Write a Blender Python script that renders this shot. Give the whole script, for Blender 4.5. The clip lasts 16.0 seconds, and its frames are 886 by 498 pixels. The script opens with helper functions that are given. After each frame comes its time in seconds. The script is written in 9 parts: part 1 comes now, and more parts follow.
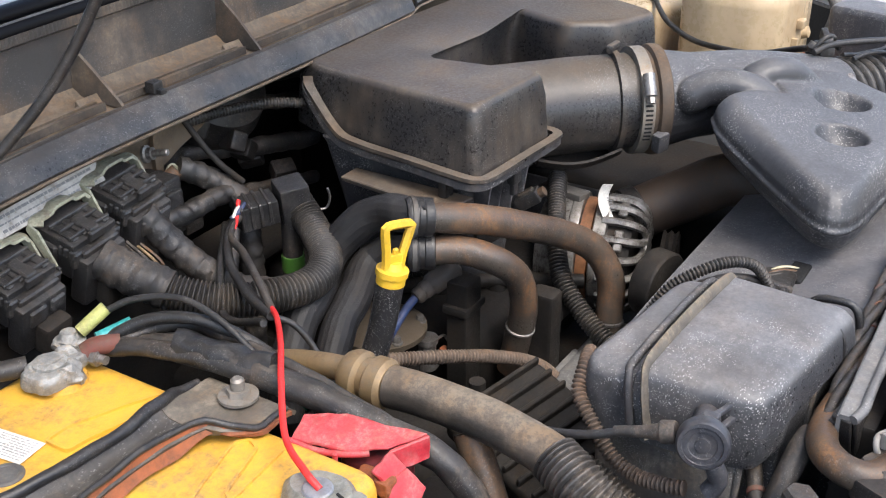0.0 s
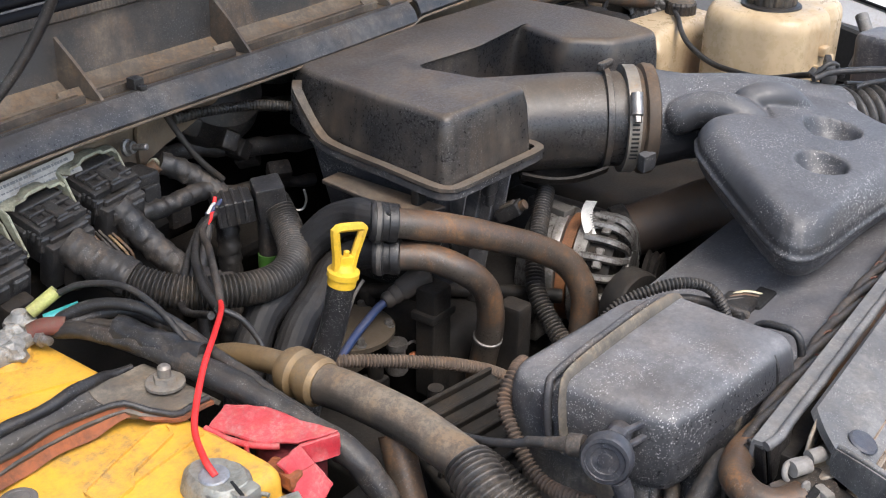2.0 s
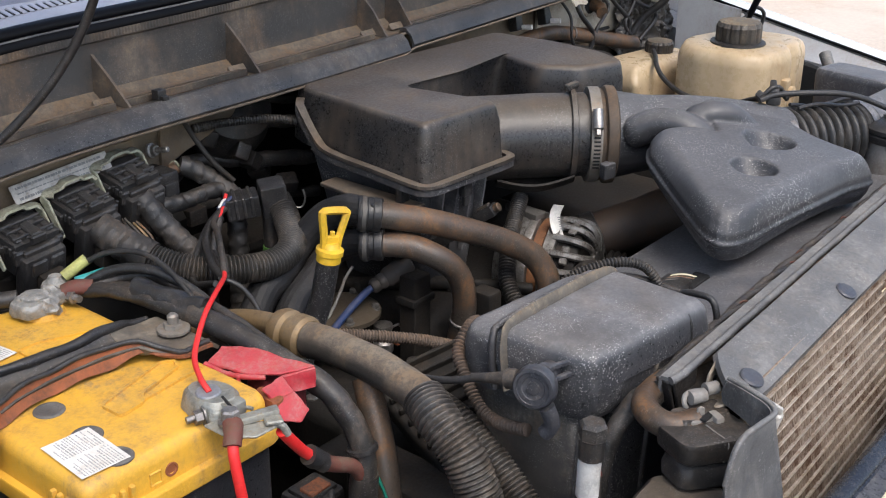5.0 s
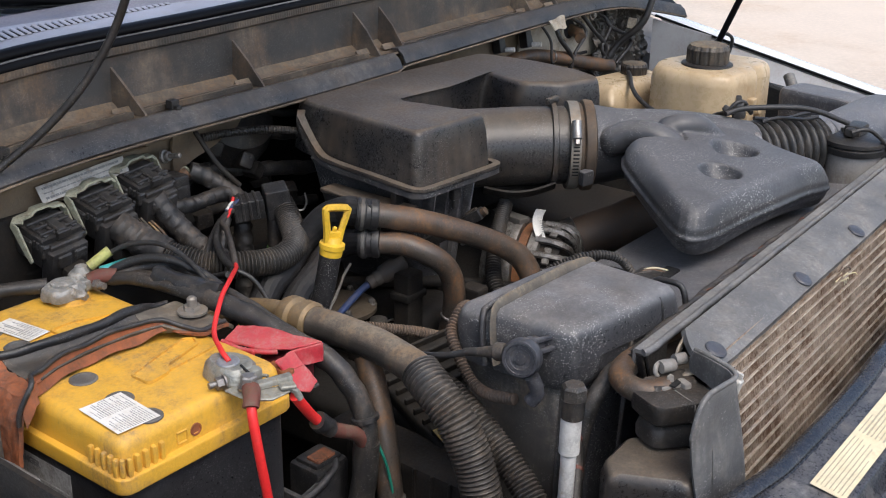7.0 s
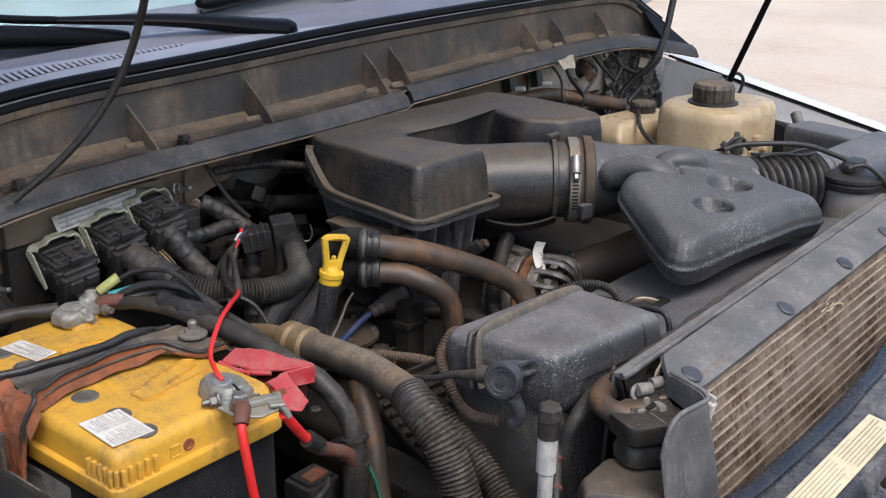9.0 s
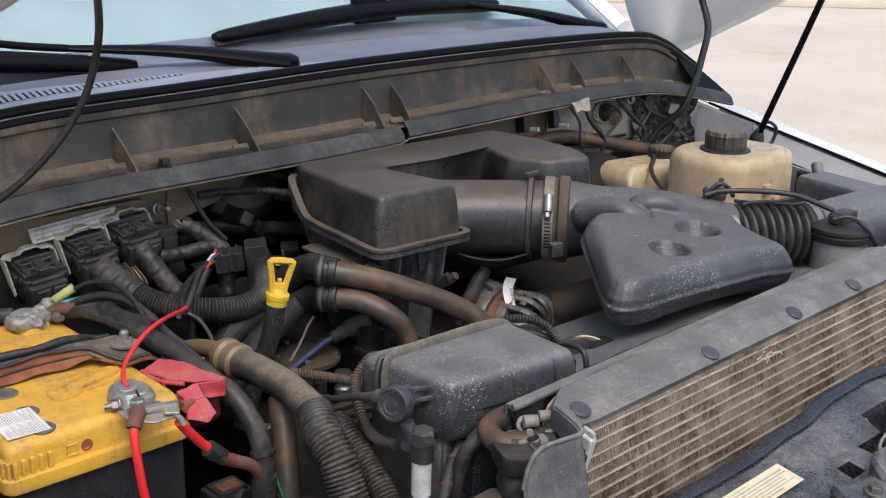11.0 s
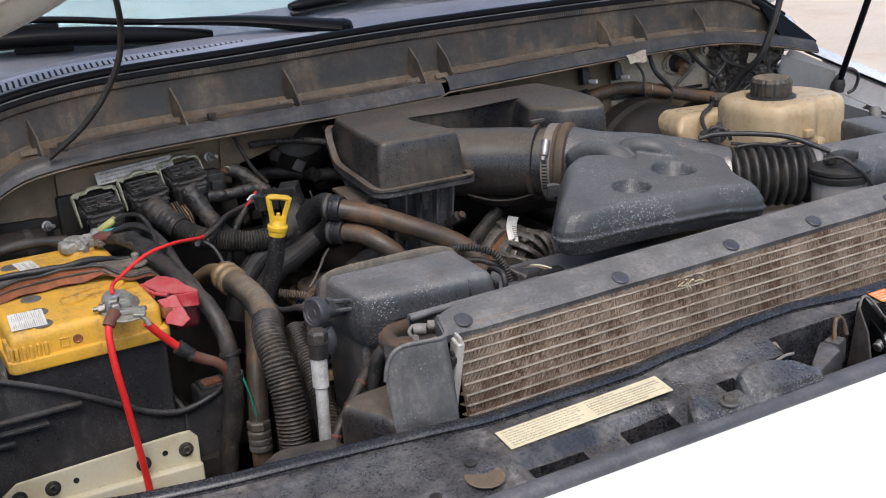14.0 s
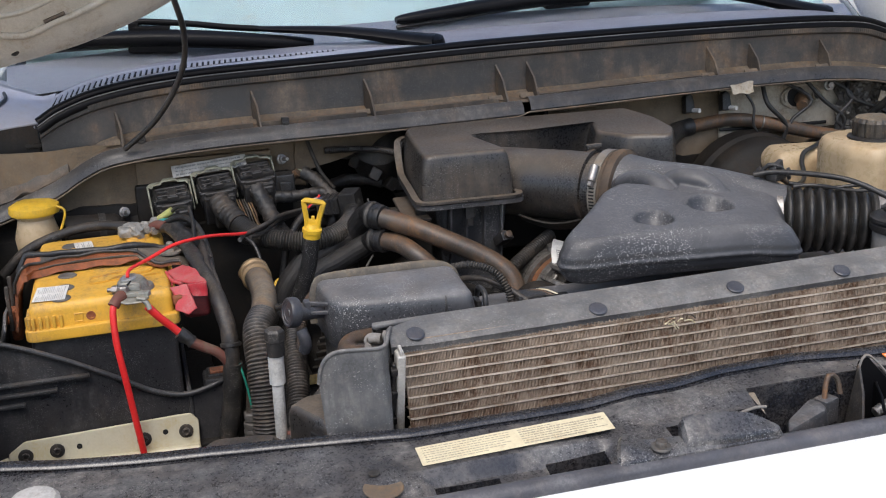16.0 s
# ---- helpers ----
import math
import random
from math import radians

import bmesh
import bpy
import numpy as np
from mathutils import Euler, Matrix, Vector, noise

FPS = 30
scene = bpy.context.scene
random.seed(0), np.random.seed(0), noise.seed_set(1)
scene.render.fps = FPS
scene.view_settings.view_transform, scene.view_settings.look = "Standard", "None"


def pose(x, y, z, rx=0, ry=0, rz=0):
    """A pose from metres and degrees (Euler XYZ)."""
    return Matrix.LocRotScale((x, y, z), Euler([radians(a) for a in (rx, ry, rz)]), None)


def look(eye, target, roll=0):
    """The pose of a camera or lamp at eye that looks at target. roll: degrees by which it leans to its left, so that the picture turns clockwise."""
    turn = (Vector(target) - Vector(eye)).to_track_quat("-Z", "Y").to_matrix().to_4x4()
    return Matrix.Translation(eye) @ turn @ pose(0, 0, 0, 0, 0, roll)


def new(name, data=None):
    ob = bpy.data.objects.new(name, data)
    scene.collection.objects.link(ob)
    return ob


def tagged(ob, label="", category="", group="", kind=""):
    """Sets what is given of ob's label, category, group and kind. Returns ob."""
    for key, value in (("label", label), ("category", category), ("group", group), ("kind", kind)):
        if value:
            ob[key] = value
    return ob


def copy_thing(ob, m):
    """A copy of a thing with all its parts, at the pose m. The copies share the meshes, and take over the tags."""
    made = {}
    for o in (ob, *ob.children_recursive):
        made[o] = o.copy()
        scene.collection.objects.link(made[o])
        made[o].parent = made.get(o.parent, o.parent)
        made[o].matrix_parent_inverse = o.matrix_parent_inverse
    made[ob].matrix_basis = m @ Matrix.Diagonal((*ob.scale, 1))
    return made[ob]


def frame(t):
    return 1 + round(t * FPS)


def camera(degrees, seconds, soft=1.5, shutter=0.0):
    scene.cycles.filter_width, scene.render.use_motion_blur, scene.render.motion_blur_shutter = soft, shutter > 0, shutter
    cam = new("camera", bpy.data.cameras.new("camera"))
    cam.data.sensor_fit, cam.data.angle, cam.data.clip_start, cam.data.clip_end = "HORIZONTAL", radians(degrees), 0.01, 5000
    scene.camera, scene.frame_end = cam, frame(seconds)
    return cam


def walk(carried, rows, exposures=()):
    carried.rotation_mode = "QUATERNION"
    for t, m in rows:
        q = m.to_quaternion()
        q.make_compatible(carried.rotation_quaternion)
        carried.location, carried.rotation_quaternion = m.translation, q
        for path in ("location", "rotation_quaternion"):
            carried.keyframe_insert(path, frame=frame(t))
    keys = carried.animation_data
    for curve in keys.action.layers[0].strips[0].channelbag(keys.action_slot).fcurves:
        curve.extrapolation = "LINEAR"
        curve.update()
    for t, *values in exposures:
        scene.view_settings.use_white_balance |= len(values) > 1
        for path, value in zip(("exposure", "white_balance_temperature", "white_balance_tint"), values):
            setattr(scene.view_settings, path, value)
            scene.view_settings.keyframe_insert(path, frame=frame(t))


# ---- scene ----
cam = camera(42.2, 16.0, 1.1)
METRES, EYE, TILT, LEAN, TURN = 1.5, 1.6, -27.4, 0.0, -58.3
ROWS = [
    (0.0, 0.0, 0.0, 0.0, 0.0, 0.0, -0.0),
    (0.5, 0.0166, -0.0002, 0.0004, 1.12, 0.16, -0.84),
    (1.0, 0.0331, -0.0003, -0.0005, 2.11, 0.38, -1.59),
    (1.5, 0.0523, -0.002, -0.0012, 3.08, 0.49, -2.4),
    (2.0, 0.0767, -0.0062, -0.0029, 4.34, 0.63, -3.17),
    (2.5, 0.1002, -0.0145, -0.008, 5.55, 1.02, -3.71),
    (3.0, 0.1172, -0.027, -0.0137, 6.39, 1.42, -3.99),
    (3.5, 0.1262, -0.0442, -0.0221, 6.72, 1.92, -3.98),
    (4.0, 0.1299, -0.0653, -0.0332, 6.69, 2.57, -3.84),
    (6.5, 0.1289, -0.1628, -0.0849, 5.28, 5.21, -3.61),
    (7.0, 0.1307, -0.1758, -0.0917, 5.17, 5.66, -3.54),
    (7.5, 0.135, -0.187, -0.0961, 5.28, 6.15, -3.44),
    (8.0, 0.1415, -0.1961, -0.099, 5.6, 6.65, -3.39),
    (10.5, 0.2647, -0.1986, -0.1003, 11.54, 8.93, -6.63),
    (11.0, 0.3175, -0.1965, -0.0997, 13.45, 9.09, -7.82),
    (11.5, 0.372, -0.1973, -0.0998, 15.42, 8.76, -8.82),
    (12.0, 0.4198, -0.2008, -0.1056, 17.36, 8.18, -9.33),
    (12.5, 0.4677, -0.2095, -0.1121, 19.65, 7.3, -9.45),
    (13.0, 0.5075, -0.2186, -0.1149, 21.88, 6.41, -9.36),
    (13.5, 0.5497, -0.2221, -0.1112, 24.45, 5.74, -9.24),
    (14.0, 0.5996, -0.2117, -0.1005, 27.32, 5.24, -9.8),
    (14.5, 0.65, -0.1875, -0.0877, 30.5, 4.89, -11.14),
    (15.0, 0.6955, -0.158, -0.0742, 33.86, 4.4, -12.95),
    (15.5, 0.7388, -0.128, -0.0613, 37.28, 3.71, -14.62),
    (16.0, 0.7781, -0.1004, -0.0547, 40.16, 3.24, -15.92),
]
walk(cam, [(t, pose(0, 0, EYE, TILT, LEAN, TURN) @ pose(METRES * x, METRES * y, METRES * z, 90 + pitch, roll, yaw)) for t, x, y, z, yaw, pitch, roll in ROWS], [(0.0, 1.52), (2.0, 1.36), (4.0, 1.08), (7.0, 0.82), (11.0, 0.72), (16.0, 0.66)])

# World: X across the truck, Y towards its cab, Z up; the ground is at z = 0.
world = bpy.data.worlds.new("sky")
scene.world = world
world.use_nodes = True
wn = world.node_tree
sky = wn.nodes.new("ShaderNodeTexSky")
sky.sky_type, sky.sun_disc = "NISHITA", False
sky.sun_elevation, sky.sun_rotation = radians(58), radians(203)
sky.dust_density, sky.air_density, sky.ozone_density = 2.5, 1.0, 1.0
wn.links.new(sky.outputs[0], wn.nodes["Background"].inputs[0])
wn.nodes["Background"].inputs[1].default_value = 0.15
sun = new("sun", bpy.data.lights.new("sun", "SUN"))
sun.data.energy, sun.data.angle, sun.data.color = 1.12, radians(30), (1.0, 0.965, 0.915)
sun.matrix_world = look((-1.05, -2.2, 3.95), (0, 0, 0))


# ---- materials ----
def mat(name, base, rough=0.5, metal=0.0, dust=None, amount=0.4, up=0.5, speck=0.0, vary=0.25, bump=0.4, grain=320.0, blotch=14.0, spot=300.0, coat=0.0, spec=0.5, brown=1.0, mottle=1.0):
    """A worn surface: base colour with two scales of variation, settled dust, dried splashes and a fine relief."""
    m = bpy.data.materials.new(name)
    m.use_nodes = True
    nt = m.node_tree
    n, l = nt.nodes, nt.links
    bsdf = n["Principled BSDF"]
    co = n.new("ShaderNodeTexCoord")

    def tex(scale, detail=4.0, rgh=0.6):
        t = n.new("ShaderNodeTexNoise")
        t.inputs["Scale"].default_value, t.inputs["Detail"].default_value, t.inputs["Roughness"].default_value = scale, detail, rgh
        l.new(co.outputs["Object"], t.inputs["Vector"])
        return t.outputs["Fac"]

    def ramp(src, a, b, lo=0.0, hi=1.0):
        r = n.new("ShaderNodeMapRange")
        r.interpolation_type = "SMOOTHSTEP"
        for k, v in zip(("From Min", "From Max", "To Min", "To Max"), (a, b, lo, hi)):
            r.inputs[k].default_value = v
        l.new(src, r.inputs["Value"])
        return r.outputs[0]

    def math2(op, a, b):
        x = n.new("ShaderNodeMath")
        x.operation, x.use_clamp = op, op not in ("ADD", "MULTIPLY")
        for i, v in enumerate((a, b)):
            if isinstance(v, (int, float)):
                x.inputs[i].default_value = v
            else:
                l.new(v, x.inputs[i])
        return x.outputs[0]

    def mix(f, a, b):
        x = n.new("ShaderNodeMix")
        x.data_type = "RGBA"
        if isinstance(f, (int, float)):
            x.inputs[0].default_value = f
        else:
            l.new(f, x.inputs[0])
        for i, v in ((6, a), (7, b)):
            if isinstance(v, tuple):
                x.inputs[i].default_value = (*v[:3], 1)
            else:
                l.new(v, x.inputs[i])
        return x.outputs[2]

    big, fine = tex(blotch, 5.0), tex(grain, 6.0, 0.7)
    dark = tuple(c * (1 - vary) for c in base)
    lite = tuple(min(1, c * (1 + vary)) for c in base)
    col = mix(ramp(big, 0.35, 0.65), dark, lite)
    col = mix(ramp(fine, 0.42, 0.62, 0, 0.6), col, tuple(min(1, c * (1 + 1.6 * vary)) for c in base))
    rg = ramp(fine, 0.35, 0.65, rough - 0.1, min(1, rough + 0.1))
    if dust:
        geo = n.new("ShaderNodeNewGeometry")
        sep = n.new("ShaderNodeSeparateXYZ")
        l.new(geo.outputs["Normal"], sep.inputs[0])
        # More dust colour on upward faces; bluish greys there also imitate sky sheen.
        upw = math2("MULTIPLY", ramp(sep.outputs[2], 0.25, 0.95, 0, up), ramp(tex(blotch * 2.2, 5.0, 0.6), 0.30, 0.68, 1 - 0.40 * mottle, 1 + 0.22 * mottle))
        run = n.new("ShaderNodeVectorMath")
        run.operation = "MULTIPLY"
        run.inputs[1].default_value = (1.0, 1.0, 0.14)
        l.new(co.outputs["Object"], run.inputs[0])
        st = n.new("ShaderNodeTexNoise")
        st.inputs["Scale"].default_value, st.inputs["Detail"].default_value, st.inputs["Roughness"].default_value = blotch * 9.0, 5.0, 0.62
        l.new(run.outputs[0], st.inputs["Vector"])
        patch = math2("MULTIPLY", ramp(tex(blotch * 1.3, 6.0, 0.62), 0.40, 0.66), ramp(st.outputs["Fac"], 0.36, 0.64, 0.45, 1.15))
        patchy = math2("MULTIPLY", ramp(tex(grain * 0.8, 6.0, 0.8), 0.34, 0.66, 1 - 0.48 * mottle, 1 + 0.34 * mottle), ramp(tex(blotch * 11.0, 5.0, 0.7), 0.34, 0.66, 1 - 0.40 * mottle, 1 + 0.34 * mottle))
        crest = ramp(geo.outputs["Pointiness"], 0.53, 0.62, 0.0, 0.20)
        crease = ramp(geo.outputs["Pointiness"], 0.40, 0.48, 0.32, 0.0)
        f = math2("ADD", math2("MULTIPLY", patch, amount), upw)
        f = math2("ADD", f, math2("MULTIPLY", math2("ADD", crest, crease), ramp(tex(blotch * 5.0, 5.0, 0.7), 0.38, 0.60, 0.1, 1.0)))
        f = math2("MINIMUM", math2("MULTIPLY", f, patchy), 0.92)
        shade = ramp(tex(blotch * 3.1, 4.0, 0.6), 0.38, 0.66)
        dust = mix(shade, dust, tuple(c * (1 - brown * k) for c, k in zip(dust, (0.08, 0.22, 0.36))))
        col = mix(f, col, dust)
        rg = math2("ADD", rg, math2("MULTIPLY", f, 0.4))
    if speck:
        s = None
        for size, reach, keep in ((spot * 1.35, 0.26, 0.52), (spot * 2.5, 0.30, 0.42)):
            warp = n.new("ShaderNodeVectorMath")
            warp.operation = "MULTIPLY_ADD"
            wt = n.new("ShaderNodeTexNoise")
            wt.inputs["Scale"].default_value = size * 0.9
            l.new(co.outputs["Object"], wt.inputs["Vector"])
            l.new(wt.outputs["Color"], warp.inputs[0])
            warp.inputs[1].default_value = (1.6 / size,) * 3
            l.new(co.outputs["Object"], warp.inputs[2])
            v = n.new("ShaderNodeTexVoronoi")
            v.inputs["Scale"].default_value = size
            stretch = n.new("ShaderNodeVectorMath")
            stretch.operation = "MULTIPLY"
            stretch.inputs[1].default_value = (0.42, 1.0, 0.8)
            l.new(warp.outputs[0], stretch.inputs[0])
            l.new(stretch.outputs[0], v.inputs["Vector"])
            near = ramp(v.outputs["Distance"], reach * 0.75, reach, 1.0, 0.0)
            pick = n.new("ShaderNodeSeparateColor")
            l.new(v.outputs["Color"], pick.inputs[0])
            one = math2("MULTIPLY", near, ramp(pick.outputs[0], keep, keep + 0.02))
            s = one if s is None else math2("MAXIMUM", s, one)
        s = math2("MULTIPLY", math2("MULTIPLY", s, ramp(tex(blotch * 1.7, 5.0, 0.65), 0.42, 0.60)), speck)
        col = mix(s, col, (0.44, 0.43, 0.415))
    l.new(col, bsdf.inputs["Base Color"])
    l.new(math2("MINIMUM", rg, 0.95), bsdf.inputs["Roughness"])
    bsdf.inputs["Metallic"].default_value = metal
    bsdf.inputs["Coat Weight"].default_value = coat
    bsdf.inputs["Specular IOR Level"].default_value = spec
    if bump:
        b = n.new("ShaderNodeBump")
        b.inputs["Strength"].default_value, b.inputs["Distance"].default_value = bump, 0.0009
        l.new(math2("ADD", fine, math2("MULTIPLY", big, 2.0)), b.inputs["Height"])
        l.new(b.outputs[0], bsdf.inputs["Normal"])
    return m


DUST = (0.17, 0.135, 0.105)
GREY_DUST = (0.17, 0.16, 0.155)
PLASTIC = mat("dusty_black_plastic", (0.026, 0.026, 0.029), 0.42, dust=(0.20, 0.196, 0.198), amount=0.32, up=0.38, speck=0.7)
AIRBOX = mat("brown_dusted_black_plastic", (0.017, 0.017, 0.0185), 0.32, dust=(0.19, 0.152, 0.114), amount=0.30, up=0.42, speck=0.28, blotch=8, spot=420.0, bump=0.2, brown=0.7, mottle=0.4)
# Upward grey film: dust, with the sky's bluish reflection in its colour.
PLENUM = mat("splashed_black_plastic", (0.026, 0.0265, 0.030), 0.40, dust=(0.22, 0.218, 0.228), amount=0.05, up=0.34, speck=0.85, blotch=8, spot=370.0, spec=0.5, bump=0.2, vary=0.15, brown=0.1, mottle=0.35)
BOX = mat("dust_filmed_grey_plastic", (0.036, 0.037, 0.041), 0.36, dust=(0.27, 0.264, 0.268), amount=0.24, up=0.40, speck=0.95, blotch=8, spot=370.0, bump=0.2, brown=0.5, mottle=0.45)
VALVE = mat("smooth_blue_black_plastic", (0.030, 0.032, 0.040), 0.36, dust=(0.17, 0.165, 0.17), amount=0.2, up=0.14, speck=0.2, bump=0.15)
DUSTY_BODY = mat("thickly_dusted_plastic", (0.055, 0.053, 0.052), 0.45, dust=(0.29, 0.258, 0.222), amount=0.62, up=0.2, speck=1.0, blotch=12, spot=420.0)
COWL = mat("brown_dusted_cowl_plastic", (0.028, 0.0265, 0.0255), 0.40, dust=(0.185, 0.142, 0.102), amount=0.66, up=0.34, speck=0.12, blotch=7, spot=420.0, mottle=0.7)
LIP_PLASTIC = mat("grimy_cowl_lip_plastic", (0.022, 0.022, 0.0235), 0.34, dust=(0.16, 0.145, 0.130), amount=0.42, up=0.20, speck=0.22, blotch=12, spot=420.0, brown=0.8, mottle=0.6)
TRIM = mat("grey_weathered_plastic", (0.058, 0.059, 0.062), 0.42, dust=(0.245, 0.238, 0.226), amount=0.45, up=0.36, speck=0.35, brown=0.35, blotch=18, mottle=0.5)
# Near-black: grime plus the deep bay's shade, put into the colour.
SHADOW = mat("grimy_black_and_deep_shade", (0.010, 0.0095, 0.009), 0.6, dust=(0.050, 0.040, 0.031), amount=0.4, up=0.12, spec=0.3)
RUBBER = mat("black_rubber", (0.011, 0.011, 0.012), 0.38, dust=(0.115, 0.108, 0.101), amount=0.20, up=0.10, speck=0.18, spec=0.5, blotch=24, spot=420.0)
# Shaded copy of the cable sheath, for parts deep in the bay.
CABLE_SHADED = mat("shaded_grimy_sheath", (0.010, 0.0095, 0.009), 0.55, dust=(0.050, 0.042, 0.034), amount=0.5, up=0.2, spec=0.3, blotch=24)
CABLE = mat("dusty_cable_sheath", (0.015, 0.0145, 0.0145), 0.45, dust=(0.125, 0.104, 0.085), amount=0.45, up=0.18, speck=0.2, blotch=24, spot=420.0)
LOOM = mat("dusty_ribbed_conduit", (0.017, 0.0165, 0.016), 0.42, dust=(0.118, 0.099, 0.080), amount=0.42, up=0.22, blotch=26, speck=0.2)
CAST_DARK = mat("grimy_dark_casting", (0.11, 0.105, 0.098), 0.5, metal=0.4, dust=(0.085, 0.066, 0.05), amount=0.5, up=0.15)
FRAY = mat("dull_grey_braid", (0.20, 0.19, 0.175), 0.6, dust=DUST, amount=0.5, up=0.1)
CONDUIT = mat("black_corrugated_conduit", (0.014, 0.0135, 0.0135), 0.36, dust=(0.165, 0.145, 0.125), amount=0.42, up=0.22, speck=0.1, spec=0.5, bump=0.1)
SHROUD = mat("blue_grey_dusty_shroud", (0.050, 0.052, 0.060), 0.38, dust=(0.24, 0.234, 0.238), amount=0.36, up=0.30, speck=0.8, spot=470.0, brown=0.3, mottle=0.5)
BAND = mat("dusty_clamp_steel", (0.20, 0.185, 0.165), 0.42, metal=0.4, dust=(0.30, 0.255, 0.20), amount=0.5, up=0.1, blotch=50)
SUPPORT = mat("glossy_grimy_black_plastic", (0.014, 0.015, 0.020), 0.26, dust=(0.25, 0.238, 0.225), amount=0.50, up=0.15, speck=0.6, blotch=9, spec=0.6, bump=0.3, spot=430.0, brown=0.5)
SEAL_BLACK = mat("blue_black_seal_and_pocket_shade", (0.010, 0.011, 0.015), 0.22, dust=(0.13, 0.125, 0.125), amount=0.14, up=0.04, speck=0.12, bump=0.1, spec=0.6)
CONDENSER_RAIL = mat("pale_end_rail", (0.50, 0.485, 0.455), 0.45, metal=0.2, dust=(0.30, 0.26, 0.21), amount=0.45, up=0.1)
PALE_LEAD = mat("whitened_lead", (0.22, 0.22, 0.21), 0.5, metal=0.4, dust=(0.50, 0.49, 0.46), amount=0.75, up=0.15, blotch=90, bump=0.9)
BROWN_HOSE = mat("mud_brown_rubber_hose", (0.046, 0.038, 0.031), 0.36, dust=(0.195, 0.104, 0.048), amount=0.72, up=0.26, blotch=15, speck=0.12, grain=420.0, bump=0.3)
RUST = mat("rusty_steel", (0.25, 0.078, 0.030), 0.7, metal=0.05, dust=(0.085, 0.060, 0.050), amount=0.6, up=0.05, blotch=30, bump=0.6)
BRASS = mat("oxidised_yellow_metal", (0.25, 0.17, 0.085), 0.45, metal=0.5, dust=(0.24, 0.19, 0.135), amount=0.55, up=0.35)
ALU = mat("oxidised_aluminium", (0.22, 0.212, 0.20), 0.42, metal=0.6, dust=(0.10, 0.08, 0.06), amount=0.55, up=0.10)
LEAD = mat("corroded_lead_terminal", (0.24, 0.235, 0.225), 0.5, metal=0.6, dust=(0.30, 0.26, 0.19), amount=0.5, up=0.05, blotch=70, bump=0.8)
STEEL = mat("dull_steel", (0.30, 0.29, 0.28), 0.4, metal=0.85, dust=DUST, amount=0.35, up=0.1, blotch=60)
YELLOW = mat("grubby_yellow_battery_plastic", (0.70, 0.385, 0.042), 0.42, dust=(0.33, 0.215, 0.095), amount=0.55, up=0.10, blotch=14, vary=0.08)
DIP_YELLOW = mat("yellow_plastic", (0.70, 0.43, 0.03), 0.4, dust=(0.3, 0.2, 0.06), amount=0.3, up=0.05, blotch=50, vary=0.08)
CASE = mat("black_battery_case", (0.020, 0.020, 0.022), 0.36, dust=(0.15, 0.145, 0.14), amount=0.22, up=0.2, speck=0.25, spot=500.0, blotch=12)
RED = mat("faded_red_plastic", (0.42, 0.026, 0.038), 0.45, dust=(0.40, 0.25, 0.23), amount=0.34, up=0.16, blotch=30, vary=0.15)
RED_WIRE = mat("bright_red_insulation", (0.72, 0.025, 0.025), 0.38, vary=0.1, dust=(0.3, 0.1, 0.08), amount=0.1, up=0.05)
RED_BROWN = mat("dirty_red_cable", (0.12, 0.03, 0.022), 0.6, dust=(0.13, 0.095, 0.07), amount=0.55, up=0.2)
TANK = mat("yellowed_translucent_plastic", (0.50, 0.385, 0.24), 0.30, dust=(0.35, 0.225, 0.115), amount=0.40, up=0.0, blotch=10, vary=0.10, grain=60.0, bump=0.08, brown=0.4)
WHITE_PAINT = mat("white_car_paint", (0.84, 0.845, 0.85), 0.25, vary=0.015, dust=(0.7, 0.68, 0.64), amount=0.08, up=0.0, coat=0.5, bump=0.0, blotch=4)
CREAM_PAINT = mat("dusty_cream_underside_paint", (0.50, 0.465, 0.39), 0.45, vary=0.08, dust=(0.33, 0.275, 0.20), amount=0.5, up=0.1, bump=0.1)
APRON = mat("grey_primer_metal", (0.33, 0.335, 0.345), 0.45, dust=(0.24, 0.21, 0.175), amount=0.35, up=0.1, vary=0.08, bump=0.1)
FOIL = mat("grimy_crumpled_foil", (0.085, 0.080, 0.074), 0.36, metal=0.5, dust=(0.085, 0.068, 0.05), amount=0.6, up=0.15, blotch=30, bump=0.3)
PALE_PRESS = mat("pale_dusty_pressing", (0.34, 0.305, 0.245), 0.6, dust=(0.20, 0.155, 0.11), amount=0.6, up=0.1, blotch=25)
HOLE = mat("dark_opening", (0.006, 0.006, 0.006), 0.8, bump=0.0)
FIREWALL = mat("dust_coated_bulkhead", (0.135, 0.102, 0.068), 0.75, dust=(0.24, 0.182, 0.122), amount=0.55, up=0.22, blotch=18, bump=0.6)
FIN = mat("dirty_condenser_fins", (0.26, 0.205, 0.155), 0.65, metal=0.1, dust=(0.095, 0.050, 0.028), amount=0.85, up=0.03, blotch=16, vary=0.4)
FIN_TUBE = mat("condenser_tube_metal", (0.42, 0.36, 0.295), 0.5, metal=0.3, dust=(0.26, 0.20, 0.14), amount=0.55, up=0.1, blotch=30)
BEIGE = mat("yellowed_beige_bracket", (0.52, 0.49, 0.38), 0.34, dust=(0.46, 0.37, 0.17), amount=0.5, up=0.05, blotch=9, vary=0.06, bump=0.1, brown=0.3)
PALE = mat("pale_green_grey_plastic", (0.31, 0.32, 0.24), 0.5, dust=DUST, amount=0.45, up=0.12, blotch=40)
WHITE_TUBE = mat("grey_white_tube", (0.42, 0.41, 0.39), 0.42, dust=(0.26, 0.23, 0.19), amount=0.4, up=0.1, blotch=30)
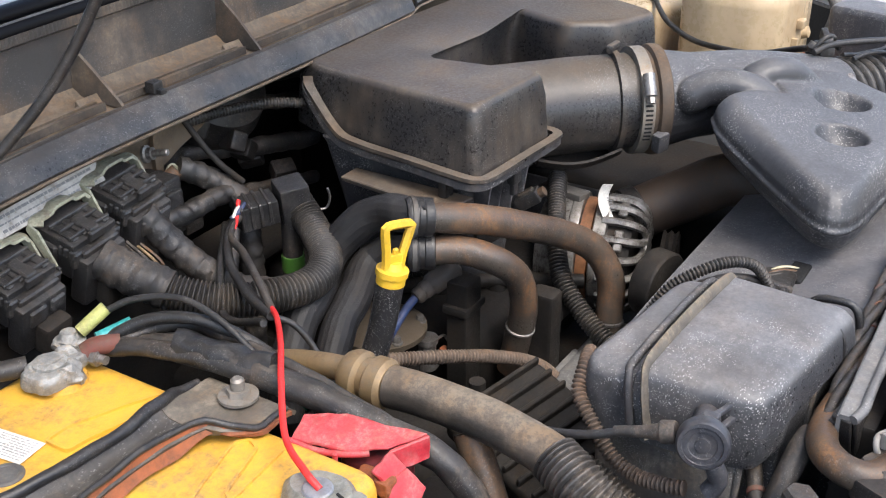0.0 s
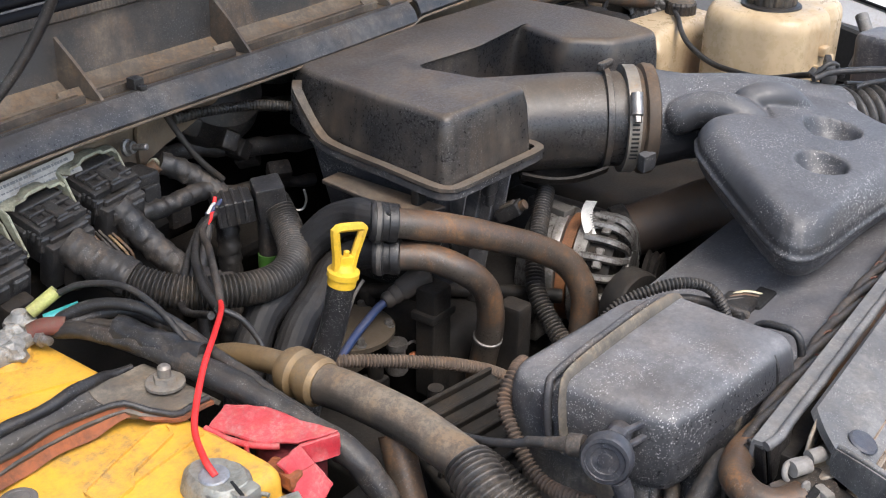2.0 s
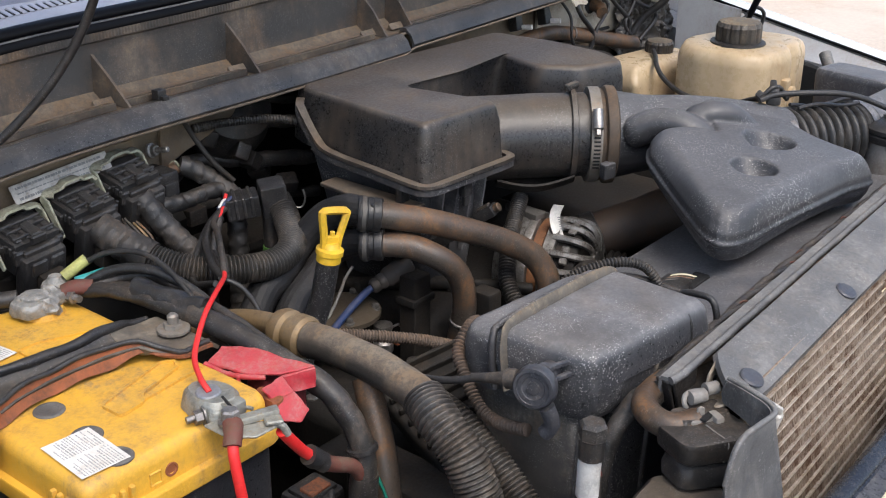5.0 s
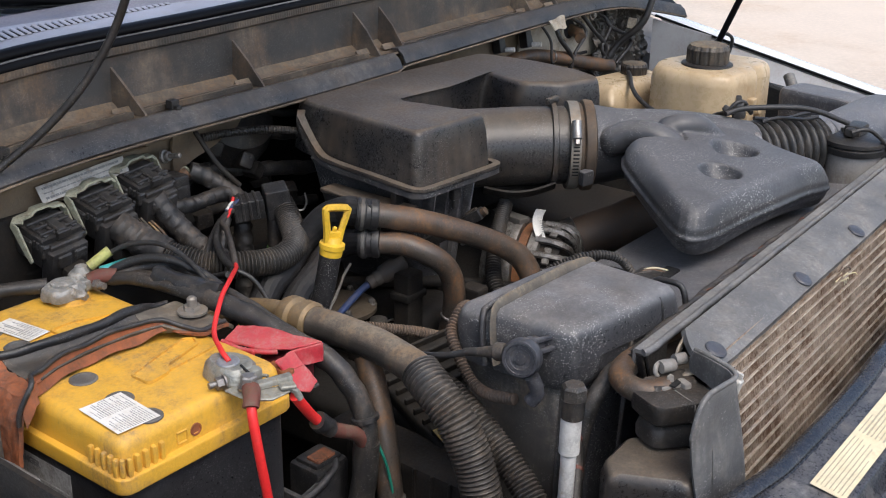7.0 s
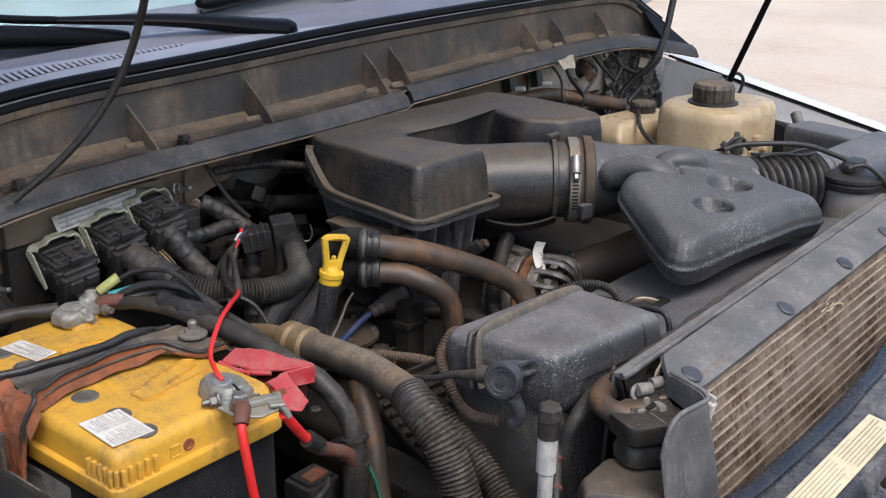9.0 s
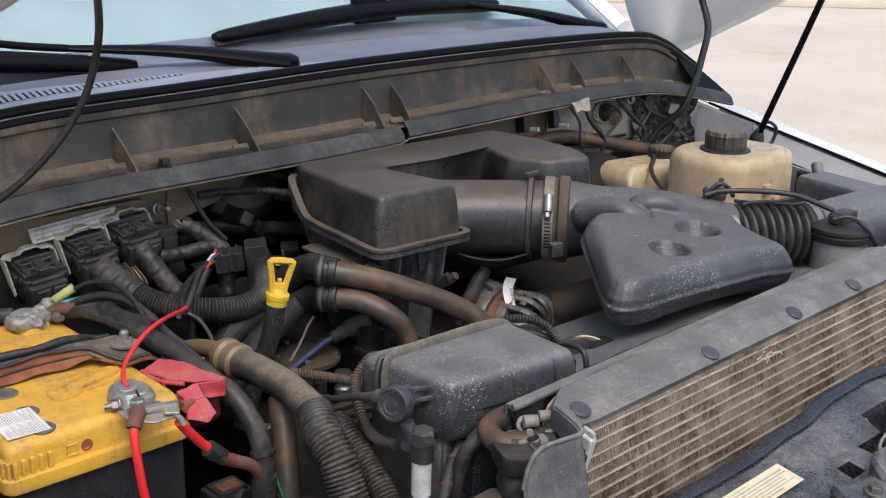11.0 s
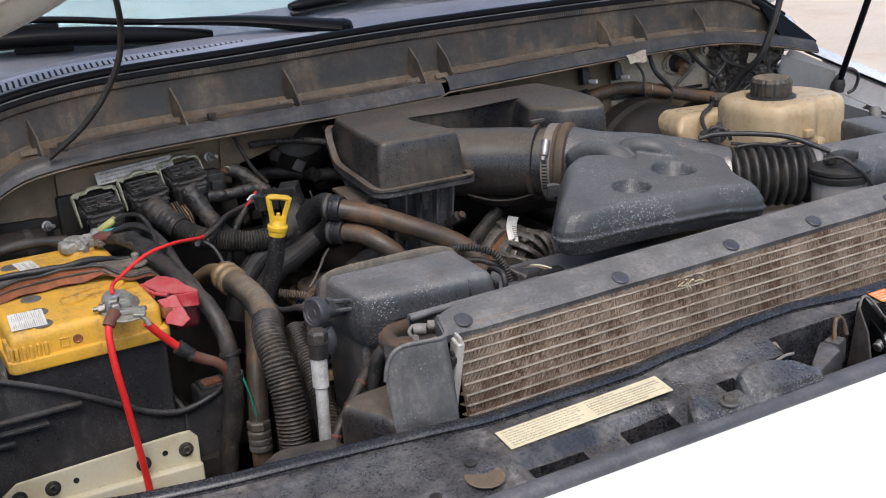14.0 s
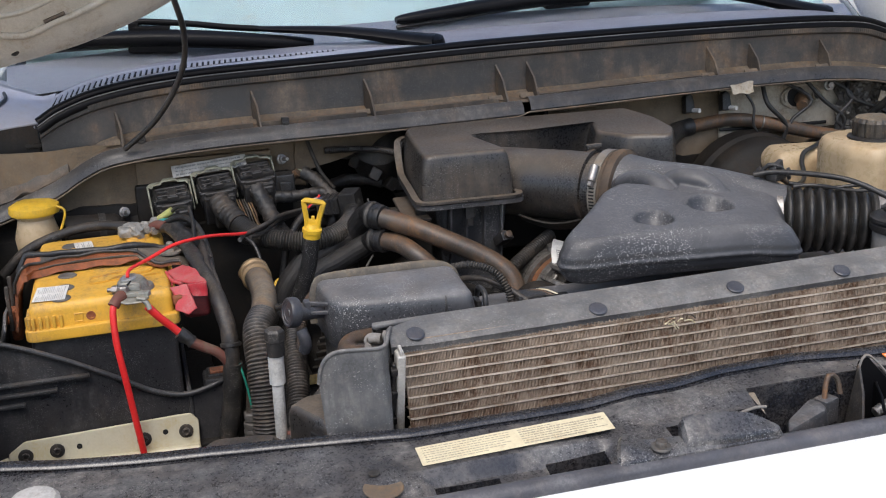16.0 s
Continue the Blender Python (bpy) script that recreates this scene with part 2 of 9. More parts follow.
PAPER = mat("dusty_white_label", (0.70, 0.69, 0.66), 0.55, dust=(0.5, 0.46, 0.4), amount=0.3, up=0.05, vary=0.05, bump=0.05)
CREAM_LABEL = mat("faded_cream_label", (0.70, 0.62, 0.42), 0.5, dust=(0.5, 0.43, 0.3), amount=0.3, up=0.05, vary=0.05, bump=0.05)
INK = mat("grey_print", (0.17, 0.17, 0.17), 0.6, bump=0.0)
INK_GREY = mat("worn_grey_print", (0.30, 0.30, 0.29), 0.6, bump=0.0)
INK_FAINT = mat("faded_print", (0.34, 0.30, 0.22), 0.6, bump=0.0)
ORANGE = mat("orange_label", (0.75, 0.20, 0.04), 0.5, bump=0.05)
BLUE = mat("blue_insulation", (0.018, 0.036, 0.105), 0.42, dust=GREY_DUST, amount=0.25, up=0.1)
TEAL = mat("teal_insulation", (0.02, 0.30, 0.30), 0.4, dust=DUST, amount=0.2, up=0.05)
GREEN = mat("green_sleeve", (0.05, 0.15, 0.02), 0.5, dust=DUST, amount=0.5, up=0.1)
LIME = mat("pale_lime_plastic", (0.42, 0.43, 0.14), 0.45, dust=DUST, amount=0.3, up=0.1)
WHITE_WIRE = mat("white_insulation", (0.6, 0.58, 0.55), 0.5, dust=DUST, amount=0.3, up=0.1)
BLACK_TRIM = mat("satin_black_rubber", (0.005, 0.005, 0.006), 0.38, vary=0.1, bump=0.0, spec=0.12)
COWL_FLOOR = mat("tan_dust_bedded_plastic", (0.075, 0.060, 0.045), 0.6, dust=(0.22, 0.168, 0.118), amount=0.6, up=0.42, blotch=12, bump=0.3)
COWL_SIDE = mat("weathered_lilac_grey_cowl", (0.36, 0.37, 0.43), 0.4, dust=(0.44, 0.44, 0.48), amount=0.3, up=0.05, vary=0.08)
# Pale lilac grey includes the sky's reflection on the cowl.
COWL_TOP = mat("greyed_cowl_with_sky_sheen", (0.36, 0.37, 0.425), 0.42, dust=(0.5, 0.5, 0.52), amount=0.2, up=0.1, vary=0.1)
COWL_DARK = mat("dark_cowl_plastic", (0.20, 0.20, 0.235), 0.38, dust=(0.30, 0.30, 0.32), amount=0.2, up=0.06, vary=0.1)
ASPHALT = mat("pale_sunlit_asphalt", (0.60, 0.50, 0.40), 0.9, vary=0.1, blotch=0.35, grain=28.0, bump=0.3, dust=(0.54, 0.45, 0.36), amount=0.5, up=0.0)
KERB = mat("pale_concrete", (0.60, 0.52, 0.42), 0.85, vary=0.1, blotch=1.2, grain=60.0, bump=0.3)
SOIL = mat("dry_verge_soil", (0.42, 0.35, 0.27), 0.95, vary=0.2, blotch=0.8, grain=40.0)
DASH = mat("dark_dashboard", (0.03, 0.035, 0.04), 0.6)


def glass(name, colour, rough=0.02):
    m = bpy.data.materials.new(name)
    m.use_nodes = True
    b = m.node_tree.nodes["Principled BSDF"]
    b.inputs["Base Color"].default_value = (*colour, 1)
    b.inputs["Roughness"].default_value = rough
    b.inputs["Transmission Weight"].default_value = 1.0
    b.inputs["IOR"].default_value = 1.5
    return m


GLASS = glass("tinted_windscreen_glass", (0.93, 0.97, 0.97))


# ---- mesh helpers ----
def finish(bm, smooth=35.0):
    bmesh.ops.recalc_face_normals(bm, faces=bm.faces)
    for f in bm.faces:
        f.smooth = True
    for e in bm.edges:
        if len(e.link_faces) == 2 and e.calc_face_angle(0) > radians(smooth):
            e.smooth = False
    return bm


def mesh_of(name, bm, material):
    me = bpy.data.meshes.new(name)
    bm.to_mesh(me)
    bm.free()
    for m in material if isinstance(material, (list, tuple)) else [material]:
        me.materials.append(m)
    return me


def thing(name, base, label, category, group="", kind=""):
    """An Empty at the base of a thing, which its parts hang under."""
    ob = new(name)
    ob.empty_display_size = 0.02
    ob.location = base
    return tagged(ob, label, category, group, kind)


def solo(name, bm, material, label, category, group="", kind=""):
    return tagged(new(name, mesh_of(name, bm, material)), label, category, group, kind)


def origin(ob):
    m = Matrix.Translation(ob.location)
    return origin(ob.parent) @ ob.matrix_parent_inverse @ m if ob.parent else m


def part(name, bm, material, parent, label="", kind=""):
    ob = new(name, mesh_of(name, bm, material))
    ob.parent = parent
    ob.matrix_parent_inverse = origin(parent).inverted()
    if kind != "stuff":
        ob.modifiers.new("weighted_normals", "WEIGHTED_NORMAL").keep_sharp = True
    if label:
        ob["label"] = label
    if kind:
        ob["kind"] = kind
    return ob


def bevel(bm, width, seg=2, angle=30.0):
    es = [e for e in bm.edges if len(e.link_faces) == 2 and e.calc_face_angle(0) > radians(angle)]
    if es and width > 0:
        bmesh.ops.bevel(bm, geom=es, offset=width, segments=seg, profile=0.5, affect="EDGES", clamp_overlap=True)
    return bm


def box(x0, x1, y0, y1, z0, z1, r=0.003, seg=2, m=None):
    bm = bmesh.new()
    bmesh.ops.create_cube(bm, size=1)
    for v in bm.verts:
        v.co = Vector(((x0 + x1) / 2 + v.co.x * (x1 - x0), (y0 + y1) / 2 + v.co.y * (y1 - y0), (z0 + z1) / 2 + v.co.z * (z1 - z0)))
    bevel(bm, r, seg)
    if m is not None:
        bm.transform(m)
    return finish(bm)


def prism(outline, z0, z1, r=0.003, seg=2, taper=1.0, m=None, top=None):
    """An outline in plan, drawn up from z0 to z1; taper shrinks the top about its middle; top(x, y) lifts it."""
    bm = bmesh.new()
    cx = sum(p[0] for p in outline) / len(outline)
    cy = sum(p[1] for p in outline) / len(outline)
    lo = [bm.verts.new((x, y, z0)) for x, y in outline]
    hi = []
    for x, y in outline:
        X, Y = cx + (x - cx) * taper, cy + (y - cy) * taper
        hi.append(bm.verts.new((X, Y, z1 + (top(X, Y) if top else 0))))
    k = len(lo)
    bm.faces.new(lo[::-1])
    bm.faces.new(hi)
    for i in range(k):
        bm.faces.new((lo[i], lo[(i + 1) % k], hi[(i + 1) % k], hi[i]))
    bmesh.ops.recalc_face_normals(bm, faces=bm.faces)
    bevel(bm, r, seg)
    if m is not None:
        bm.transform(m)
    return finish(bm)


def spline(pts, n=8):
    """Points on a smooth curve through pts, n to each stretch."""
    p = [Vector(q) for q in pts]
    if len(p) < 3:
        return [p[0].lerp(p[-1], i / n) for i in range(n + 1)]
    q = [2 * p[0] - p[1], *p, 2 * p[-1] - p[-2]]
    out = []
    for i in range(len(p) - 1):
        a, b, c, d = q[i:i + 4]
        for k in range(n):
            u = k / n
            out.append(0.5 * (2 * b + (c - a) * u + (2 * a - 5 * b + 4 * c - d) * u * u + (3 * b - a - 3 * c + d) * u ** 3))
    return out + [p[-1]]


def even(pts, step):
    """Points at even steps along a line of points."""
    run, out, left = [Vector(q) for q in pts], [Vector(pts[0])], step
    for a, b in zip(run, run[1:]):
        d = (b - a).length
        while d >= left > 0:
            a = a.lerp(b, left / d)
            out.append(a.copy())
            d, left = (b - a).length, step
        left -= d
    if (run[-1] - out[-1]).length > step * 0.3:
        out.append(run[-1])
    return out


def sweep(line, radius, sides=12, cap=True, bm=None, flat=1.0, twist=0.0):
    """A tube along a line of points; radius is a number, or a function of the distance run."""
    bm = bm or bmesh.new()
    line = [Vector(p) for p in line]
    side, rings, run = None, [], 0.0
    for i, p in enumerate(line):
        t = (line[min(i + 1, len(line) - 1)] - line[max(i - 1, 0)]).normalized()
        if side is None:
            side = t.cross(Vector((0, 0, 1)))
            side = side.normalized() if side.length > 0.05 else Vector((1, 0, 0))
        side = (side - t * side.dot(t)).normalized()
        up = side.cross(t)
        run += (p - line[i - 1]).length if i else 0
        r = radius(run) if callable(radius) else radius
        ring = []
        for k in range(sides):
            a = 2 * math.pi * k / sides + twist * run
            ring.append(bm.verts.new(p + side * (r * math.cos(a)) + up * (r * flat * math.sin(a))))
        rings.append(ring)
    for a, b in zip(rings, rings[1:]):
        for k in range(sides):
            bm.faces.new((a[k], a[(k + 1) % sides], b[(k + 1) % sides], b[k]))
    if cap:
        bm.faces.new(rings[0][::-1])
        bm.faces.new(rings[-1])
    return bm


def tube(pts, r, sides=12, step=0.006, **kw):
    return finish(sweep(even(spline(pts, 24), step), r, sides, **kw), 60)


def corrugated(pts, r, pitch=0.006, depth=0.0016, sides=14, seed=0):
    line = even(spline(pts, 40), pitch / 7)

    def girth(s):
        return r + depth * (0.5 - 0.5 * math.cos(2 * math.pi * s / pitch)) ** 0.75 + 0.0004 * noise.noise(Vector((s * 40, seed, 0)))
    return finish(sweep(line, girth, sides), 75)


def worn(pts, r, amp=0.0008, sides=14, freq=35.0, seed=0, step=0.006):
    """A soft hose or taped cable whose girth is a little uneven."""
    bm = sweep(even(spline(pts, 24), step), r, sides)
    for v in bm.verts:
        v.co += Vector([noise.noise(v.co * freq + Vector((seed, 7.1 * k, 3.3 * k))) for k in range(3)]) * amp
    return finish(bm, 60)


def taped(pts, r, pitch=0.014, lap=0.0016, sides=18, seed=0):
    """A bundle wound in cloth tape: each turn laps over the last in a slow spiral, with a crumpled surface."""
    bm, side, rings, run, line = bmesh.new(), None, [], 0.0, even(spline(pts, 30), 0.0022)
    for i, p in enumerate(line):
        t = (line[min(i + 1, len(line) - 1)] - line[max(i - 1, 0)]).normalized()
        side = side or (t.cross(Vector((0, 0, 1))) if abs(t.z) < 0.99 else Vector((1, 0, 0)))
        side = (side - t * side.dot(t)).normalized()
        up, ring = side.cross(t), []
        run += (p - line[i - 1]).length if i else 0
        for k in range(sides):
            a = 2 * math.pi * k / sides
            turn = (run / pitch + a / (2 * math.pi) + 0.35 * noise.noise(Vector((run * 60, seed, 0)))) % 1.0
            q = p + (side * math.cos(a) + up * math.sin(a)) * (r + lap * (turn - 0.5))
            ring.append(bm.verts.new(q + Vector([noise.noise(q * 120 + Vector((seed, 5.0 * j, 1.0))) for j in range(3)]) * 0.0013))
        rings.append(ring)
    for a, b in zip(rings, rings[1:]):
        for k in range(sides):
            bm.faces.new((a[k], a[(k + 1) % sides], b[(k + 1) % sides], b[k]))
    bm.faces.new(rings[0][::-1])
    bm.faces.new(rings[-1])
    return finish(bm, 40)


def braided(pts, r, strands=9, pitch=0.030, relief=0.0008, sides=54, seed=0):
    """A woven sleeve: two sets of strands cross in a slow spiral."""
    bm, side, rings, run, line = bmesh.new(), None, [], 0.0, even(spline(pts, 30), 0.0016)
    for i, p in enumerate(line):
        t = (line[min(i + 1, len(line) - 1)] - line[max(i - 1, 0)]).normalized()
        side = side or (t.cross(Vector((0, 0, 1))) if abs(t.z) < 0.99 else Vector((1, 0, 0)))
        side = (side - t * side.dot(t)).normalized()
        up, ring = side.cross(t), []
        run += (p - line[i - 1]).length if i else 0
        for k in range(sides):
            a = 2 * math.pi * k / sides
            h = math.sin(strands * (a + 2 * math.pi * run / pitch)) * math.sin(strands * (a - 2 * math.pi * run / pitch))
            ring.append(bm.verts.new(p + (side * math.cos(a) + up * math.sin(a)) * (r + relief * h + 0.0006 * noise.noise(Vector((run * 45, a, seed))))))
        rings.append(ring)
    for a, b in zip(rings, rings[1:]):
        for k in range(sides):
            bm.faces.new((a[k], a[(k + 1) % sides], b[(k + 1) % sides], b[k]))
    bm.faces.new(rings[0][::-1])
    bm.faces.new(rings[-1])
    return finish(bm, 80)


def frame_at(p, axis):
    """A pose at p whose local z runs along axis."""
    return Matrix.Translation(p) @ Vector(axis).normalized().to_track_quat("Z", "Y").to_matrix().to_4x4()


def lathe(profile, p=(0, 0, 0), axis=(0, 0, 1), sides=28, smooth=35.0, wave=None):
    """A turned shape: (radius, height) pairs round an axis from p; wave(angle, height) scales the radius."""
    bm = bmesh.new()
    m = frame_at(p, axis)
    rings = []
    for r, h in profile:
        ring = []
        for k in range(sides):
            a = 2 * math.pi * k / sides
            s = r * (wave(a, h) if wave else 1)
            ring.append(bm.verts.new(m @ Vector((s * math.cos(a), s * math.sin(a), h))))
        rings.append(ring)
    for a, b in zip(rings, rings[1:]):
        for k in range(sides):
            bm.faces.new((a[k], a[(k + 1) % sides], b[(k + 1) % sides], b[k]))
    bm.faces.new(rings[0][::-1])
    bm.faces.new(rings[-1])
    return finish(bm, smooth)


def join(*bms):
    """Several meshes in one."""
    out = bms[0]
    for b in bms[1:]:
        me = bpy.data.meshes.new("tmp")
        b.to_mesh(me)
        b.free()
        out.from_mesh(me)
        bpy.data.meshes.remove(me)
    return out


def corroded(bm, amp=0.0022):
    bmesh.ops.subdivide_edges(bm, edges=[e for e in bm.edges if e.calc_length() > 0.004], cuts=3, use_grid_fill=True)
    for v in bm.verts:
        v.co += Vector([noise.noise(v.co * 150 + Vector((k * 4.0, 0, 0))) for k in range(3)]) * amp
    return finish(bm, 40)


def hexbolt(p, axis=(0, 0, 1), r=0.007, washer=0.011):
    return join(lathe([(washer, 0), (washer, 0.0015), (washer * 0.9, 0.0025)], p, axis, 20),
                lathe([(r, 0.0025), (r, 0.0065), (r * 0.85, 0.008)], p, axis, 6, 20))


def sheet(us, vs, place, thick=0.002):
    """A curved sheet with thickness: place(u, v) over a grid."""
    bm = bmesh.new()
    g = [[bm.verts.new(place(u, v)) for v in vs] for u in us]
    for i in range(len(us) - 1):
        for j in range(len(vs) - 1):
            bm.faces.new((g[i][j], g[i + 1][j], g[i + 1][j + 1], g[i][j + 1]))
    bmesh.ops.recalc_face_normals(bm, faces=bm.faces)
    bm.normal_update()
    faces = bm.faces[:]
    if sum(f.normal.z for f in faces) < 0:
        bmesh.ops.reverse_faces(bm, faces=faces)
    bmesh.ops.solidify(bm, geom=faces, thickness=thick)
    return finish(bm, 40)


def ribbon(line, w, h, step=0.006):
    """A flat bar laid along a line, its width level."""
    bm = bmesh.new()
    pts, rings = even(line, step), []
    for i, p in enumerate(pts):
        t = (pts[min(i + 1, len(pts) - 1)] - pts[max(i - 1, 0)]).normalized()
        s = t.cross(Vector((0, 0, 1)))
        s = s.normalized() if s.length > 0.05 else Vector((1, 0, 0))
        u = s.cross(t)
        rings.append([bm.verts.new(p + s * a + u * b) for a, b in ((-w / 2, -h / 2), (w / 2, -h / 2), (w / 2, h / 2), (-w / 2, h / 2))])
    for a, b in zip(rings, rings[1:]):
        for k in range(4):
            bm.faces.new((a[k], a[(k + 1) % 4], b[(k + 1) % 4], b[k]))
    bm.faces.new(rings[0][::-1])
    bm.faces.new(rings[-1])
    return finish(bm, 40)


def plate(points, thick=0.003, r=0.0008):
    """A bent-free plate through points in space, thickened along its normal."""
    bm = bmesh.new()
    f = bm.faces.new([bm.verts.new(p) for p in points])
    bm.normal_update()
    n = f.normal * thick
    low = [bm.verts.new(v.co - n) for v in f.verts]
    k = len(low)
    top = list(f.verts)
    bm.faces.new(low[::-1])
    for i in range(k):
        bm.faces.new((top[i], low[i], low[(i + 1) % k], top[(i + 1) % k]))
    bmesh.ops.recalc_face_normals(bm, faces=bm.faces)
    bevel(bm, r, 1)
    return finish(bm)


def rounded(pts, r, n=4):
    """An outline with its corners rounded."""
    out = []
    for i, p in enumerate(pts):
        p, a, b = Vector(p), Vector(pts[i - 1]), Vector(pts[(i + 1) % len(pts)])
        q = min(r, (a - p).length * 0.45, (b - p).length * 0.45)
        s, e = p + (a - p).normalized() * q, p + (b - p).normalized() * q
        for k in range(n + 1):
            u = k / n
            out.append(tuple(s * (1 - u) ** 2 + p * (2 * u * (1 - u)) + e * u * u))
    return out


def span(a, b, n):
    return [a + (b - a) * i / n for i in range(n + 1)]


def lerp_table(table, x):
    """Straight-line reading of (x, y) pairs."""
    return float(np.interp(x, [p[0] for p in table], [p[1] for p in table]))


def bars(x, y, z, width, rows, length, thick, material, parent, m=None, seed=1, gap=0.0):
    """Rows of unreadable print as thin raised bars; local x along the row, local y down the label."""
    rnd = random.Random(seed)
    bm = bmesh.new()
    for i in range(rows):
        s = -length / 2
        end = length / 2 * rnd.choice((1, 1, 1, 0.4, -0.2, 0.8))
        tall = rnd.choice((0.12, 0.15, 0.15, 0.22))
        while s < end - 0.002:
            w = min(rnd.uniform(0.0012, 0.0052), length / 2 - s)
            yy = y + width / 2 - width * (i + 0.5) / rows
            vs = [bm.verts.new((x + s + a * w, yy + b * width / rows * tall, z)) for a, b in ((0, -1), (1, -1), (1, 1), (0, 1))]
            bm.faces.new(vs)
            s += w + rnd.uniform(0.0006, 0.0014)
    geom = bmesh.ops.extrude_face_region(bm, geom=bm.faces[:])
    for v in geom["geom"]:
        if isinstance(v, bmesh.types.BMVert):
            v.co.z += thick
    if m is not None:
        bm.transform(m)
    return part("print", finish(bm), material, parent)


def lettering(words, size, material, parent, m, bold=0.0):
    """Readable words in the built-in font, as a thin raised mesh; m places their left foot."""
    cu = bpy.data.curves.new("words", "FONT")
    cu.body, cu.size, cu.extrude, cu.offset = words, size, 0.0002, bold
    ob = bpy.data.objects.new("words", cu)
    me = bpy.data.meshes.new_from_object(ob)
    bm = bmesh.new()
    bm.from_mesh(me)
    bm.transform(m)
    bpy.data.objects.remove(ob)
    bpy.data.curves.remove(cu)
    bpy.data.meshes.remove(me)
    return part("lettering", bm, material, parent)


def lid_shape(sections, material, parent, name, r=0.012):
    """A lid drawn up from outline to outline, each at its own height."""
    bm = bmesh.new()
    rings = [[bm.verts.new((x, y, z)) for x, y in outline] for outline, z in sections]
    k = len(rings[0])
    for a, b in zip(rings, rings[1:]):
        for i in range(k):
            bm.faces.new((a[i], a[(i + 1) % k], b[(i + 1) % k], b[i]))
    bm.faces.new(rings[0][::-1])
    bm.faces.new(rings[-1])
    bmesh.ops.recalc_face_normals(bm, faces=bm.faces)
    if r:
        bevel(bm, r, 3, 35)
    return part(name, finish(bm, 50 if r else 42), material, parent)


# ---- ground and distance ----
bm = bmesh.new()
bmesh.ops.create_grid(bm, x_segments=40, y_segments=40, size=600)
solo("ground", finish(bm), ASPHALT, "pale sunlit asphalt of a wide parking area", "ground", kind="structure")
bm = box(-60, 60, -0.09, 0.09, 0.0, 0.13, 0.02, 2, pose(15.0, 9.0, 0, 0, 0, -48))
solo("kerb", bm, KERB, "pale concrete kerb along the edge of the asphalt", "kerb", kind="structure")
bm = box(-60, 60, 0.1, 26.0, -0.2, 0.11, 0.01, 1, pose(15.0, 9.0, 0, 0, 0, -48))
solo("verge", bm, SOIL, "dry pale verge behind the kerb", "verge", kind="structure")

# ---- cowl: trough, ribs, lip, seal, grille ----
LIP = [(0.20, 0.725, 1.140), (0.25, 0.737, 1.157), (0.30, 0.744, 1.172), (0.345, 0.744, 1.190), (0.385, 0.738, 1.2145), (0.44, 0.729, 1.234), (0.60, 0.728, 1.245), (0.9, 0.728, 1.247), (1.2, 0.733, 1.251), (1.5, 0.738, 1.256), (1.72, 0.742, 1.252), (1.85, 0.728, 1.232), (1.95, 0.70, 1.21)]
SEAL = [(0.322, 0.786, 1.276), (0.36, 0.794, 1.296), (0.43, 0.80, 1.316), (0.56, 0.803, 1.33), (0.8, 0.80, 1.336), (1.1, 0.80, 1.343), (1.5, 0.80, 1.343), (1.75, 0.80, 1.336), (1.84, 0.80, 1.318), (1.90, 0.79, 1.285), (1.93, 0.775, 1.262)]


def along(table, x):
    xs = [p[0] for p in table]
    return Vector((x, float(np.interp(x, xs, [p[1] for p in table])), float(np.interp(x, xs, [p[2] for p in table]))))


LIP_S = spline(LIP, 10)
SEAL_S = spline(SEAL, 10)
cowl = thing("windscreen_cowl", (1.05, 0.76, 1.2), "brown-dusted grey plastic cowl trough with stiffening ribs under the windscreen", "cowl")


def cowl_wall(u, v):
    s, p = along(SEAL_S, u), along(LIP_S, u)
    rows = [s + Vector((0, 0.004, -0.004)), s + Vector((0, -0.012, -0.010)), s + Vector((0, -0.012, -0.022)), s + Vector((0, -0.005, -0.026)),
            Vector((u, s.y - 0.012, p.z + 0.012)), Vector((u, s.y - 0.022, p.z + 0.003)), Vector((u, p.y + 0.012, p.z - 0.001)), Vector((u, p.y + 0.006, p.z + 0.003))]
    i = min(int(v), len(rows) - 2)
    return rows[i].lerp(rows[i + 1], v - i)


part("trough", sheet(span(0.325, 1.92, 90), span(0, 4.0, 10), cowl_wall, 0.003), COWL, cowl)
part("trough_floor", sheet(span(0.325, 1.92, 90), span(4.0, 7, 8), lambda u, v: cowl_wall(u, v) + Vector((0, 0, 0.0012 * noise.noise(Vector((u * 16, v, 3.0))))), 0.003), COWL_FLOOR, cowl, "tan dust bed on the trough floor")


def lip_band(u, v):
    p = along(LIP_S, u)
    q = [p + Vector((0, 0.012, 0.002)), p + Vector((0, 0.0, 0.004)), p + Vector((0, -0.010, -0.004)), p + Vector((0, -0.016, -0.016)), p + Vector((0, -0.013, -0.021))]
    i = min(int(v), 3)
    return q[i].lerp(q[i + 1], v - i)


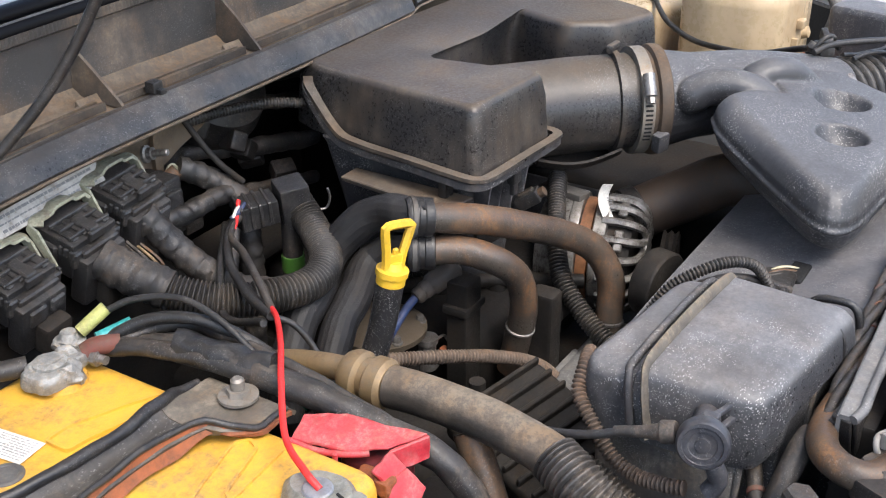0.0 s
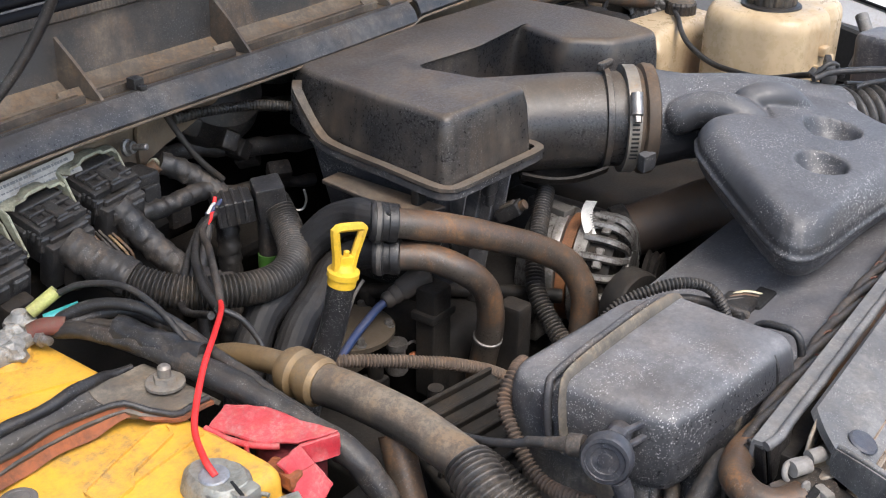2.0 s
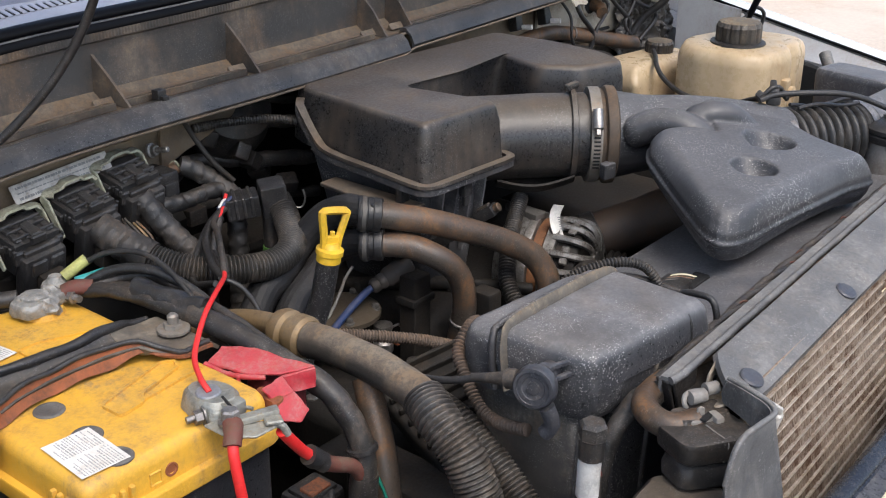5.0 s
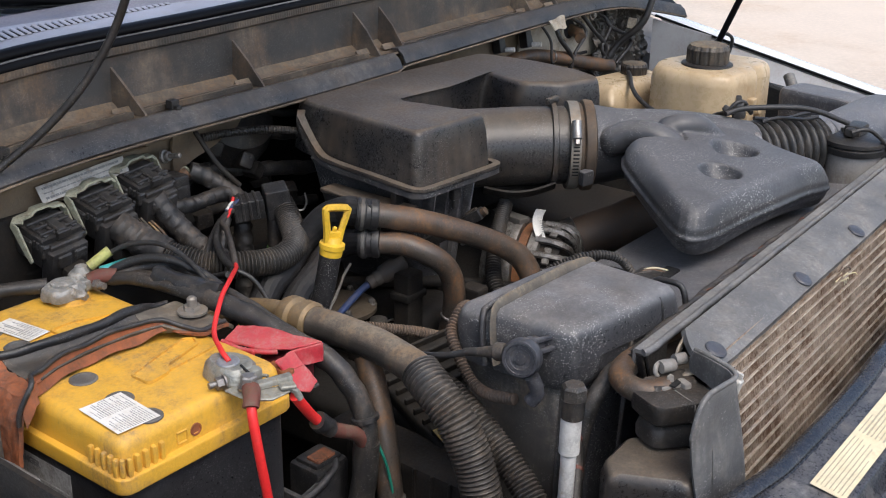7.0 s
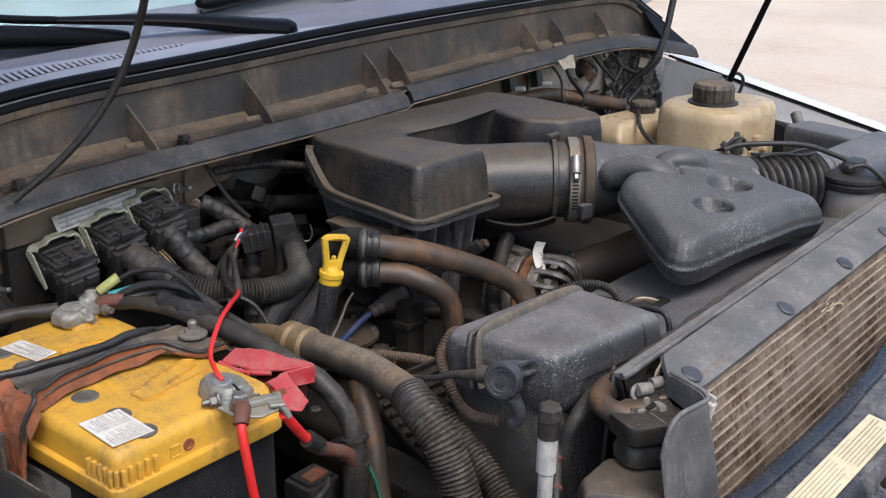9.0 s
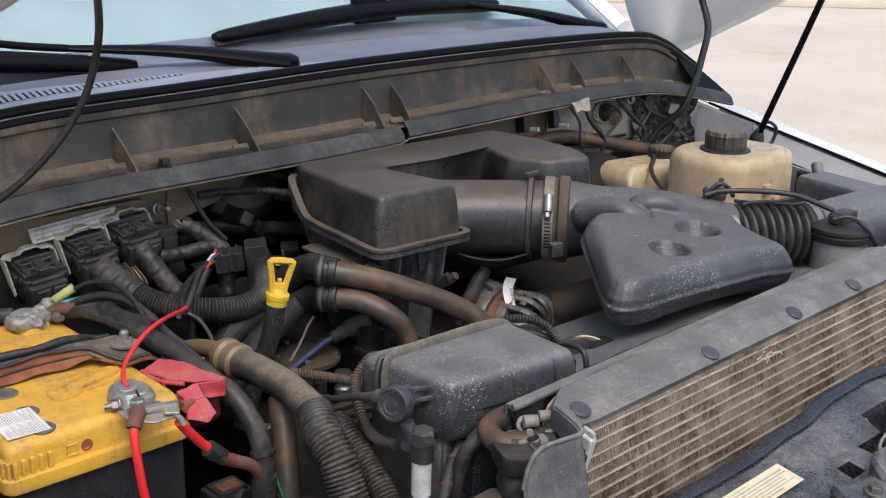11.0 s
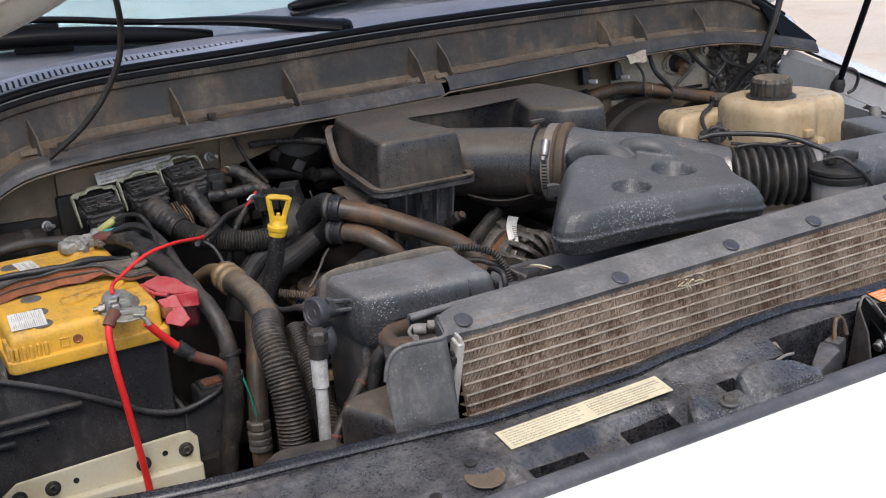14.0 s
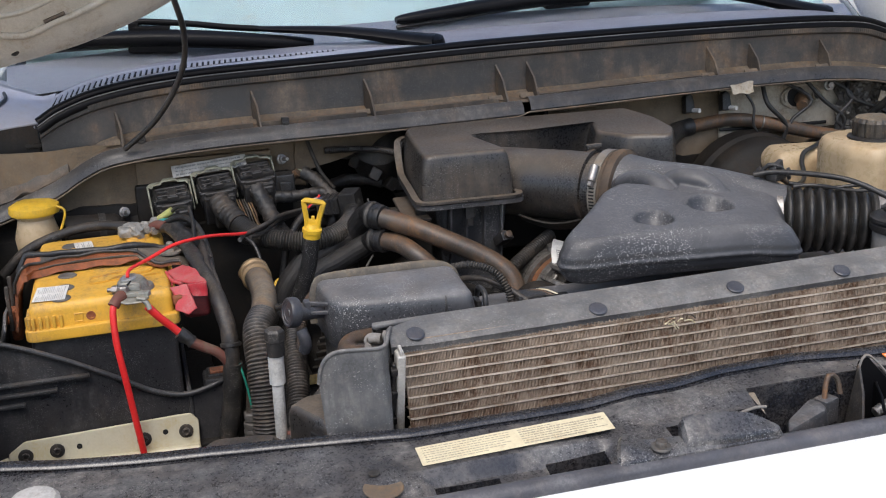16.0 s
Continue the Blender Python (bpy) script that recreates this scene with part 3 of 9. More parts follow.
part("front_lip", sheet(span(0.205, 1.098, 60), span(0, 4, 8), lip_band, 0.003), LIP_PLASTIC, cowl)
part("front_lip", sheet(span(1.112, 1.945, 60), span(0, 4, 8), lambda u, v: lip_band(u, v) + Vector((0, 0.006, 0.004)), 0.003), LIP_PLASTIC, cowl)
for x in (0.44, 0.655, 0.842, 1.072, 1.128, 1.47, 1.555, 1.70):
    s, p = along(SEAL_S, x), along(LIP_S, x)
    bm = bmesh.new()
    prof = [(s.y - 0.014, s.z - 0.034), (s.y - 0.012, p.z + 0.002), (p.y + 0.008, p.z + 0.001), (p.y + 0.012, p.z + 0.006), (s.y - 0.034, s.z - 0.058)]
    lean = 0.006
    a = [bm.verts.new((x - 0.0016 + lean * (y < s.y - 0.03), y, z)) for y, z in prof]
    b = [bm.verts.new((x + 0.0016 + lean * (y < s.y - 0.03), y, z)) for y, z in prof]
    bm.faces.new(a)
    bm.faces.new(b[::-1])
    for i in range(5):
        bm.faces.new((a[i], b[i], b[(i + 1) % 5], a[(i + 1) % 5]))
    part("rib", finish(bm), COWL, cowl)
    part("rib_fillet", prism([(0, 0), (0.010, 0.0), (0.003, 0.008)], -0.016, 0.016, 0.0006, 1, m=Matrix.Translation((x - 0.006, s.y - 0.034, p.z + 0.003)) @ pose(0, 0, 0, 90, 0, -90)), COWL_FLOOR, cowl)
part("weather_seal", finish(sweep(even([p + Vector((0, 0.002, 0.002)) for p in SEAL_S], 0.01), 0.0095, 12, flat=0.7), 60), BLACK_TRIM, cowl, "black rubber weather seal")
# Thin grey tube draws the highlight along the seal's lip.
part("seal_highlight", finish(sweep(even([p + Vector((0, -0.0095, -0.0030)) for p in SEAL_S], 0.01), 0.0014, 6), 60), TRIM, cowl, "lip of the seal with its highlight drawn in grey")
part("lip_edge", finish(sweep(even([along(LIP_S, x) + Vector((0, -0.0150, -0.0205 + (0.006 if x > 1.1 else 0))) for x in span(0.21, 1.94, 120)], 0.01), 0.0016, 6), 60), COWL_FLOOR, cowl, "pale dusty lower edge")
# Black strip put in for the dark gap under the seal.
part("seal_gap_shade", finish(sweep(even([p + Vector((0, -0.006, -0.010)) for p in SEAL_S], 0.01), 0.0085, 10), 60), BLACK_TRIM, cowl)
part("scalloped_strip", sheet(span(0.40, 1.85, 2000), span(0, 1, 2), lambda u, v: along(SEAL_S, u) + Vector((0, -0.0132 - 0.0003 * math.sin(2 * math.pi * u / 0.0042), -0.0125 - 0.008 * v)), 0.001), COWL, cowl, "finely scalloped strip under the seal")
# groove lines pressed along the trough floor
for x0, x1 in ((0.46, 0.650), (0.662, 0.836), (0.848, 1.064), (1.135, 1.46)):
    for dy, dz, h, m in ((0.021, 0.004, 0.007, COWL), (0.032, 0.004, 0.005, COWL_FLOOR)):
        part("floor_ridge", ribbon([along(LIP_S, x) + Vector((0, dy, dz)) for x in span(x0, x1, 8)], 0.0045, h, 0.012), m, cowl)
for x in (0.475, 0.70):
    p = along(LIP_S, x)
    part("clip", join(box(x - 0.006, x + 0.006, p.y + 0.004, p.y + 0.016, p.z + 0.003, p.z + 0.014, 0.0015), box(x - 0.004, x + 0.004, p.y - 0.002, p.y + 0.004, p.z + 0.003, p.z + 0.008, 0.001)), RUBBER, cowl)

top = thing("cowl_grille", (1.05, 0.87, 1.33), "grey-black cowl top with vent slots below the windscreen", "cowl grille")


def cowl_top(u, v):
    s = along(SEAL_S, u)
    y = s.y + 0.008 + v * (0.165 - 0.05 * (2 * (u - 1.08) / 1.7) ** 2)
    return Vector((u, y, s.z - 0.006 + 0.036 * v - 0.022 * v * v))


# Pale strip narrows to the right, where the painted sky sheen ends.
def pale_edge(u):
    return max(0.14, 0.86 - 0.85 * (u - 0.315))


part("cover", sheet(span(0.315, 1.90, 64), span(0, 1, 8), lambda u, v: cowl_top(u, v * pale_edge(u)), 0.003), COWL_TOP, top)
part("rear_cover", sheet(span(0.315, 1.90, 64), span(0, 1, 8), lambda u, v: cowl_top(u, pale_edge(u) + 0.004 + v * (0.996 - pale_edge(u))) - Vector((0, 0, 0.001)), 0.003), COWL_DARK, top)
part("edge_strip", finish(sweep(even([p + Vector((0, 0.014, -0.002)) for p in SEAL_S[8:-8]], 0.012), 0.006, 8, flat=0.6), 60), TRIM, top)
for i in range(52):
    x = 0.345 + i * 0.0092
    w = 0.030 - 0.0265 * (i / 51) ** 0.8
    part("slot_bar", box(-0.0028, 0.0028, -w, w, 0, 0.0022, 0.0008, 1, Matrix.Translation(cowl_top(x, 0.42)) @ pose(0, 0, 0, 8, 0, -6)), COWL_TOP, top)
    if i:
        part("slot", box(-0.0017, 0.0017, -w + 0.001, w - 0.001, 0, 0.0012, 0.0003, 1, Matrix.Translation(cowl_top(x - 0.0046, 0.42)) @ pose(0, 0, 0, 4, 0, -6)), HOLE, top)

# painted corners beside the grille
def corner_at(u, v):
    e = along(SEAL_S, 0.324 + 0.14 * max(0, u)) + Vector((-0.004, 0.010, -0.003))
    if u < 0:
        e += Vector((0.30 * u, 0.02 * u, 0.020 * u))
    far = Vector((0.30 + 0.36 * u, 0.99, 1.335))
    q = e.lerp(far, v)
    fade = max(0.0, min(1.0, (0.14 - u) / 0.40))
    z = q.z + 0.012 * math.sin(v * math.pi)
    return Vector((q.x, q.y, z * fade + (cowl_top(max(q.x, 0.33), v).z + 0.0015) * (1 - fade)))


cap_end = thing("cowl_corner", (0.2, 0.9, 1.29), "sun-greyed plastic end cap of the cowl grille", "body panel", "body corners")
part("cover", sheet(span(-0.9, 0.14, 16), span(0, 1, 14), corner_at, 0.006), COWL_SIDE, cap_end)
# Skirt near-black, for the dark area under the cap.
part("skirt", sheet(span(-0.9, 0.0, 8), span(0, 1, 4), lambda u, v: corner_at(u, 0) + Vector((0, 0.004, -0.002 - 0.11 * v)), 0.004), SHADOW, cap_end)
part("pressed_slot", tube([corner_at(-0.16, 0.30) + Vector((0, 0, 0.003)), corner_at(-0.12, 0.42) + Vector((0, 0, 0.0035)), corner_at(-0.12, 0.55) + Vector((0, 0, 0.003))], 0.003, 8), RUBBER, cap_end)
bm = prism([(1.93, 0.80), (1.86, 0.83), (1.80, 0.95), (1.88, 1.05), (2.02, 1.05), (2.04, 0.85), (2.00, 0.80)], 1.18, 1.235, 0.02, 3, top=lambda x, y: 0.05 * max(0, min(1, (y - 0.8) / 0.2)))
solo("cowl_corner", bm, WHITE_PAINT, "white painted body corner beside the cowl grille", "body panel", "body corners")
solo("cowl_end_panel", sheet(span(0.16, 0.36, 30), span(0, 1, 16), lambda u, v: along(LIP_S, max(u, 0.2)) * (1 - v) + Vector((max(u, 0.2), 0.795, 1.20 + 0.25 * (max(u, 0.2) - 0.2))) * v + Vector((u - max(u, 0.2), 0.01, 0.004 + 0.008 * noise.noise(Vector((u * 40, v * 4, 2.0))))), 0.004), COWL, "grimy pressed panel closing the end of the cowl", "body panel")

# ---- windscreen, wipers, cab ----
screen = thing("windscreen", (1.08, 1.0, 1.32), "pale green tinted windscreen with a dark lower band", "windscreen")


def screen_at(u, v, lift=0.0):
    q = (u - 1.08) / 0.85
    return Vector((u, 0.965 - 0.05 * q * q + v * 0.80 + lift * -0.5, 1.325 + v * 0.50 + lift * 0.86 - 0.03 * q * q))


part("pane", sheet(span(0.26, 1.90, 30), span(0, 1.1, 10), lambda u, v: screen_at(u, v), 0.005), GLASS, screen)
# Added sheet: its teal stands for reflections in the tinted glass.
part("reflection_sheet", sheet(span(0.30, 1.86, 30), span(0.10, 1.08, 6), lambda u, v: screen_at(u, v, -0.020), 0.003), mat("pale_teal_glass_reflection", (0.56, 0.71, 0.72), 0.5, vary=0.05, dust=(0.66, 0.75, 0.76), amount=0.3, up=0.0, blotch=6, bump=0.05), screen, "pale teal sheet added behind the glass for its reflections")
# Black border coloured lilac grey, with its reflection painted in.
part("dark_band", sheet(span(0.27, 1.89, 30), span(0.0, 0.095, 3), lambda u, v: screen_at(u, v, -0.008), 0.001), mat("printed_glass_border", (0.28, 0.275, 0.32), 0.35, vary=0.06, bump=0.0), screen, "dark printed border band")
solo("dashboard", sheet(span(0.28, 1.88, 20), span(0, 1, 6), lambda u, v: Vector((u, 0.99 + v * 0.60, 1.315 + 0.05 * math.sin(v * 3) + 0.02 * v)), 0.03), DASH, "dark dashboard top seen through the windscreen", "dashboard")
cab = thing("cab", (1.08, 1.9, 1.2), "white painted cab shell behind the windscreen", "vehicle cab")
part("roof", sheet(span(0.24, 1.92, 20), span(0, 1, 6), lambda u, v: Vector((u, 1.84 + v * 1.2, 1.88 + 0.03 * v - 0.08 * ((u - 1.08) / 0.85) ** 2)), 0.02), WHITE_PAINT, cab)
for s in (-1, 1):
    part("side", box(1.08 + s * 0.93 - 0.03, 1.08 + s * 0.93 + 0.03, 1.22, 3.0, 0.5, 1.22, 0.02), WHITE_PAINT, cab)
    part("pillar", tube([(1.08 + s * 0.88, 1.0, 1.31), (1.08 + s * 0.80, 1.9, 1.86)], 0.03, 10, 0.1), WHITE_PAINT, cab)
part("rear_wall", box(0.15, 2.01, 2.95, 3.0, 0.5, 1.9, 0.02), DASH, cab)
part("floor", box(0.15, 2.01, 1.05, 3.0, 0.45, 0.5, 0.01), DASH, cab)
mirror = thing("door_mirror", (2.2, 1.3, 1.25), "black door mirror on a short arm beside the cab", "door mirror")
part("shell", box(2.03, 2.13, 1.30, 1.40, 1.36, 1.66, 0.03, 3), RUBBER, mirror)
part("arm", box(1.96, 2.06, 1.32, 1.36, 1.32, 1.38, 0.01), RUBBER, mirror)


def wiper(pivot, bend, tipj, blade_a, blade_b, label):
    w = thing("wiper", pivot, label, "wiper", "windscreen wipers")
    p, b, j = Vector(pivot), Vector(bend), Vector(tipj)
    part("pivot_cap", lathe([(0.018, -0.02), (0.020, 0.0), (0.016, 0.010), (0.006, 0.013)], p, (0, -0.3, 1), 20), BLACK_TRIM, w)
    line = even(spline([p, p.lerp(b, 0.5) + Vector((0, 0, 0.006)), b], 12), 0.01)
    total = (b - p).length
    ar = part("arm", finish(sweep(line, lambda s: 0.026 - 0.017 * min(1, s / total), 8, flat=0.55), 60), BLACK_TRIM, w)
    part("rod", tube([b, b.lerp(j, 0.3) + Vector((0, 0, 0.010)), b.lerp(j, 0.6) + Vector((0, 0, 0.022)), j + Vector((0, 0, 0.034)), j + Vector((-0.02, 0, 0.030))], 0.0055, 8, 0.01), BLACK_TRIM, ar)
    a, c = Vector(blade_a), Vector(blade_b)
    mid = a.lerp(c, 0.5) + Vector((0, 0, 0.014))
    L = (c - a).length
    bd = part("blade", finish(sweep(even(spline([a, mid, c], 16), 0.012), lambda s: 0.009 + 0.013 * math.sin(math.pi * min(1, s / L)) ** 0.4, 10, flat=0.7), 60), BLACK_TRIM, w)
    part("squeegee", finish(sweep(even(spline([a + Vector((0, -0.004, -0.012)), mid + Vector((0, -0.004, -0.012)), c + Vector((0, -0.004, -0.012))], 10), 0.02), 0.004, 6), 60), RUBBER, bd)
    k = j
    d = (c - a).normalized()
    side = d.cross(Vector((0, 0, 1))).normalized()
    jm = Matrix.Translation(k + d * 0.02 + Vector((0, 0, 0.001))) @ Matrix((d, side, side.cross(d))).transposed().to_4x4()
    part("joint", join(box(-0.046, 0.046, -0.016, 0.016, -0.020, 0.012, 0.004, 2, jm), box(-0.036, 0.026, -0.012, 0.012, 0.010, 0.026, 0.003, 2, jm), box(-0.044, -0.026, -0.010, 0.010, 0.014, 0.032, 0.003, 2, jm)), BLACK_TRIM, w)
    return w


wiper((0.985, 0.86, 1.345), (0.70, 0.995, 1.375), (0.50, 1.008, 1.366), (0.22, 1.03, 1.37), (0.795, 0.972, 1.345), "black wiper arm and blade resting low on the windscreen")
wiper((1.80, 0.93, 1.335), (1.52, 1.03, 1.39), (1.28, 1.04, 1.388), (0.955, 1.015, 1.37), (1.62, 1.045, 1.385), "black wiper arm and blade crossing the windscreen")

# ---- bonnet standing open on its hinges ----
bonnet = thing("bonnet", (1.08, 0.9, 1.29), "white bonnet standing open, dusty cream underside", "bonnet")
OPEN = radians(50)


def bonnet_at(u, v, lift=0.0):
    q = abs(u - 1.06) / 0.91
    rear = 0.08 + 0.30 * (1 - q ** 2.4)
    s = rear + v * (1.18 - rear)
    n = lift + 0.05 * (1 - q * q)
    return Vector((u, 0.905 - s * math.cos(OPEN) + n * math.sin(OPEN), 1.30 + s * math.sin(OPEN) + n * math.cos(OPEN)))


part("skin", sheet(span(0.15, 1.97, 40), span(0, 1, 24), lambda u, v: bonnet_at(u, v, 0.02), 0.003), WHITE_PAINT, bonnet)
part("inner_panel", sheet(span(0.16, 1.96, 60), span(0.005, 0.99, 36), lambda u, v: bonnet_at(u, v, 0.004 - 0.022 * (1 if 0.12 < v < 0.9 and (abs(((u - 0.16) * 4) % 1.8 - 0.9) < 0.72) else 0)), 0.002), CREAM_PAINT, bonnet, "dusty cream pressed inner panel")
RC = spline([(1.76, 0.88, 1.50), (1.805, 0.872, 1.41), (1.845, 0.866, 1.335), (1.89, 0.862, 1.292), (1.945, 0.860, 1.279), (1.962, 0.81, 1.305), (1.975, 0.74, 1.345), (1.985, 0.65, 1.395), (1.99, 0.55, 1.46)], 6)
LC = spline([(0.66, 0.86, 1.52), (0.54, 0.86, 1.446), (0.41, 0.86, 1.394), (0.27, 0.86, 1.362), (0.15, 0.86, 1.335), (0.10, 0.80, 1.35), (0.09, 0.70, 1.40), (0.09, 0.55, 1.47)], 6)
for line, inward in ((RC, -0.03), (LC, 0.03)):
    k = len(line) - 1
    part("corner_flange", sheet(span(0, k, k), span(0, 1, 6), lambda u, v: line[int(u)] + Vector((inward * v * 2, -0.035 * v - 0.04 * v * v, 0.015 * v + 0.13 * v * v)) + Vector((0, -0.006 * math.sin(3.1 * v), 0)), 0.004), CREAM_PAINT if inward > 0 else WHITE_PAINT, bonnet, "pressed rear corner of the bonnet")
    part("hem", finish(sweep(even(line, 0.01), 0.006, 8), 60), CREAM_PAINT if inward > 0 else WHITE_PAINT, bonnet)
part("pressed_ridge", tube([(0.270, 0.812, 1.415), (0.321, 0.818, 1.409), (0.370, 0.815, 1.428), (0.394, 0.813, 1.435), (0.440, 0.810, 1.454), (0.50, 0.806, 1.48)], 0.0055, 10), CREAM_PAINT, bonnet)
part("pressed_ridge", tube([(0.270, 0.802, 1.440), (0.315, 0.804, 1.445), (0.350, 0.803, 1.456), (0.40, 0.800, 1.478)], 0.0045, 10), CREAM_PAINT, bonnet)
part("ridge_slot", tube([(0.352, 0.8115, 1.428), (0.368, 0.8105, 1.434), (0.384, 0.809, 1.440)], 0.0030, 8), COWL_FLOOR, bonnet, "short brown slot line beside the pressed ridges")
for x, y, z in ((0.30, 0.838, 1.385), (1.90, 0.838, 1.325), (1.96, 0.765, 1.355)):
    part("flange_hole", lathe([(0.008, 0), (0.008, 0.003), (0.005, 0.004)], (x, y, z), (0, -1, -0.3), 14), RUBBER, bonnet)
for x in (0.165, 1.955):
    part("hinge", join(box(x - 0.012, x + 0.012, 0.86, 0.97, 1.235, 1.262, 0.004), box(x - 0.006, x + 0.006, 0.86, 0.93, 1.25, 1.30, 0.003)), APRON, bonnet)

# ---- wings, aprons, bulkhead ----
wing = thing("wing", (2.0, 0.4, 1.1), "white wing with a grey inner apron and flanged upper edge", "wing", "front wings")


def wing_at(u, v):
    prof = [(1.925, -0.12), (1.928, -0.075), (1.94, -0.062), (1.985, -0.045), (2.03, -0.008), (2.065, -0.010), (2.095, -0.04), (2.12, -0.16), (2.13, -0.46)]
    i = min(int(v), len(prof) - 2)
    x, z = (prof[i][k] + (prof[i + 1][k] - prof[i][k]) * (v - i) for k in (0, 1))
    return Vector((x + 0.03 * max(0, 0.75 - u) - 0.12 * max(0, -u) ** 1.5, u, z + 1.192 - 0.150 * (0.756 - u) + 0.1 * max(0, 0.1 - u) * 0.5))


def far_wing_at(u, v):
    return wing_at(u, v) - Vector((0, 0, 0.010 + 0.055 * (0.756 - u)))


part("outer_skin", sheet(span(-0.35, 0.82, 30), span(3.82, 8, 16), far_wing_at, 0.003), WHITE_PAINT, wing)
part("flange", sheet(span(-0.20, 0.84, 30), span(2.9, 3.77, 6), lambda u, v: far_wing_at(u, v) - Vector((0, 0, 0.004)), 0.003), APRON, wing, "pale grey inner flange of the wing")
part("inner_flange", sheet(span(0.60, 0.84, 10), span(0, 2.88, 10), lambda u, v: far_wing_at(u, v) - Vector((0, 0, 0.004)), 0.003), APRON, wing)
part("gutter", sheet(span(-0.20, 0.597, 20), span(0, 2.88, 10), lambda u, v: far_wing_at(u, v) - Vector((0, 0, 0.012)), 0.003), BLACK_TRIM, wing, "black gutter along the inner wing edge")
part("seam_gap", tube([far_wing_at(y, 3.80) + Vector((0, 0, 0.001)) for y in span(-0.2, 0.8, 10)], 0.0028, 6, 0.02), BLACK_TRIM, wing)
part("slot_recess", prism([(1.915, 0.36), (1.935, 0.36), (1.932, 0.50), (1.91, 0.52)], 1.0, 1.07, 0.003, 1, top=lambda x, y: 0.2 * (y - 0.36)), HOLE, wing)
part("apron", sheet(span(-0.1, 0.80, 12), span(0.6, 1.12, 8), lambda u, v: Vector((1.925 + 0.01 * math.sin(v * 20), u, v - 0.10 * max(0, 0.7 - u))), 0.004), APRON, wing)
part("gutter_seal", tube([far_wing_at(y, 1.2) + Vector((0, 0, 0.006)) for y in span(-0.1, 0.60, 6)], 0.006, 8, 0.02), RUBBER, wing)
part("end_gusset", plate([(1.865, 0.80, 1.302), (1.91, 0.79, 1.278), (1.978, 0.735, 1.209), (1.968, 0.727, 1.200), (1.895, 0.740, 1.216)], 0.006), BLACK_TRIM, wing, "black rubber gusset at the cowl end")
lw = thing("wing", (0.12, 0.4, 1.1), "white wing with an inner apron in painted shade beside the battery", "wing", "front wings")
part("outer_skin", sheet(span(-0.35, 0.62, 24), span(2, 8, 18), lambda u, v: Vector((2.12 - wing_at(u, v).x, u, wing_at(u, v).z)), 0.003), WHITE_PAINT, lw)
# Apron and flange on this side take shade as their colour.
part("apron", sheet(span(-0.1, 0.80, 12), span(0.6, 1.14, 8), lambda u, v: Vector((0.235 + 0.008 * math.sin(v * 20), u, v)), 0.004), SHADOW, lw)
part("corner_plate", plate([(0.275, 0.487, 1.083), (0.275, 0.443, 1.0877), (0.277, 0.4093, 1.0852), (0.277, 0.4049, 1.0765), (0.272, 0.412, 1.060), (0.262, 0.445, 1.035), (0.262, 0.487, 1.030)], 0.004), SHROUD, lw, "grey-blue dusty edge plate")
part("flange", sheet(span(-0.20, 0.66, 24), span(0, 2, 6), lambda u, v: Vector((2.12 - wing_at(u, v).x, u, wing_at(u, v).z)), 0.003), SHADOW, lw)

wall = thing("bulkhead", (1.06, 0.82, 0.9), "dust-coated steel bulkhead with crumpled insulation", "bulkhead", kind="structure")


def crumple(bm, amp, freq, seed=0.0):
    for v in bm.verts:
        v.co += Vector([noise.noise(v.co * freq + Vector((seed, 5.0 * k, 2.0))) for k in range(3)]) * amp
    return finish(bm, 50)


part("side_pad", crumple(sheet(span(0.185, 0.30, 10), span(1.02, 1.16, 10), lambda u, v: Vector((u, 0.775, v)), 0.004), 0.004, 22), PALE_PRESS, wall)
part("left_panel", crumple(sheet(span(0.235, 0.73, 26), span(1.125, 1.236, 10), lambda u, v: Vector((u, 0.772, v)), 0.004), 0.004, 22), FIREWALL, wall)
# Lower sheets near-black: shade of the lower bay painted as colour.
part("left_shaded_insulation", crumple(sheet(span(0.235, 0.73, 26), span(0.70, 1.14, 22), lambda u, v: Vector((u, 0.762 - 0.02 * (v < 1.10), v)), 0.006), 0.012, 22), SHADOW, wall, "sound insulation, its black carrying the lower bay's shade")
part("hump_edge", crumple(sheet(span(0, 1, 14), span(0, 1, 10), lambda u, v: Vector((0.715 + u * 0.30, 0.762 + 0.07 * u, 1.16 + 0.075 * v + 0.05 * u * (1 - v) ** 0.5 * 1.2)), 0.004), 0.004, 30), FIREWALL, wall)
# Recess walls carry the recess's darkness in their colour.
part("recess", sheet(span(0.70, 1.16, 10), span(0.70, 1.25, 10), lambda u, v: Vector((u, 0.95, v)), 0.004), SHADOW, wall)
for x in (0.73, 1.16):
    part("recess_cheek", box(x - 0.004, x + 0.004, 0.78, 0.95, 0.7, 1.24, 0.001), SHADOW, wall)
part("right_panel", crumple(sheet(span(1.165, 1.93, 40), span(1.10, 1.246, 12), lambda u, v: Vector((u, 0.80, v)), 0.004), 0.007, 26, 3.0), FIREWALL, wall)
# Same painted shade on the far side.
part("right_shaded_insulation", crumple(sheet(span(1.165, 1.93, 40), span(0.70, 1.115, 22), lambda u, v: Vector((u, 0.79 - 0.02 * (v < 1.08), v)), 0.006), 0.012, 26, 3.0), SHADOW, wall, "sound insulation, its black carrying the lower bay's shade")
# Unseen black closures, added to keep stray light out of the bay.
part("unseen_floor_block", box(0.05, 2.08, -0.60, 1.10, 0.50, 0.56, 0.01), SHADOW, wall)
part("unseen_side_block", box(0.10, 0.13, -0.55, 1.0, 0.5, 1.05, 0.01), SHADOW, wall)
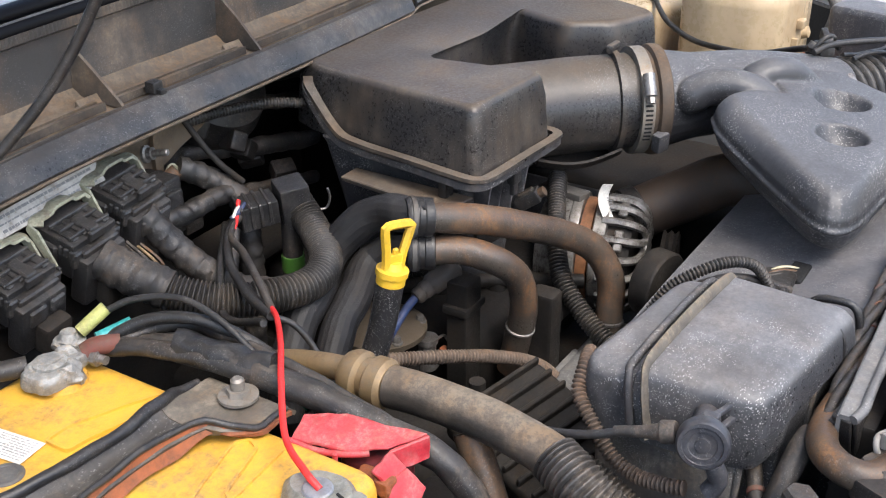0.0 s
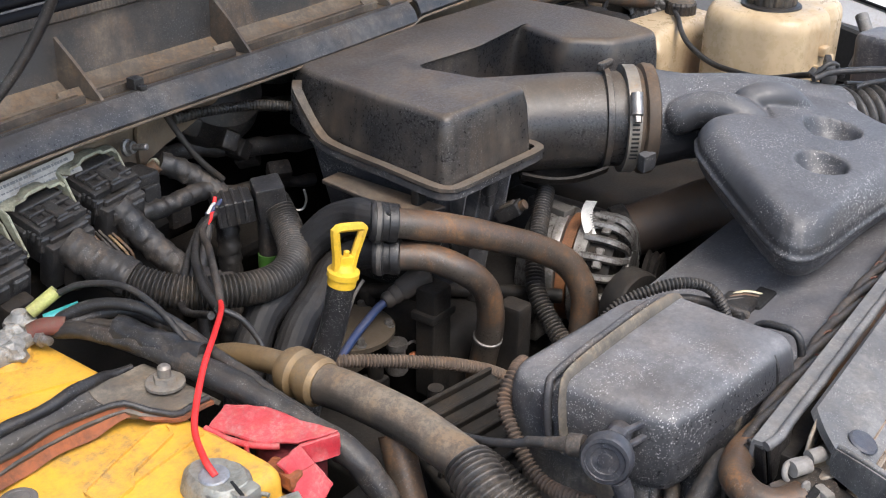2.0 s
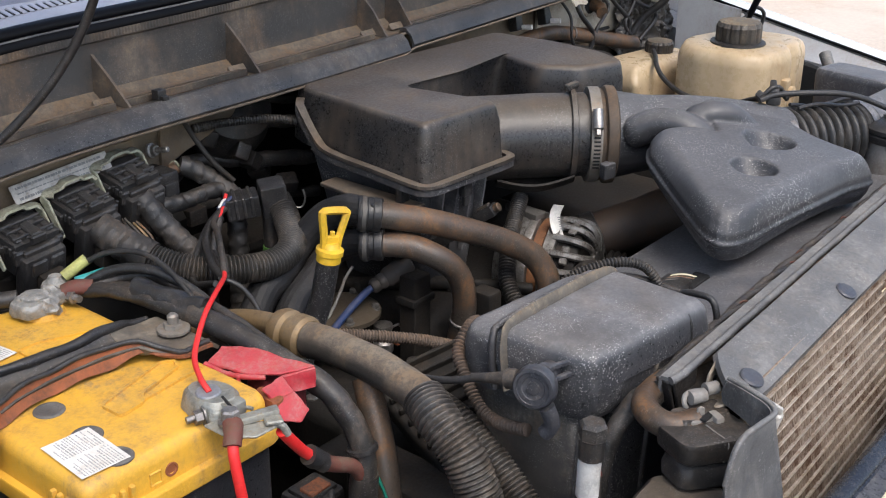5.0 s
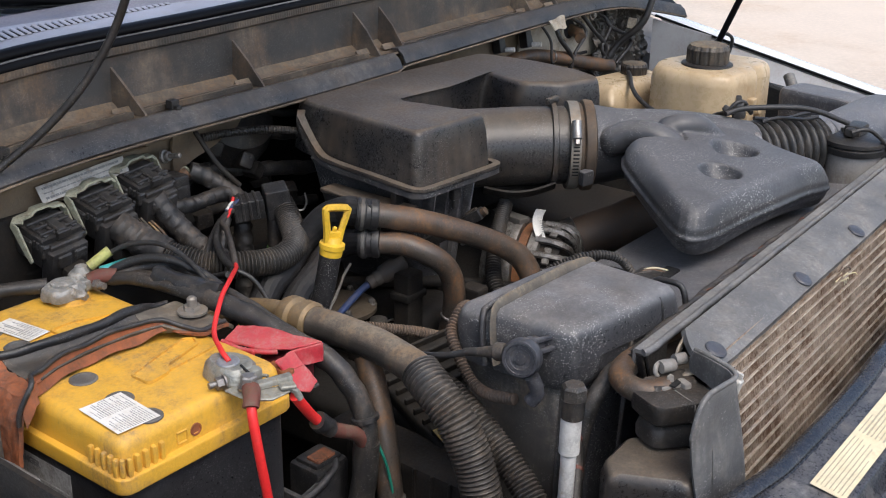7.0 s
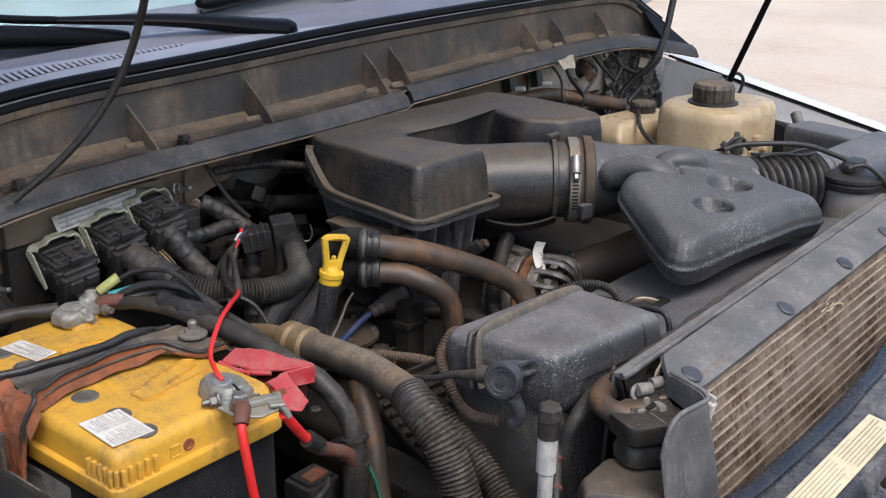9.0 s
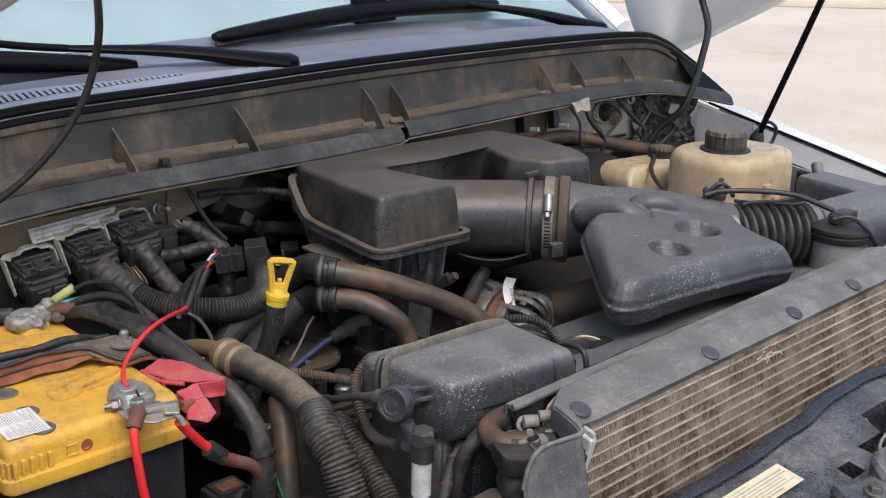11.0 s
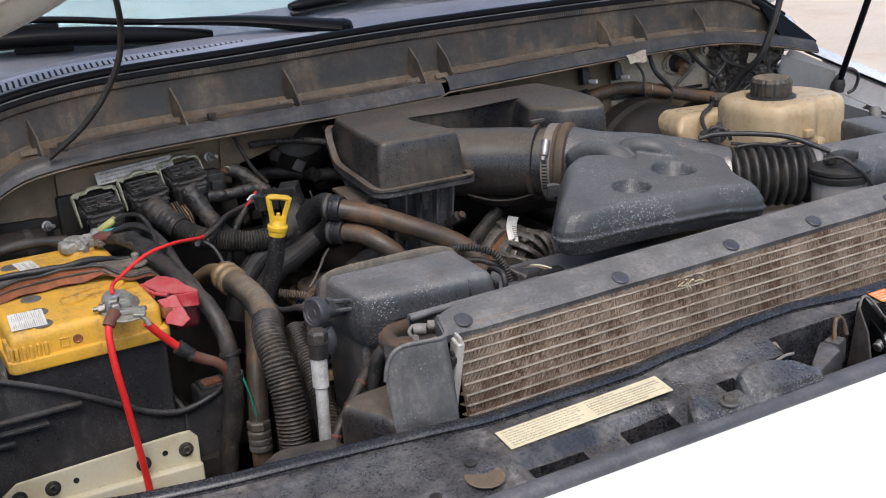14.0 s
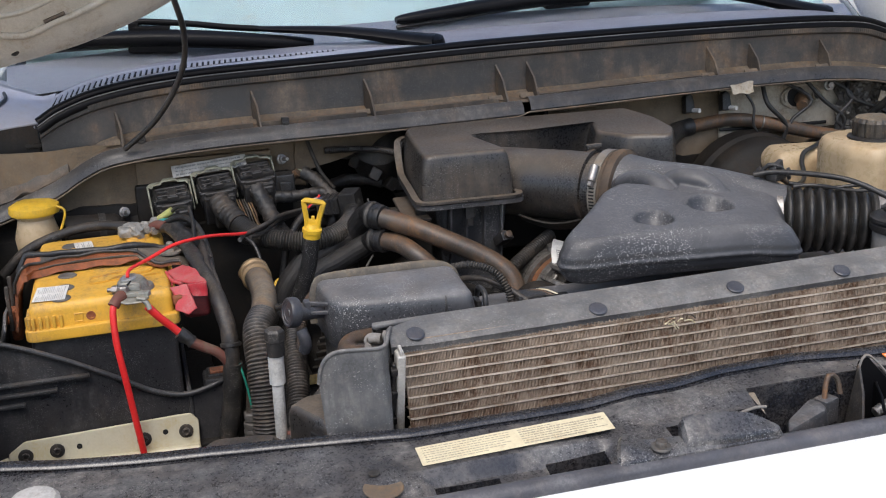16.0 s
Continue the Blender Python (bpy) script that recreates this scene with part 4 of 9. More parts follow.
part("unseen_side_block", box(2.0, 2.03, -0.55, 1.0, 0.5, 0.95, 0.01), SHADOW, wall)
part("unseen_rear_block", box(0.12, 2.0, 0.96, 0.99, 0.5, 1.24, 0.01), SHADOW, wall)
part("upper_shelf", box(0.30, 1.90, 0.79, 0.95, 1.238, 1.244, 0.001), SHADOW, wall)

# ---- radiator support panel and front fascia ----
YB = [(0.18, 0.052), (0.294, 0.028), (0.35, 0.015), (0.46, -0.002), (0.577, -0.013), (0.70, -0.030), (0.82, -0.033), (0.93, -0.031), (1.0, -0.028), (1.06, -0.018), (1.15, -0.014), (1.25, -0.028), (1.35, -0.030), (1.7, 0.01), (1.9, 0.04)]
POCKETS = [(0.824, 0.888, -0.130, -0.107, 0.075), (0.706, 0.773, -0.135, -0.113, 0.075), (1.072, 1.262, -0.140, -0.062, 0.10), (1.020, 1.072, -0.118, -0.088, 0.08), (0.960, 0.985, -0.117, -0.098, 0.04), (0.462, 0.53, -0.138, -0.112, 0.05), (1.262, 1.40, -0.140, -0.096, 0.10)]


def panel_z(x, y):
    z = 1.059 + 0.11 * (y + 0.062) + 0.10 * min(0, y + 0.10)
    z += 0.007 * max(0, min(1, (x - 0.90) / 0.05)) * max(0, min(1, (y + 0.085) / 0.02))
    for mx, my, rx, ry, h in ((0.66, -0.10, 0.03, 0.03, 0.006), (0.55, -0.06, 0.12, 0.04, 0.005), (0.40, -0.07, 0.10, 0.05, 0.004)):
        q = ((x - mx) / rx) ** 2 + ((y - my) / ry) ** 2
        z += h * max(0, 1 - q)
    ramp = [max(0.0, min(1.0, q)) for q in ((-0.099 - y) / 0.010, (x - 0.69) / 0.02, (0.90 - x) / 0.02)]
    z -= 0.014 * ramp[0] * ramp[1] * ramp[2]
    return z + 0.002 * noise.noise(Vector((x * 11, y * 11, 0)))


support = thing("radiator_support_cover", (1.0, -0.07, 1.0), "grey-black plastic cover over the radiator support, dusty, with open pockets", "support cover")


def cover_mesh():
    """The pressed sheet with its pockets cut right through."""
    xs = sorted(set([round(v, 4) for v in span(0.19, 1.88, 300)] + [p[k] for p in POCKETS for k in (0, 1)]))
    ys = sorted(set([round(v, 4) for v in span(-0.150, 0.052, 40)] + [p[k] for p in POCKETS for k in (2, 3)]))
    bm = bmesh.new()
    grid = [[bm.verts.new((x, min(y, lerp_table(YB, x)), panel_z(x, min(y, lerp_table(YB, x))))) for y in ys] for x in xs]
    for i in range(len(xs) - 1):
        for j in range(len(ys) - 1):
            x, y = (xs[i] + xs[i + 1]) / 2, (ys[j] + ys[j + 1]) / 2
            if ys[j] < max(lerp_table(YB, xs[i]), lerp_table(YB, xs[i + 1])) and not any(p[0] < x < p[1] and p[2] < y < p[3] for p in POCKETS):
                bm.faces.new((grid[i][j], grid[i + 1][j], grid[i + 1][j + 1], grid[i][j + 1]))
    bmesh.ops.delete(bm, geom=[v for v in bm.verts if not v.link_faces], context="VERTS")
    bmesh.ops.remove_doubles(bm, verts=bm.verts, dist=0.0001)
    bm.normal_update()
    if sum(f.normal.z for f in bm.faces) < 0:
        bmesh.ops.reverse_faces(bm, faces=bm.faces[:])
    bmesh.ops.solidify(bm, geom=bm.faces[:], thickness=0.003)
    return finish(bm, 40)


def tub(x0, x1, y0, y1, depth):
    """The walls and floor of one pocket."""
    bm = bmesh.new()
    corners = [(x0, y0), (x1, y0), (x1, y1), (x0, y1)]
    hi = [bm.verts.new((x, y, panel_z(x, y) - 0.001)) for x, y in corners]
    lo = [bm.verts.new((x + 0.004 * (1 if x == x0 else -1), y + 0.003 * (1 if y == y0 else -1), panel_z(x, y) - depth)) for x, y in corners]
    for i in range(4):
        bm.faces.new((hi[i], hi[(i + 1) % 4], lo[(i + 1) % 4], lo[i]))
    bm.faces.new(lo)
    return finish(bm)


def plate_block(outline, height, base):
    """A moulded block on an outline, its top following height(x, y)."""
    bm = bmesh.new()
    cx, cy = sum(p[0] for p in outline) / len(outline), sum(p[1] for p in outline) / len(outline)
    line = even([(x, y, 0) for x, y in outline + outline[:1]], 0.006)[:-1]
    rings = [[bm.verts.new((p.x, p.y, base)) for p in line]]
    for f in (1.03, 1.0, 0.96, 0.82, 0.65, 0.45, 0.25, 0.05):
        rings.append([bm.verts.new((cx + (p.x - cx) * f, cy + (p.y - cy) * f, height(cx + (p.x - cx) * f, cy + (p.y - cy) * f) - 0.10 * max(0, f - 0.94))) for p in line])
    k = len(line)
    for a, b in zip(rings, rings[1:]):
        for q in range(k):
            bm.faces.new((a[q], a[(q + 1) % k], b[(q + 1) % k], b[q]))
    bm.faces.new(rings[-1])
    bmesh.ops.recalc_face_normals(bm, faces=bm.faces)
    return finish(bm, 30)


part("cover", cover_mesh(), SUPPORT, support)
# Pocket walls blacker than the cover: shade inside them is painted.
for pk in POCKETS:
    part("pocket", tub(*pk), SEAL_BLACK, support, "open pocket, its inner shade put into the black")
part("bolt_pad", plate_block([(0.893, -0.132), (0.900, -0.124), (0.925, -0.131), (0.958, -0.134), (1.06, -0.138), (1.06, -0.162), (0.880, -0.162), (0.884, -0.150)], lambda x, y: 1.0640 + 0.016 * max(0, 1 - (x - 0.888) / 0.030) * max(0, min(1, (y + 0.160) / 0.03)) - 0.4 * max(0, -0.150 - y), 1.035), SUPPORT, support, "raised pad with a sharp lip")
part("wedge", plate_block([(0.958, -0.133), (0.968, -0.128), (1.010, -0.130), (1.045, -0.134), (1.062, -0.150), (1.058, -0.160), (1.000, -0.160), (0.955, -0.157)], lambda x, y: 1.0655 + 0.018 * max(0, min(1, (y + 0.160) / 0.024)) * max(0.2, min(1, (1.075 - x) / 0.07)), 1.035), SUPPORT, support, "angular moulded wedge")
part("bolt", hexbolt((0.928, -0.1535, 1.0645), (0, -0.1, 1), 0.0065, 0.010), CAST_DARK, support)
part("stain_disc", lathe([(0.020, 0), (0.019, 0.0008), (0.010, 0.001)], (0.655, -0.118, panel_z(0.655, -0.118) - 0.0002), (0, -0.1, 1), 20), COWL_FLOOR, support)
part("rear_seal", sheet(span(0.19, 1.88, 110), span(0, 4, 8), lambda u, v: Vector((u, lerp_table(YB, u) + 0.002 - (0.0, 0.0, 0.003, 0.010, 0.018)[int(v)] - (0.0, 0.003, 0.007, 0.008, 0.0)[int(v)] * (v - int(v)), panel_z(u, lerp_table(YB, u)) - 0.002 + (-0.05, 0.002, 0.0035, 0.003, 0.001)[int(v)] + (0.052, 0.0015, -0.0005, -0.002, 0.0)[int(v)] * (v - int(v)))), 0.003), SEAL_BLACK, support, "black rubber rear seal strip")
part("seal_bead", finish(sweep(even([(x, lerp_table(YB, x) - 0.006, panel_z(x, lerp_table(YB, x)) + 0.002) for x in span(0.19, 1.88, 120)], 0.008), 0.0085, 10, flat=0.55), 60), SEAL_BLACK, support, "rounded black seal bead")
part("front_seal", tube([(x, -0.158, 1.047 - 0.02 * max(0, abs(x - 1.05) - 0.4)) for x in span(0.19, 1.88, 12)], 0.012, 12, 0.02, flat=0.8), mat("greyed_edge_rubber", (0.045, 0.046, 0.055), 0.36, dust=(0.17, 0.165, 0.17), amount=0.35, up=0.25, blotch=8, bump=0.1, brown=0.5), support, "greyed rubber edge strip")
# Tray filled with shade colour to darken the space below the cover.
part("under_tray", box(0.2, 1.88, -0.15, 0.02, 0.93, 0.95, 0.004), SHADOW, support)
for x, y in ((0.335, -0.055), (1.33, -0.06)):
    part("bolt", hexbolt((x, y, panel_z(x, y) + 0.002), (0, -0.05, 1), 0.007, 0.012), STEEL, support)
part("fixing_washer", lathe([(0.024, 0), (0.024, 0.004), (0.020, 0.008), (0.012, 0.009)], (0.335, -0.055, panel_z(0.335, -0.055) + 0.001), (0, -0.05, 1), 28), WHITE_TUBE, support)
for x, y in ((0.65, -0.10), (0.60, -0.12), (1.28, -0.07)):
    part("hole_plug", lathe([(0.006, 0), (0.006, 0.002), (0.002, 0.003)], (x, y, panel_z(x, y)), (0, 0, 1), 16), RUBBER, support)

fascia = thing("front_fascia", (1.05, -0.3, 0.9), "bright white painted nose panel in front of the radiator support", "fascia")
part("top_face", sheet(span(0.0, 2.1, 40), span(0, 1, 10), lambda u, v: Vector((u, -0.166 - v * 0.42 + 0.10 * ((u - 1.05) / 0.9) ** 2 * v, 1.044 - 0.02 * max(0, abs(u - 1.05) - 0.4) - 0.03 * v - 0.10 * v ** 3)), 0.004), WHITE_PAINT, fascia)
part("face", sheet(span(0.0, 2.1, 30), span(0, 1, 8), lambda u, v: Vector((u, -0.585 + 0.10 * ((u - 1.05) / 0.9) ** 2 - 0.02 * v, 0.918 - v * 0.5 - 0.02 * max(0, abs(u - 1.05) - 0.4))), 0.004), WHITE_PAINT, fascia)


def flat_label(name, c, w, h, rot, material, label, rows, ink, parent=None, seed=1, thick=0.0008, cols=1):
    """A printed paper label lying on a surface; rot is a pose whose z is the surface's normal."""
    m = Matrix.Translation(c) @ rot
    t = parent or thing(name, c, label, "label")
    bm = box(-w / 2, w / 2, -h / 2, h / 2, 0, thick, 0.0003, 1, m)
    part(name if parent else "paper", bm, material, t, label if parent else "")
    for k in range(cols):
        cx = -w / 2 + (k + 0.5) * w / cols
        bars(cx, 0, thick, h * 0.86, rows, w / cols * 0.9, 0.0003, ink, t, m, seed + k)
    return t


flat_label("caution_label", (0.803, -0.0785, panel_z(0.803, -0.0785) + 0.003), 0.205, 0.031, pose(0, 0, 0, 9, -1.5, 0), CREAM_LABEL, "long cream caution label with fine print on the support cover", 7, INK_FAINT, seed=4, cols=2)
flat_label("warning_sticker", (1.270, -0.056, panel_z(1.270, -0.056) + 0.003), 0.03, 0.024, pose(0, 0, 0, 8, 0, 0), ORANGE, "small orange warning sticker on the support cover", 4, PAPER, seed=8)

SLOTTED_TAN = mat("tan_dusted_steel_tab", (0.20, 0.175, 0.14), 0.5, metal=0.2, dust=(0.24, 0.19, 0.14), amount=0.6, up=0.2, blotch=22)
latch = thing("bonnet_latch", (1.12, -0.10, 1.0), "dusty steel bonnet latch in the pocket of the support cover", "latch")
part("housing", join(prism([(0, 0), (0.070, 0.020), (0.088, 0.050), (0.070, 0.056), (0.018, 0.026)], 0, 0.030, 0.006, 2, 0.9, pose(1.085, -0.128, 1.010, 0, -6, 4)), box(-0.012, 0.012, -0.010, 0.010, 0, 0.030, 0.004, 2, pose(1.160, -0.082, 1.020, 0, 0, 20))), PLASTIC, latch)
part("back_plate", plate([(1.185, -0.078, 0.985), (1.262, -0.078, 0.985), (1.252, -0.076, 1.045), (1.216, -0.075, 1.085), (1.204, -0.075, 1.082)], 0.003), BLACK_TRIM, latch)
part("side_plate", plate([(1.178, -0.132, 0.985), (1.184, -0.080, 0.985), (1.205, -0.076, 1.080), (1.196, -0.10, 1.056)], 0.003), CABLE, latch)
part("side_plate", plate([(1.216, -0.132, 0.985), (1.222, -0.080, 0.985), (1.228, -0.076, 1.056), (1.220, -0.10, 1.048)], 0.003), BLACK_TRIM, latch)
part("plate_edge", tube([(1.184, -0.082, 0.99), (1.196, -0.078, 1.040), (1.205, -0.077, 1.083), (1.218, -0.077, 1.086), (1.254, -0.078, 1.046)], 0.0016, 6, 0.004), FRAY, latch)
part("claw", tube([(1.156, -0.085, 1.045), (1.160, -0.080, 1.064), (1.166, -0.078, 1.074), (1.174, -0.080, 1.068), (1.176, -0.084, 1.052)], 0.0030, 8), BROWN_HOSE, latch, "rusty spring hook")
part("release_lever", join(tube([(1.222, -0.125, 1.030), (1.240, -0.112, 1.048), (1.262, -0.104, 1.056), (1.290, -0.104, 1.052), (1.31, -0.108, 1.04)], 0.0050, 8), tube([(1.240, -0.095, 1.060), (1.262, -0.088, 1.064), (1.282, -0.086, 1.062)], 0.0034, 8)), CABLE, latch)
part("guide_wire", tube([(1.030, -0.112, 1.030), (1.033, -0.107, 1.052), (1.040, -0.103, 1.058), (1.062, -0.098, 1.060), (1.078, -0.096, 1.058)], 0.0018, 8), FRAY, latch)
part("edge_tab", plate([(1.074, -0.062, 1.060), (1.082, -0.064, 1.060), (1.088, -0.080, 1.040), (1.080, -0.080, 1.038)], 0.002), SLOTTED_TAN, latch)
part("spring", corrugated([(1.21, -0.10, 1.03), (1.25, -0.095, 1.045)], 0.005, 0.004, 0.0015, 10), STEEL, latch)

# ---- condenser, radiator strip, shroud ----
cond = thing("condenser", (1.08, 0.0, 0.95), "dirty aluminium condenser with flat tubes and bent fins", "condenser")
NORM = Vector((0, -0.965, 0.26)).normalized()


def cond_at(x, s, out=0.0):
    return Vector((x, 0.038 + 0.032 * (x - 0.72), 1.130)) + Vector((0, -0.26, -0.965)).normalized() * (s + 0.0085 * (x - 0.72)) + NORM * out


PITCH = 0.0115
for i in range(14):
    s = 0.0102 + i * PITCH
    bm = bmesh.new()
    q = [(-0.0009, 0.0024), (0.0009, 0.0024), (0.0009, -0.016), (-0.0009, -0.016)]
    n = 40
    rings = []
    for k in range(n + 1):
        x = 0.716 + 0.76 * k / n
        w = 0.0006 * noise.noise(Vector((x * 12, i * 3.1, 0)))
        rings.append([bm.verts.new(cond_at(x, s + a + w, b)) for a, b in q])
    for a, b in zip(rings, rings[1:]):
        for k in range(4):
            bm.faces.new((a[k], a[(k + 1) % 4], b[(k + 1) % 4], b[k]))
    bm.faces.new(rings[0])
    bm.faces.new(rings[-1][::-1])
    part("flat_tube", finish(bm), FIN_TUBE, cond)
for i in range(-1, 13):
    s = 0.0102 + i * PITCH + 0.0013
    bm = bmesh.new()
    prev, rnd = None, random.Random(i + 20)
    x, k = 0.717, 0
    while x < 1.475:
        top_s, low_s = s, s + PITCH - 0.0026
        dent = 0.0016 * max(0, noise.noise(Vector((x * 14, i * 0.7, 2.0)))) + rnd.uniform(0, 0.0009)
        sk = 0.0003 * noise.noise(Vector((x * 30, i * 2.0, 5.0)))
        wd = 0.0005 + rnd.uniform(-0.0001, 0.00025)
        mid = (top_s + low_s) / 2
        cols = []
        for off, out in ((-wd, -0.005), (-wd * 0.7, 0.0012 - dent), (wd * 0.7, 0.0012 - dent), (wd, -0.005)):
            cols.append([bm.verts.new(cond_at(x + off + sk, top_s, out)), bm.verts.new(cond_at(x + off, mid, out - 0.4 * dent)), bm.verts.new(cond_at(x + off + sk, low_s, out))])
        for a, b in zip(cols, cols[1:]):
            for j in range(2):
                bm.faces.new((a[j], b[j], b[j + 1], a[j + 1]))
        x += 0.0017
        k += 1
    part("fin_strip", finish(bm), FIN, cond, kind="stuff")
part("fin_core", sheet(span(0.716, 1.476, 4), span(0, 0.15, 3), lambda u, v: cond_at(u, v - 0.006, -0.0026), 0.002), FIN, cond)
RAIL = Matrix.Translation((0, 0.020, 1.142)) @ pose(0, 0, 0, 15, 0, 0) @ Matrix.Translation((0, 0, -0.16))
part("end_rail", join(box(0.7035, 0.7130, -0.0145, 0.002, 0, 0.152, 0.0025, 3, RAIL), box(0.7065, 0.7105, -0.013, 0.001, 0.148, 0.158, 0.0018, 2, RAIL)), CONDENSER_RAIL, cond)
for z in (0.028, 0.062, 0.098, 0.128):
    part("rail_clip", box(0.6965, 0.7040, -0.016, -0.008, z, z + 0.009, 0.0015, 2, RAIL), RUBBER, cond)
part("rail_edge", box(0.6985, 0.7025, -0.013, -0.007, 0.0, 0.142, 0.001, 1, RAIL), RUBBER, cond)

strip = thing("radiator_top_strip", (1.1, 0.06, 1.13), "long grey rubber air deflector strip with round plugs over the radiator", "deflector strip")


def strip_at(u, v):
    q = [(0.036, 1.122), (0.034, 1.130), (0.050, 1.139), (0.084, 1.1435), (0.088, 1.138)]
    i = min(int(v), 3)
    y, z = (q[i][k] + (q[i + 1][k] - q[i][k]) * (v - i) for k in (0, 1))
    reach = min(1.0, 0.40 + max(0.0, u - 0.703) * 16.0 - 60.0 * max(0.0, u - 0.703) ** 2) if u < 0.75 else 1.0
    y = 0.036 + (y - 0.036) * reach
    return Vector((u, y + 0.032 * (u - 0.72), z + 0.0035 * (1 - reach) + 0.0012 * noise.noise(Vector((u * 7, v, 0)))))


part("sheet", sheet(span(0.703, 1.60, 120), span(0, 4, 12), strip_at, 0.003), TRIM, strip)
PLUG_BLUE = mat("blue_black_plug", (0.035, 0.04, 0.055), 0.4, dust=GREY_DUST, amount=0.2, up=0.15)
for x in (0.733, 0.948, 1.124, 1.270, 1.42):
    part("plug", lathe([(0.0105, 0), (0.0105, 0.001), (0.009, 0.0022), (0.003, 0.0026)], strip_at(x, 1.9 if x < 0.8 else 1.62) + Vector((0, 0, 0.0008)), (0, -0.4, 1), 24), PLUG_BLUE, strip)
shroud = thing("fan_shroud", (1.1, 0.16, 0.95), "grey dusty plastic fan shroud behind the radiator", "fan shroud")
part("upper_cowling", sheet(span(0.835, 1.46, 40), span(0, 1.12, 20), lambda u, v: Vector((u, 0.098 + v * 0.20, 1.112 - 0.022 * v - 0.014 * v * v - 0.10 * max(0, abs(u - 1.13) - 0.2) ** 1.5)), 0.004), SHROUD, shroud)
part("left_cheek", sheet(span(0, 1, 8), span(0, 1, 10), lambda u, v: Vector((0.835 - 0.03 * v, 0.10 + 0.2 * u, 1.10 - 0.35 * v - 0.06 * u)), 0.004), PLASTIC, shroud)
part("opening", box(0.935, 0.975, 0.200, 0.218, 1.086, 1.100, 0.003), HOLE, shroud)
part("socket", join(box(0.905, 0.945, 0.205, 0.235, 1.085, 1.104, 0.004), box(0.945, 0.975, 0.200, 0.218, 1.086, 1.096, 0.003)), RUBBER, shroud)
for k in range(3):
    part("wire", tube([(0.915 + 0.006 * k, 0.235, 1.10), (0.93 + 0.008 * k, 0.222, 1.104), (0.95 + 0.006 * k, 0.208, 1.098), (0.965 + 0.003 * k, 0.200, 1.088)], 0.0014, 6), (CABLE, BROWN_HOSE, BEIGE)[k], shroud)
# Plain box in shade colour, a dark backing behind the fins.
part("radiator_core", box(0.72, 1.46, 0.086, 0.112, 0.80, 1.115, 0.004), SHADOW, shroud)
# ---- battery, its strap, clamps, cover, tray ----
bat = thing("battery", (0.40, 0.495, 0.93), "yellow-topped black car battery, dusty, with moulded lid", "battery")
part("case", box(0.310, 0.489, 0.350, 0.646, 0.92, 1.082, 0.006, 3), CASE, bat)
LID = 1.1255


def lid_plan(g):
    return rounded([(0.305 + g, 0.341 + g), (0.495 - g, 0.341 + g), (0.495 - g, 0.651 - g), (0.305 + g, 0.651 - g)], 0.013, 5)


lid = lid_shape([(lid_plan(0.001), 1.079), (lid_plan(0.0), 1.081), (lid_plan(0.0), 1.092), (lid_plan(0.001), 1.0935), (lid_plan(0.0062), 1.0945), (lid_plan(0.0068), 1.114), (lid_plan(0.0078), 1.119), (lid_plan(0.0105), 1.1235), (lid_plan(0.0145), 1.1252), (lid_plan(0.02), LID)], YELLOW, bat, "lid", 0.0)
lid["label"] = "yellow moulded lid"
for i in range(4):
    part("grip_rib", box(0.3225 + i * 0.0082, 0.3275 + i * 0.0082, 0.3435, 0.350, 1.093, 1.110, 0.002, 2), YELLOW, lid)
    part("grip_rib", box(0.3075, 0.314, 0.3585 + i * 0.0082, 0.3635 + i * 0.0082, 1.093, 1.110, 0.002, 2), YELLOW, lid)
for i in range(3):
    a = math.pi + (i + 0.5) * math.pi / 2 / 3
    part("grip_rib", box(-0.0028, 0.0028, -0.0022, 0.0022, 1.093, 1.110, 0.0016, 2, pose(0.3195 + 0.0105 * math.cos(a), 0.3555 + 0.0105 * math.sin(a), 0, 0, 0, math.degrees(a))), YELLOW, lid)
for x, y in ((0.357, 0.457), (0.355, 0.405), (0.352, 0.364), (0.357, 0.555), (0.357, 0.600)):
    part("vent_plug", lathe([(0.0125, 0), (0.0125, 0.001), (0.011, 0.0022), (0.0085, 0.0022), (0.008, 0.0017), (0.002, 0.0017)], (x, y, LID - 0.0005), (0, 0, 1), 28), mat("grey_vent_plug", (0.07, 0.07, 0.072), 0.5, dust=(0.16, 0.15, 0.135), amount=0.6, up=0.2, blotch=60) if x == 0.357 and y == 0.457 else bpy.data.materials["grey_vent_plug"], lid, "grey round vent plug")
MOULD = [[(0.3864, 0.4294), (0.4213, 0.4400), (0.4600, 0.4500), (0.4690, 0.4440), (0.4640, 0.4330), (0.4184, 0.4206), (0.4100, 0.4090), (0.3870, 0.4062)], [(0.395, 0.560), (0.395, 0.5386), (0.4100, 0.5377), (0.4680, 0.5220), (0.4830, 0.5280), (0.4594, 0.5415), (0.4150, 0.5600)]]
for L in MOULD:
    # a low stepped field with a fine raised outline
    part("moulding", join(ribbon([(x, y, LID + 0.0016) for x, y in rounded(L, 0.003, 2) + rounded(L, 0.003, 2)[:1]], 0.0022, 0.0026, 0.002), prism(rounded(L, 0.003, 2), LID - 0.001, LID + 0.0007, 0.0003, 1)), YELLOW, lid)
part("moulding_line", ribbon([(0.4114, 0.412, LID + 0.0010), (0.443, 0.415, LID + 0.0010), (0.478, 0.4175, LID + 0.0010)], 0.0020, 0.0024, 0.003), YELLOW, lid)
part("drain_hole", lathe([(0.0058, 0), (0.0058, 0.0012), (0.0042, 0.0013), (0.0038, 0.0004)], (0.386, 0.3478, 1.104), (0, -1, 0), 18), RUST, lid)
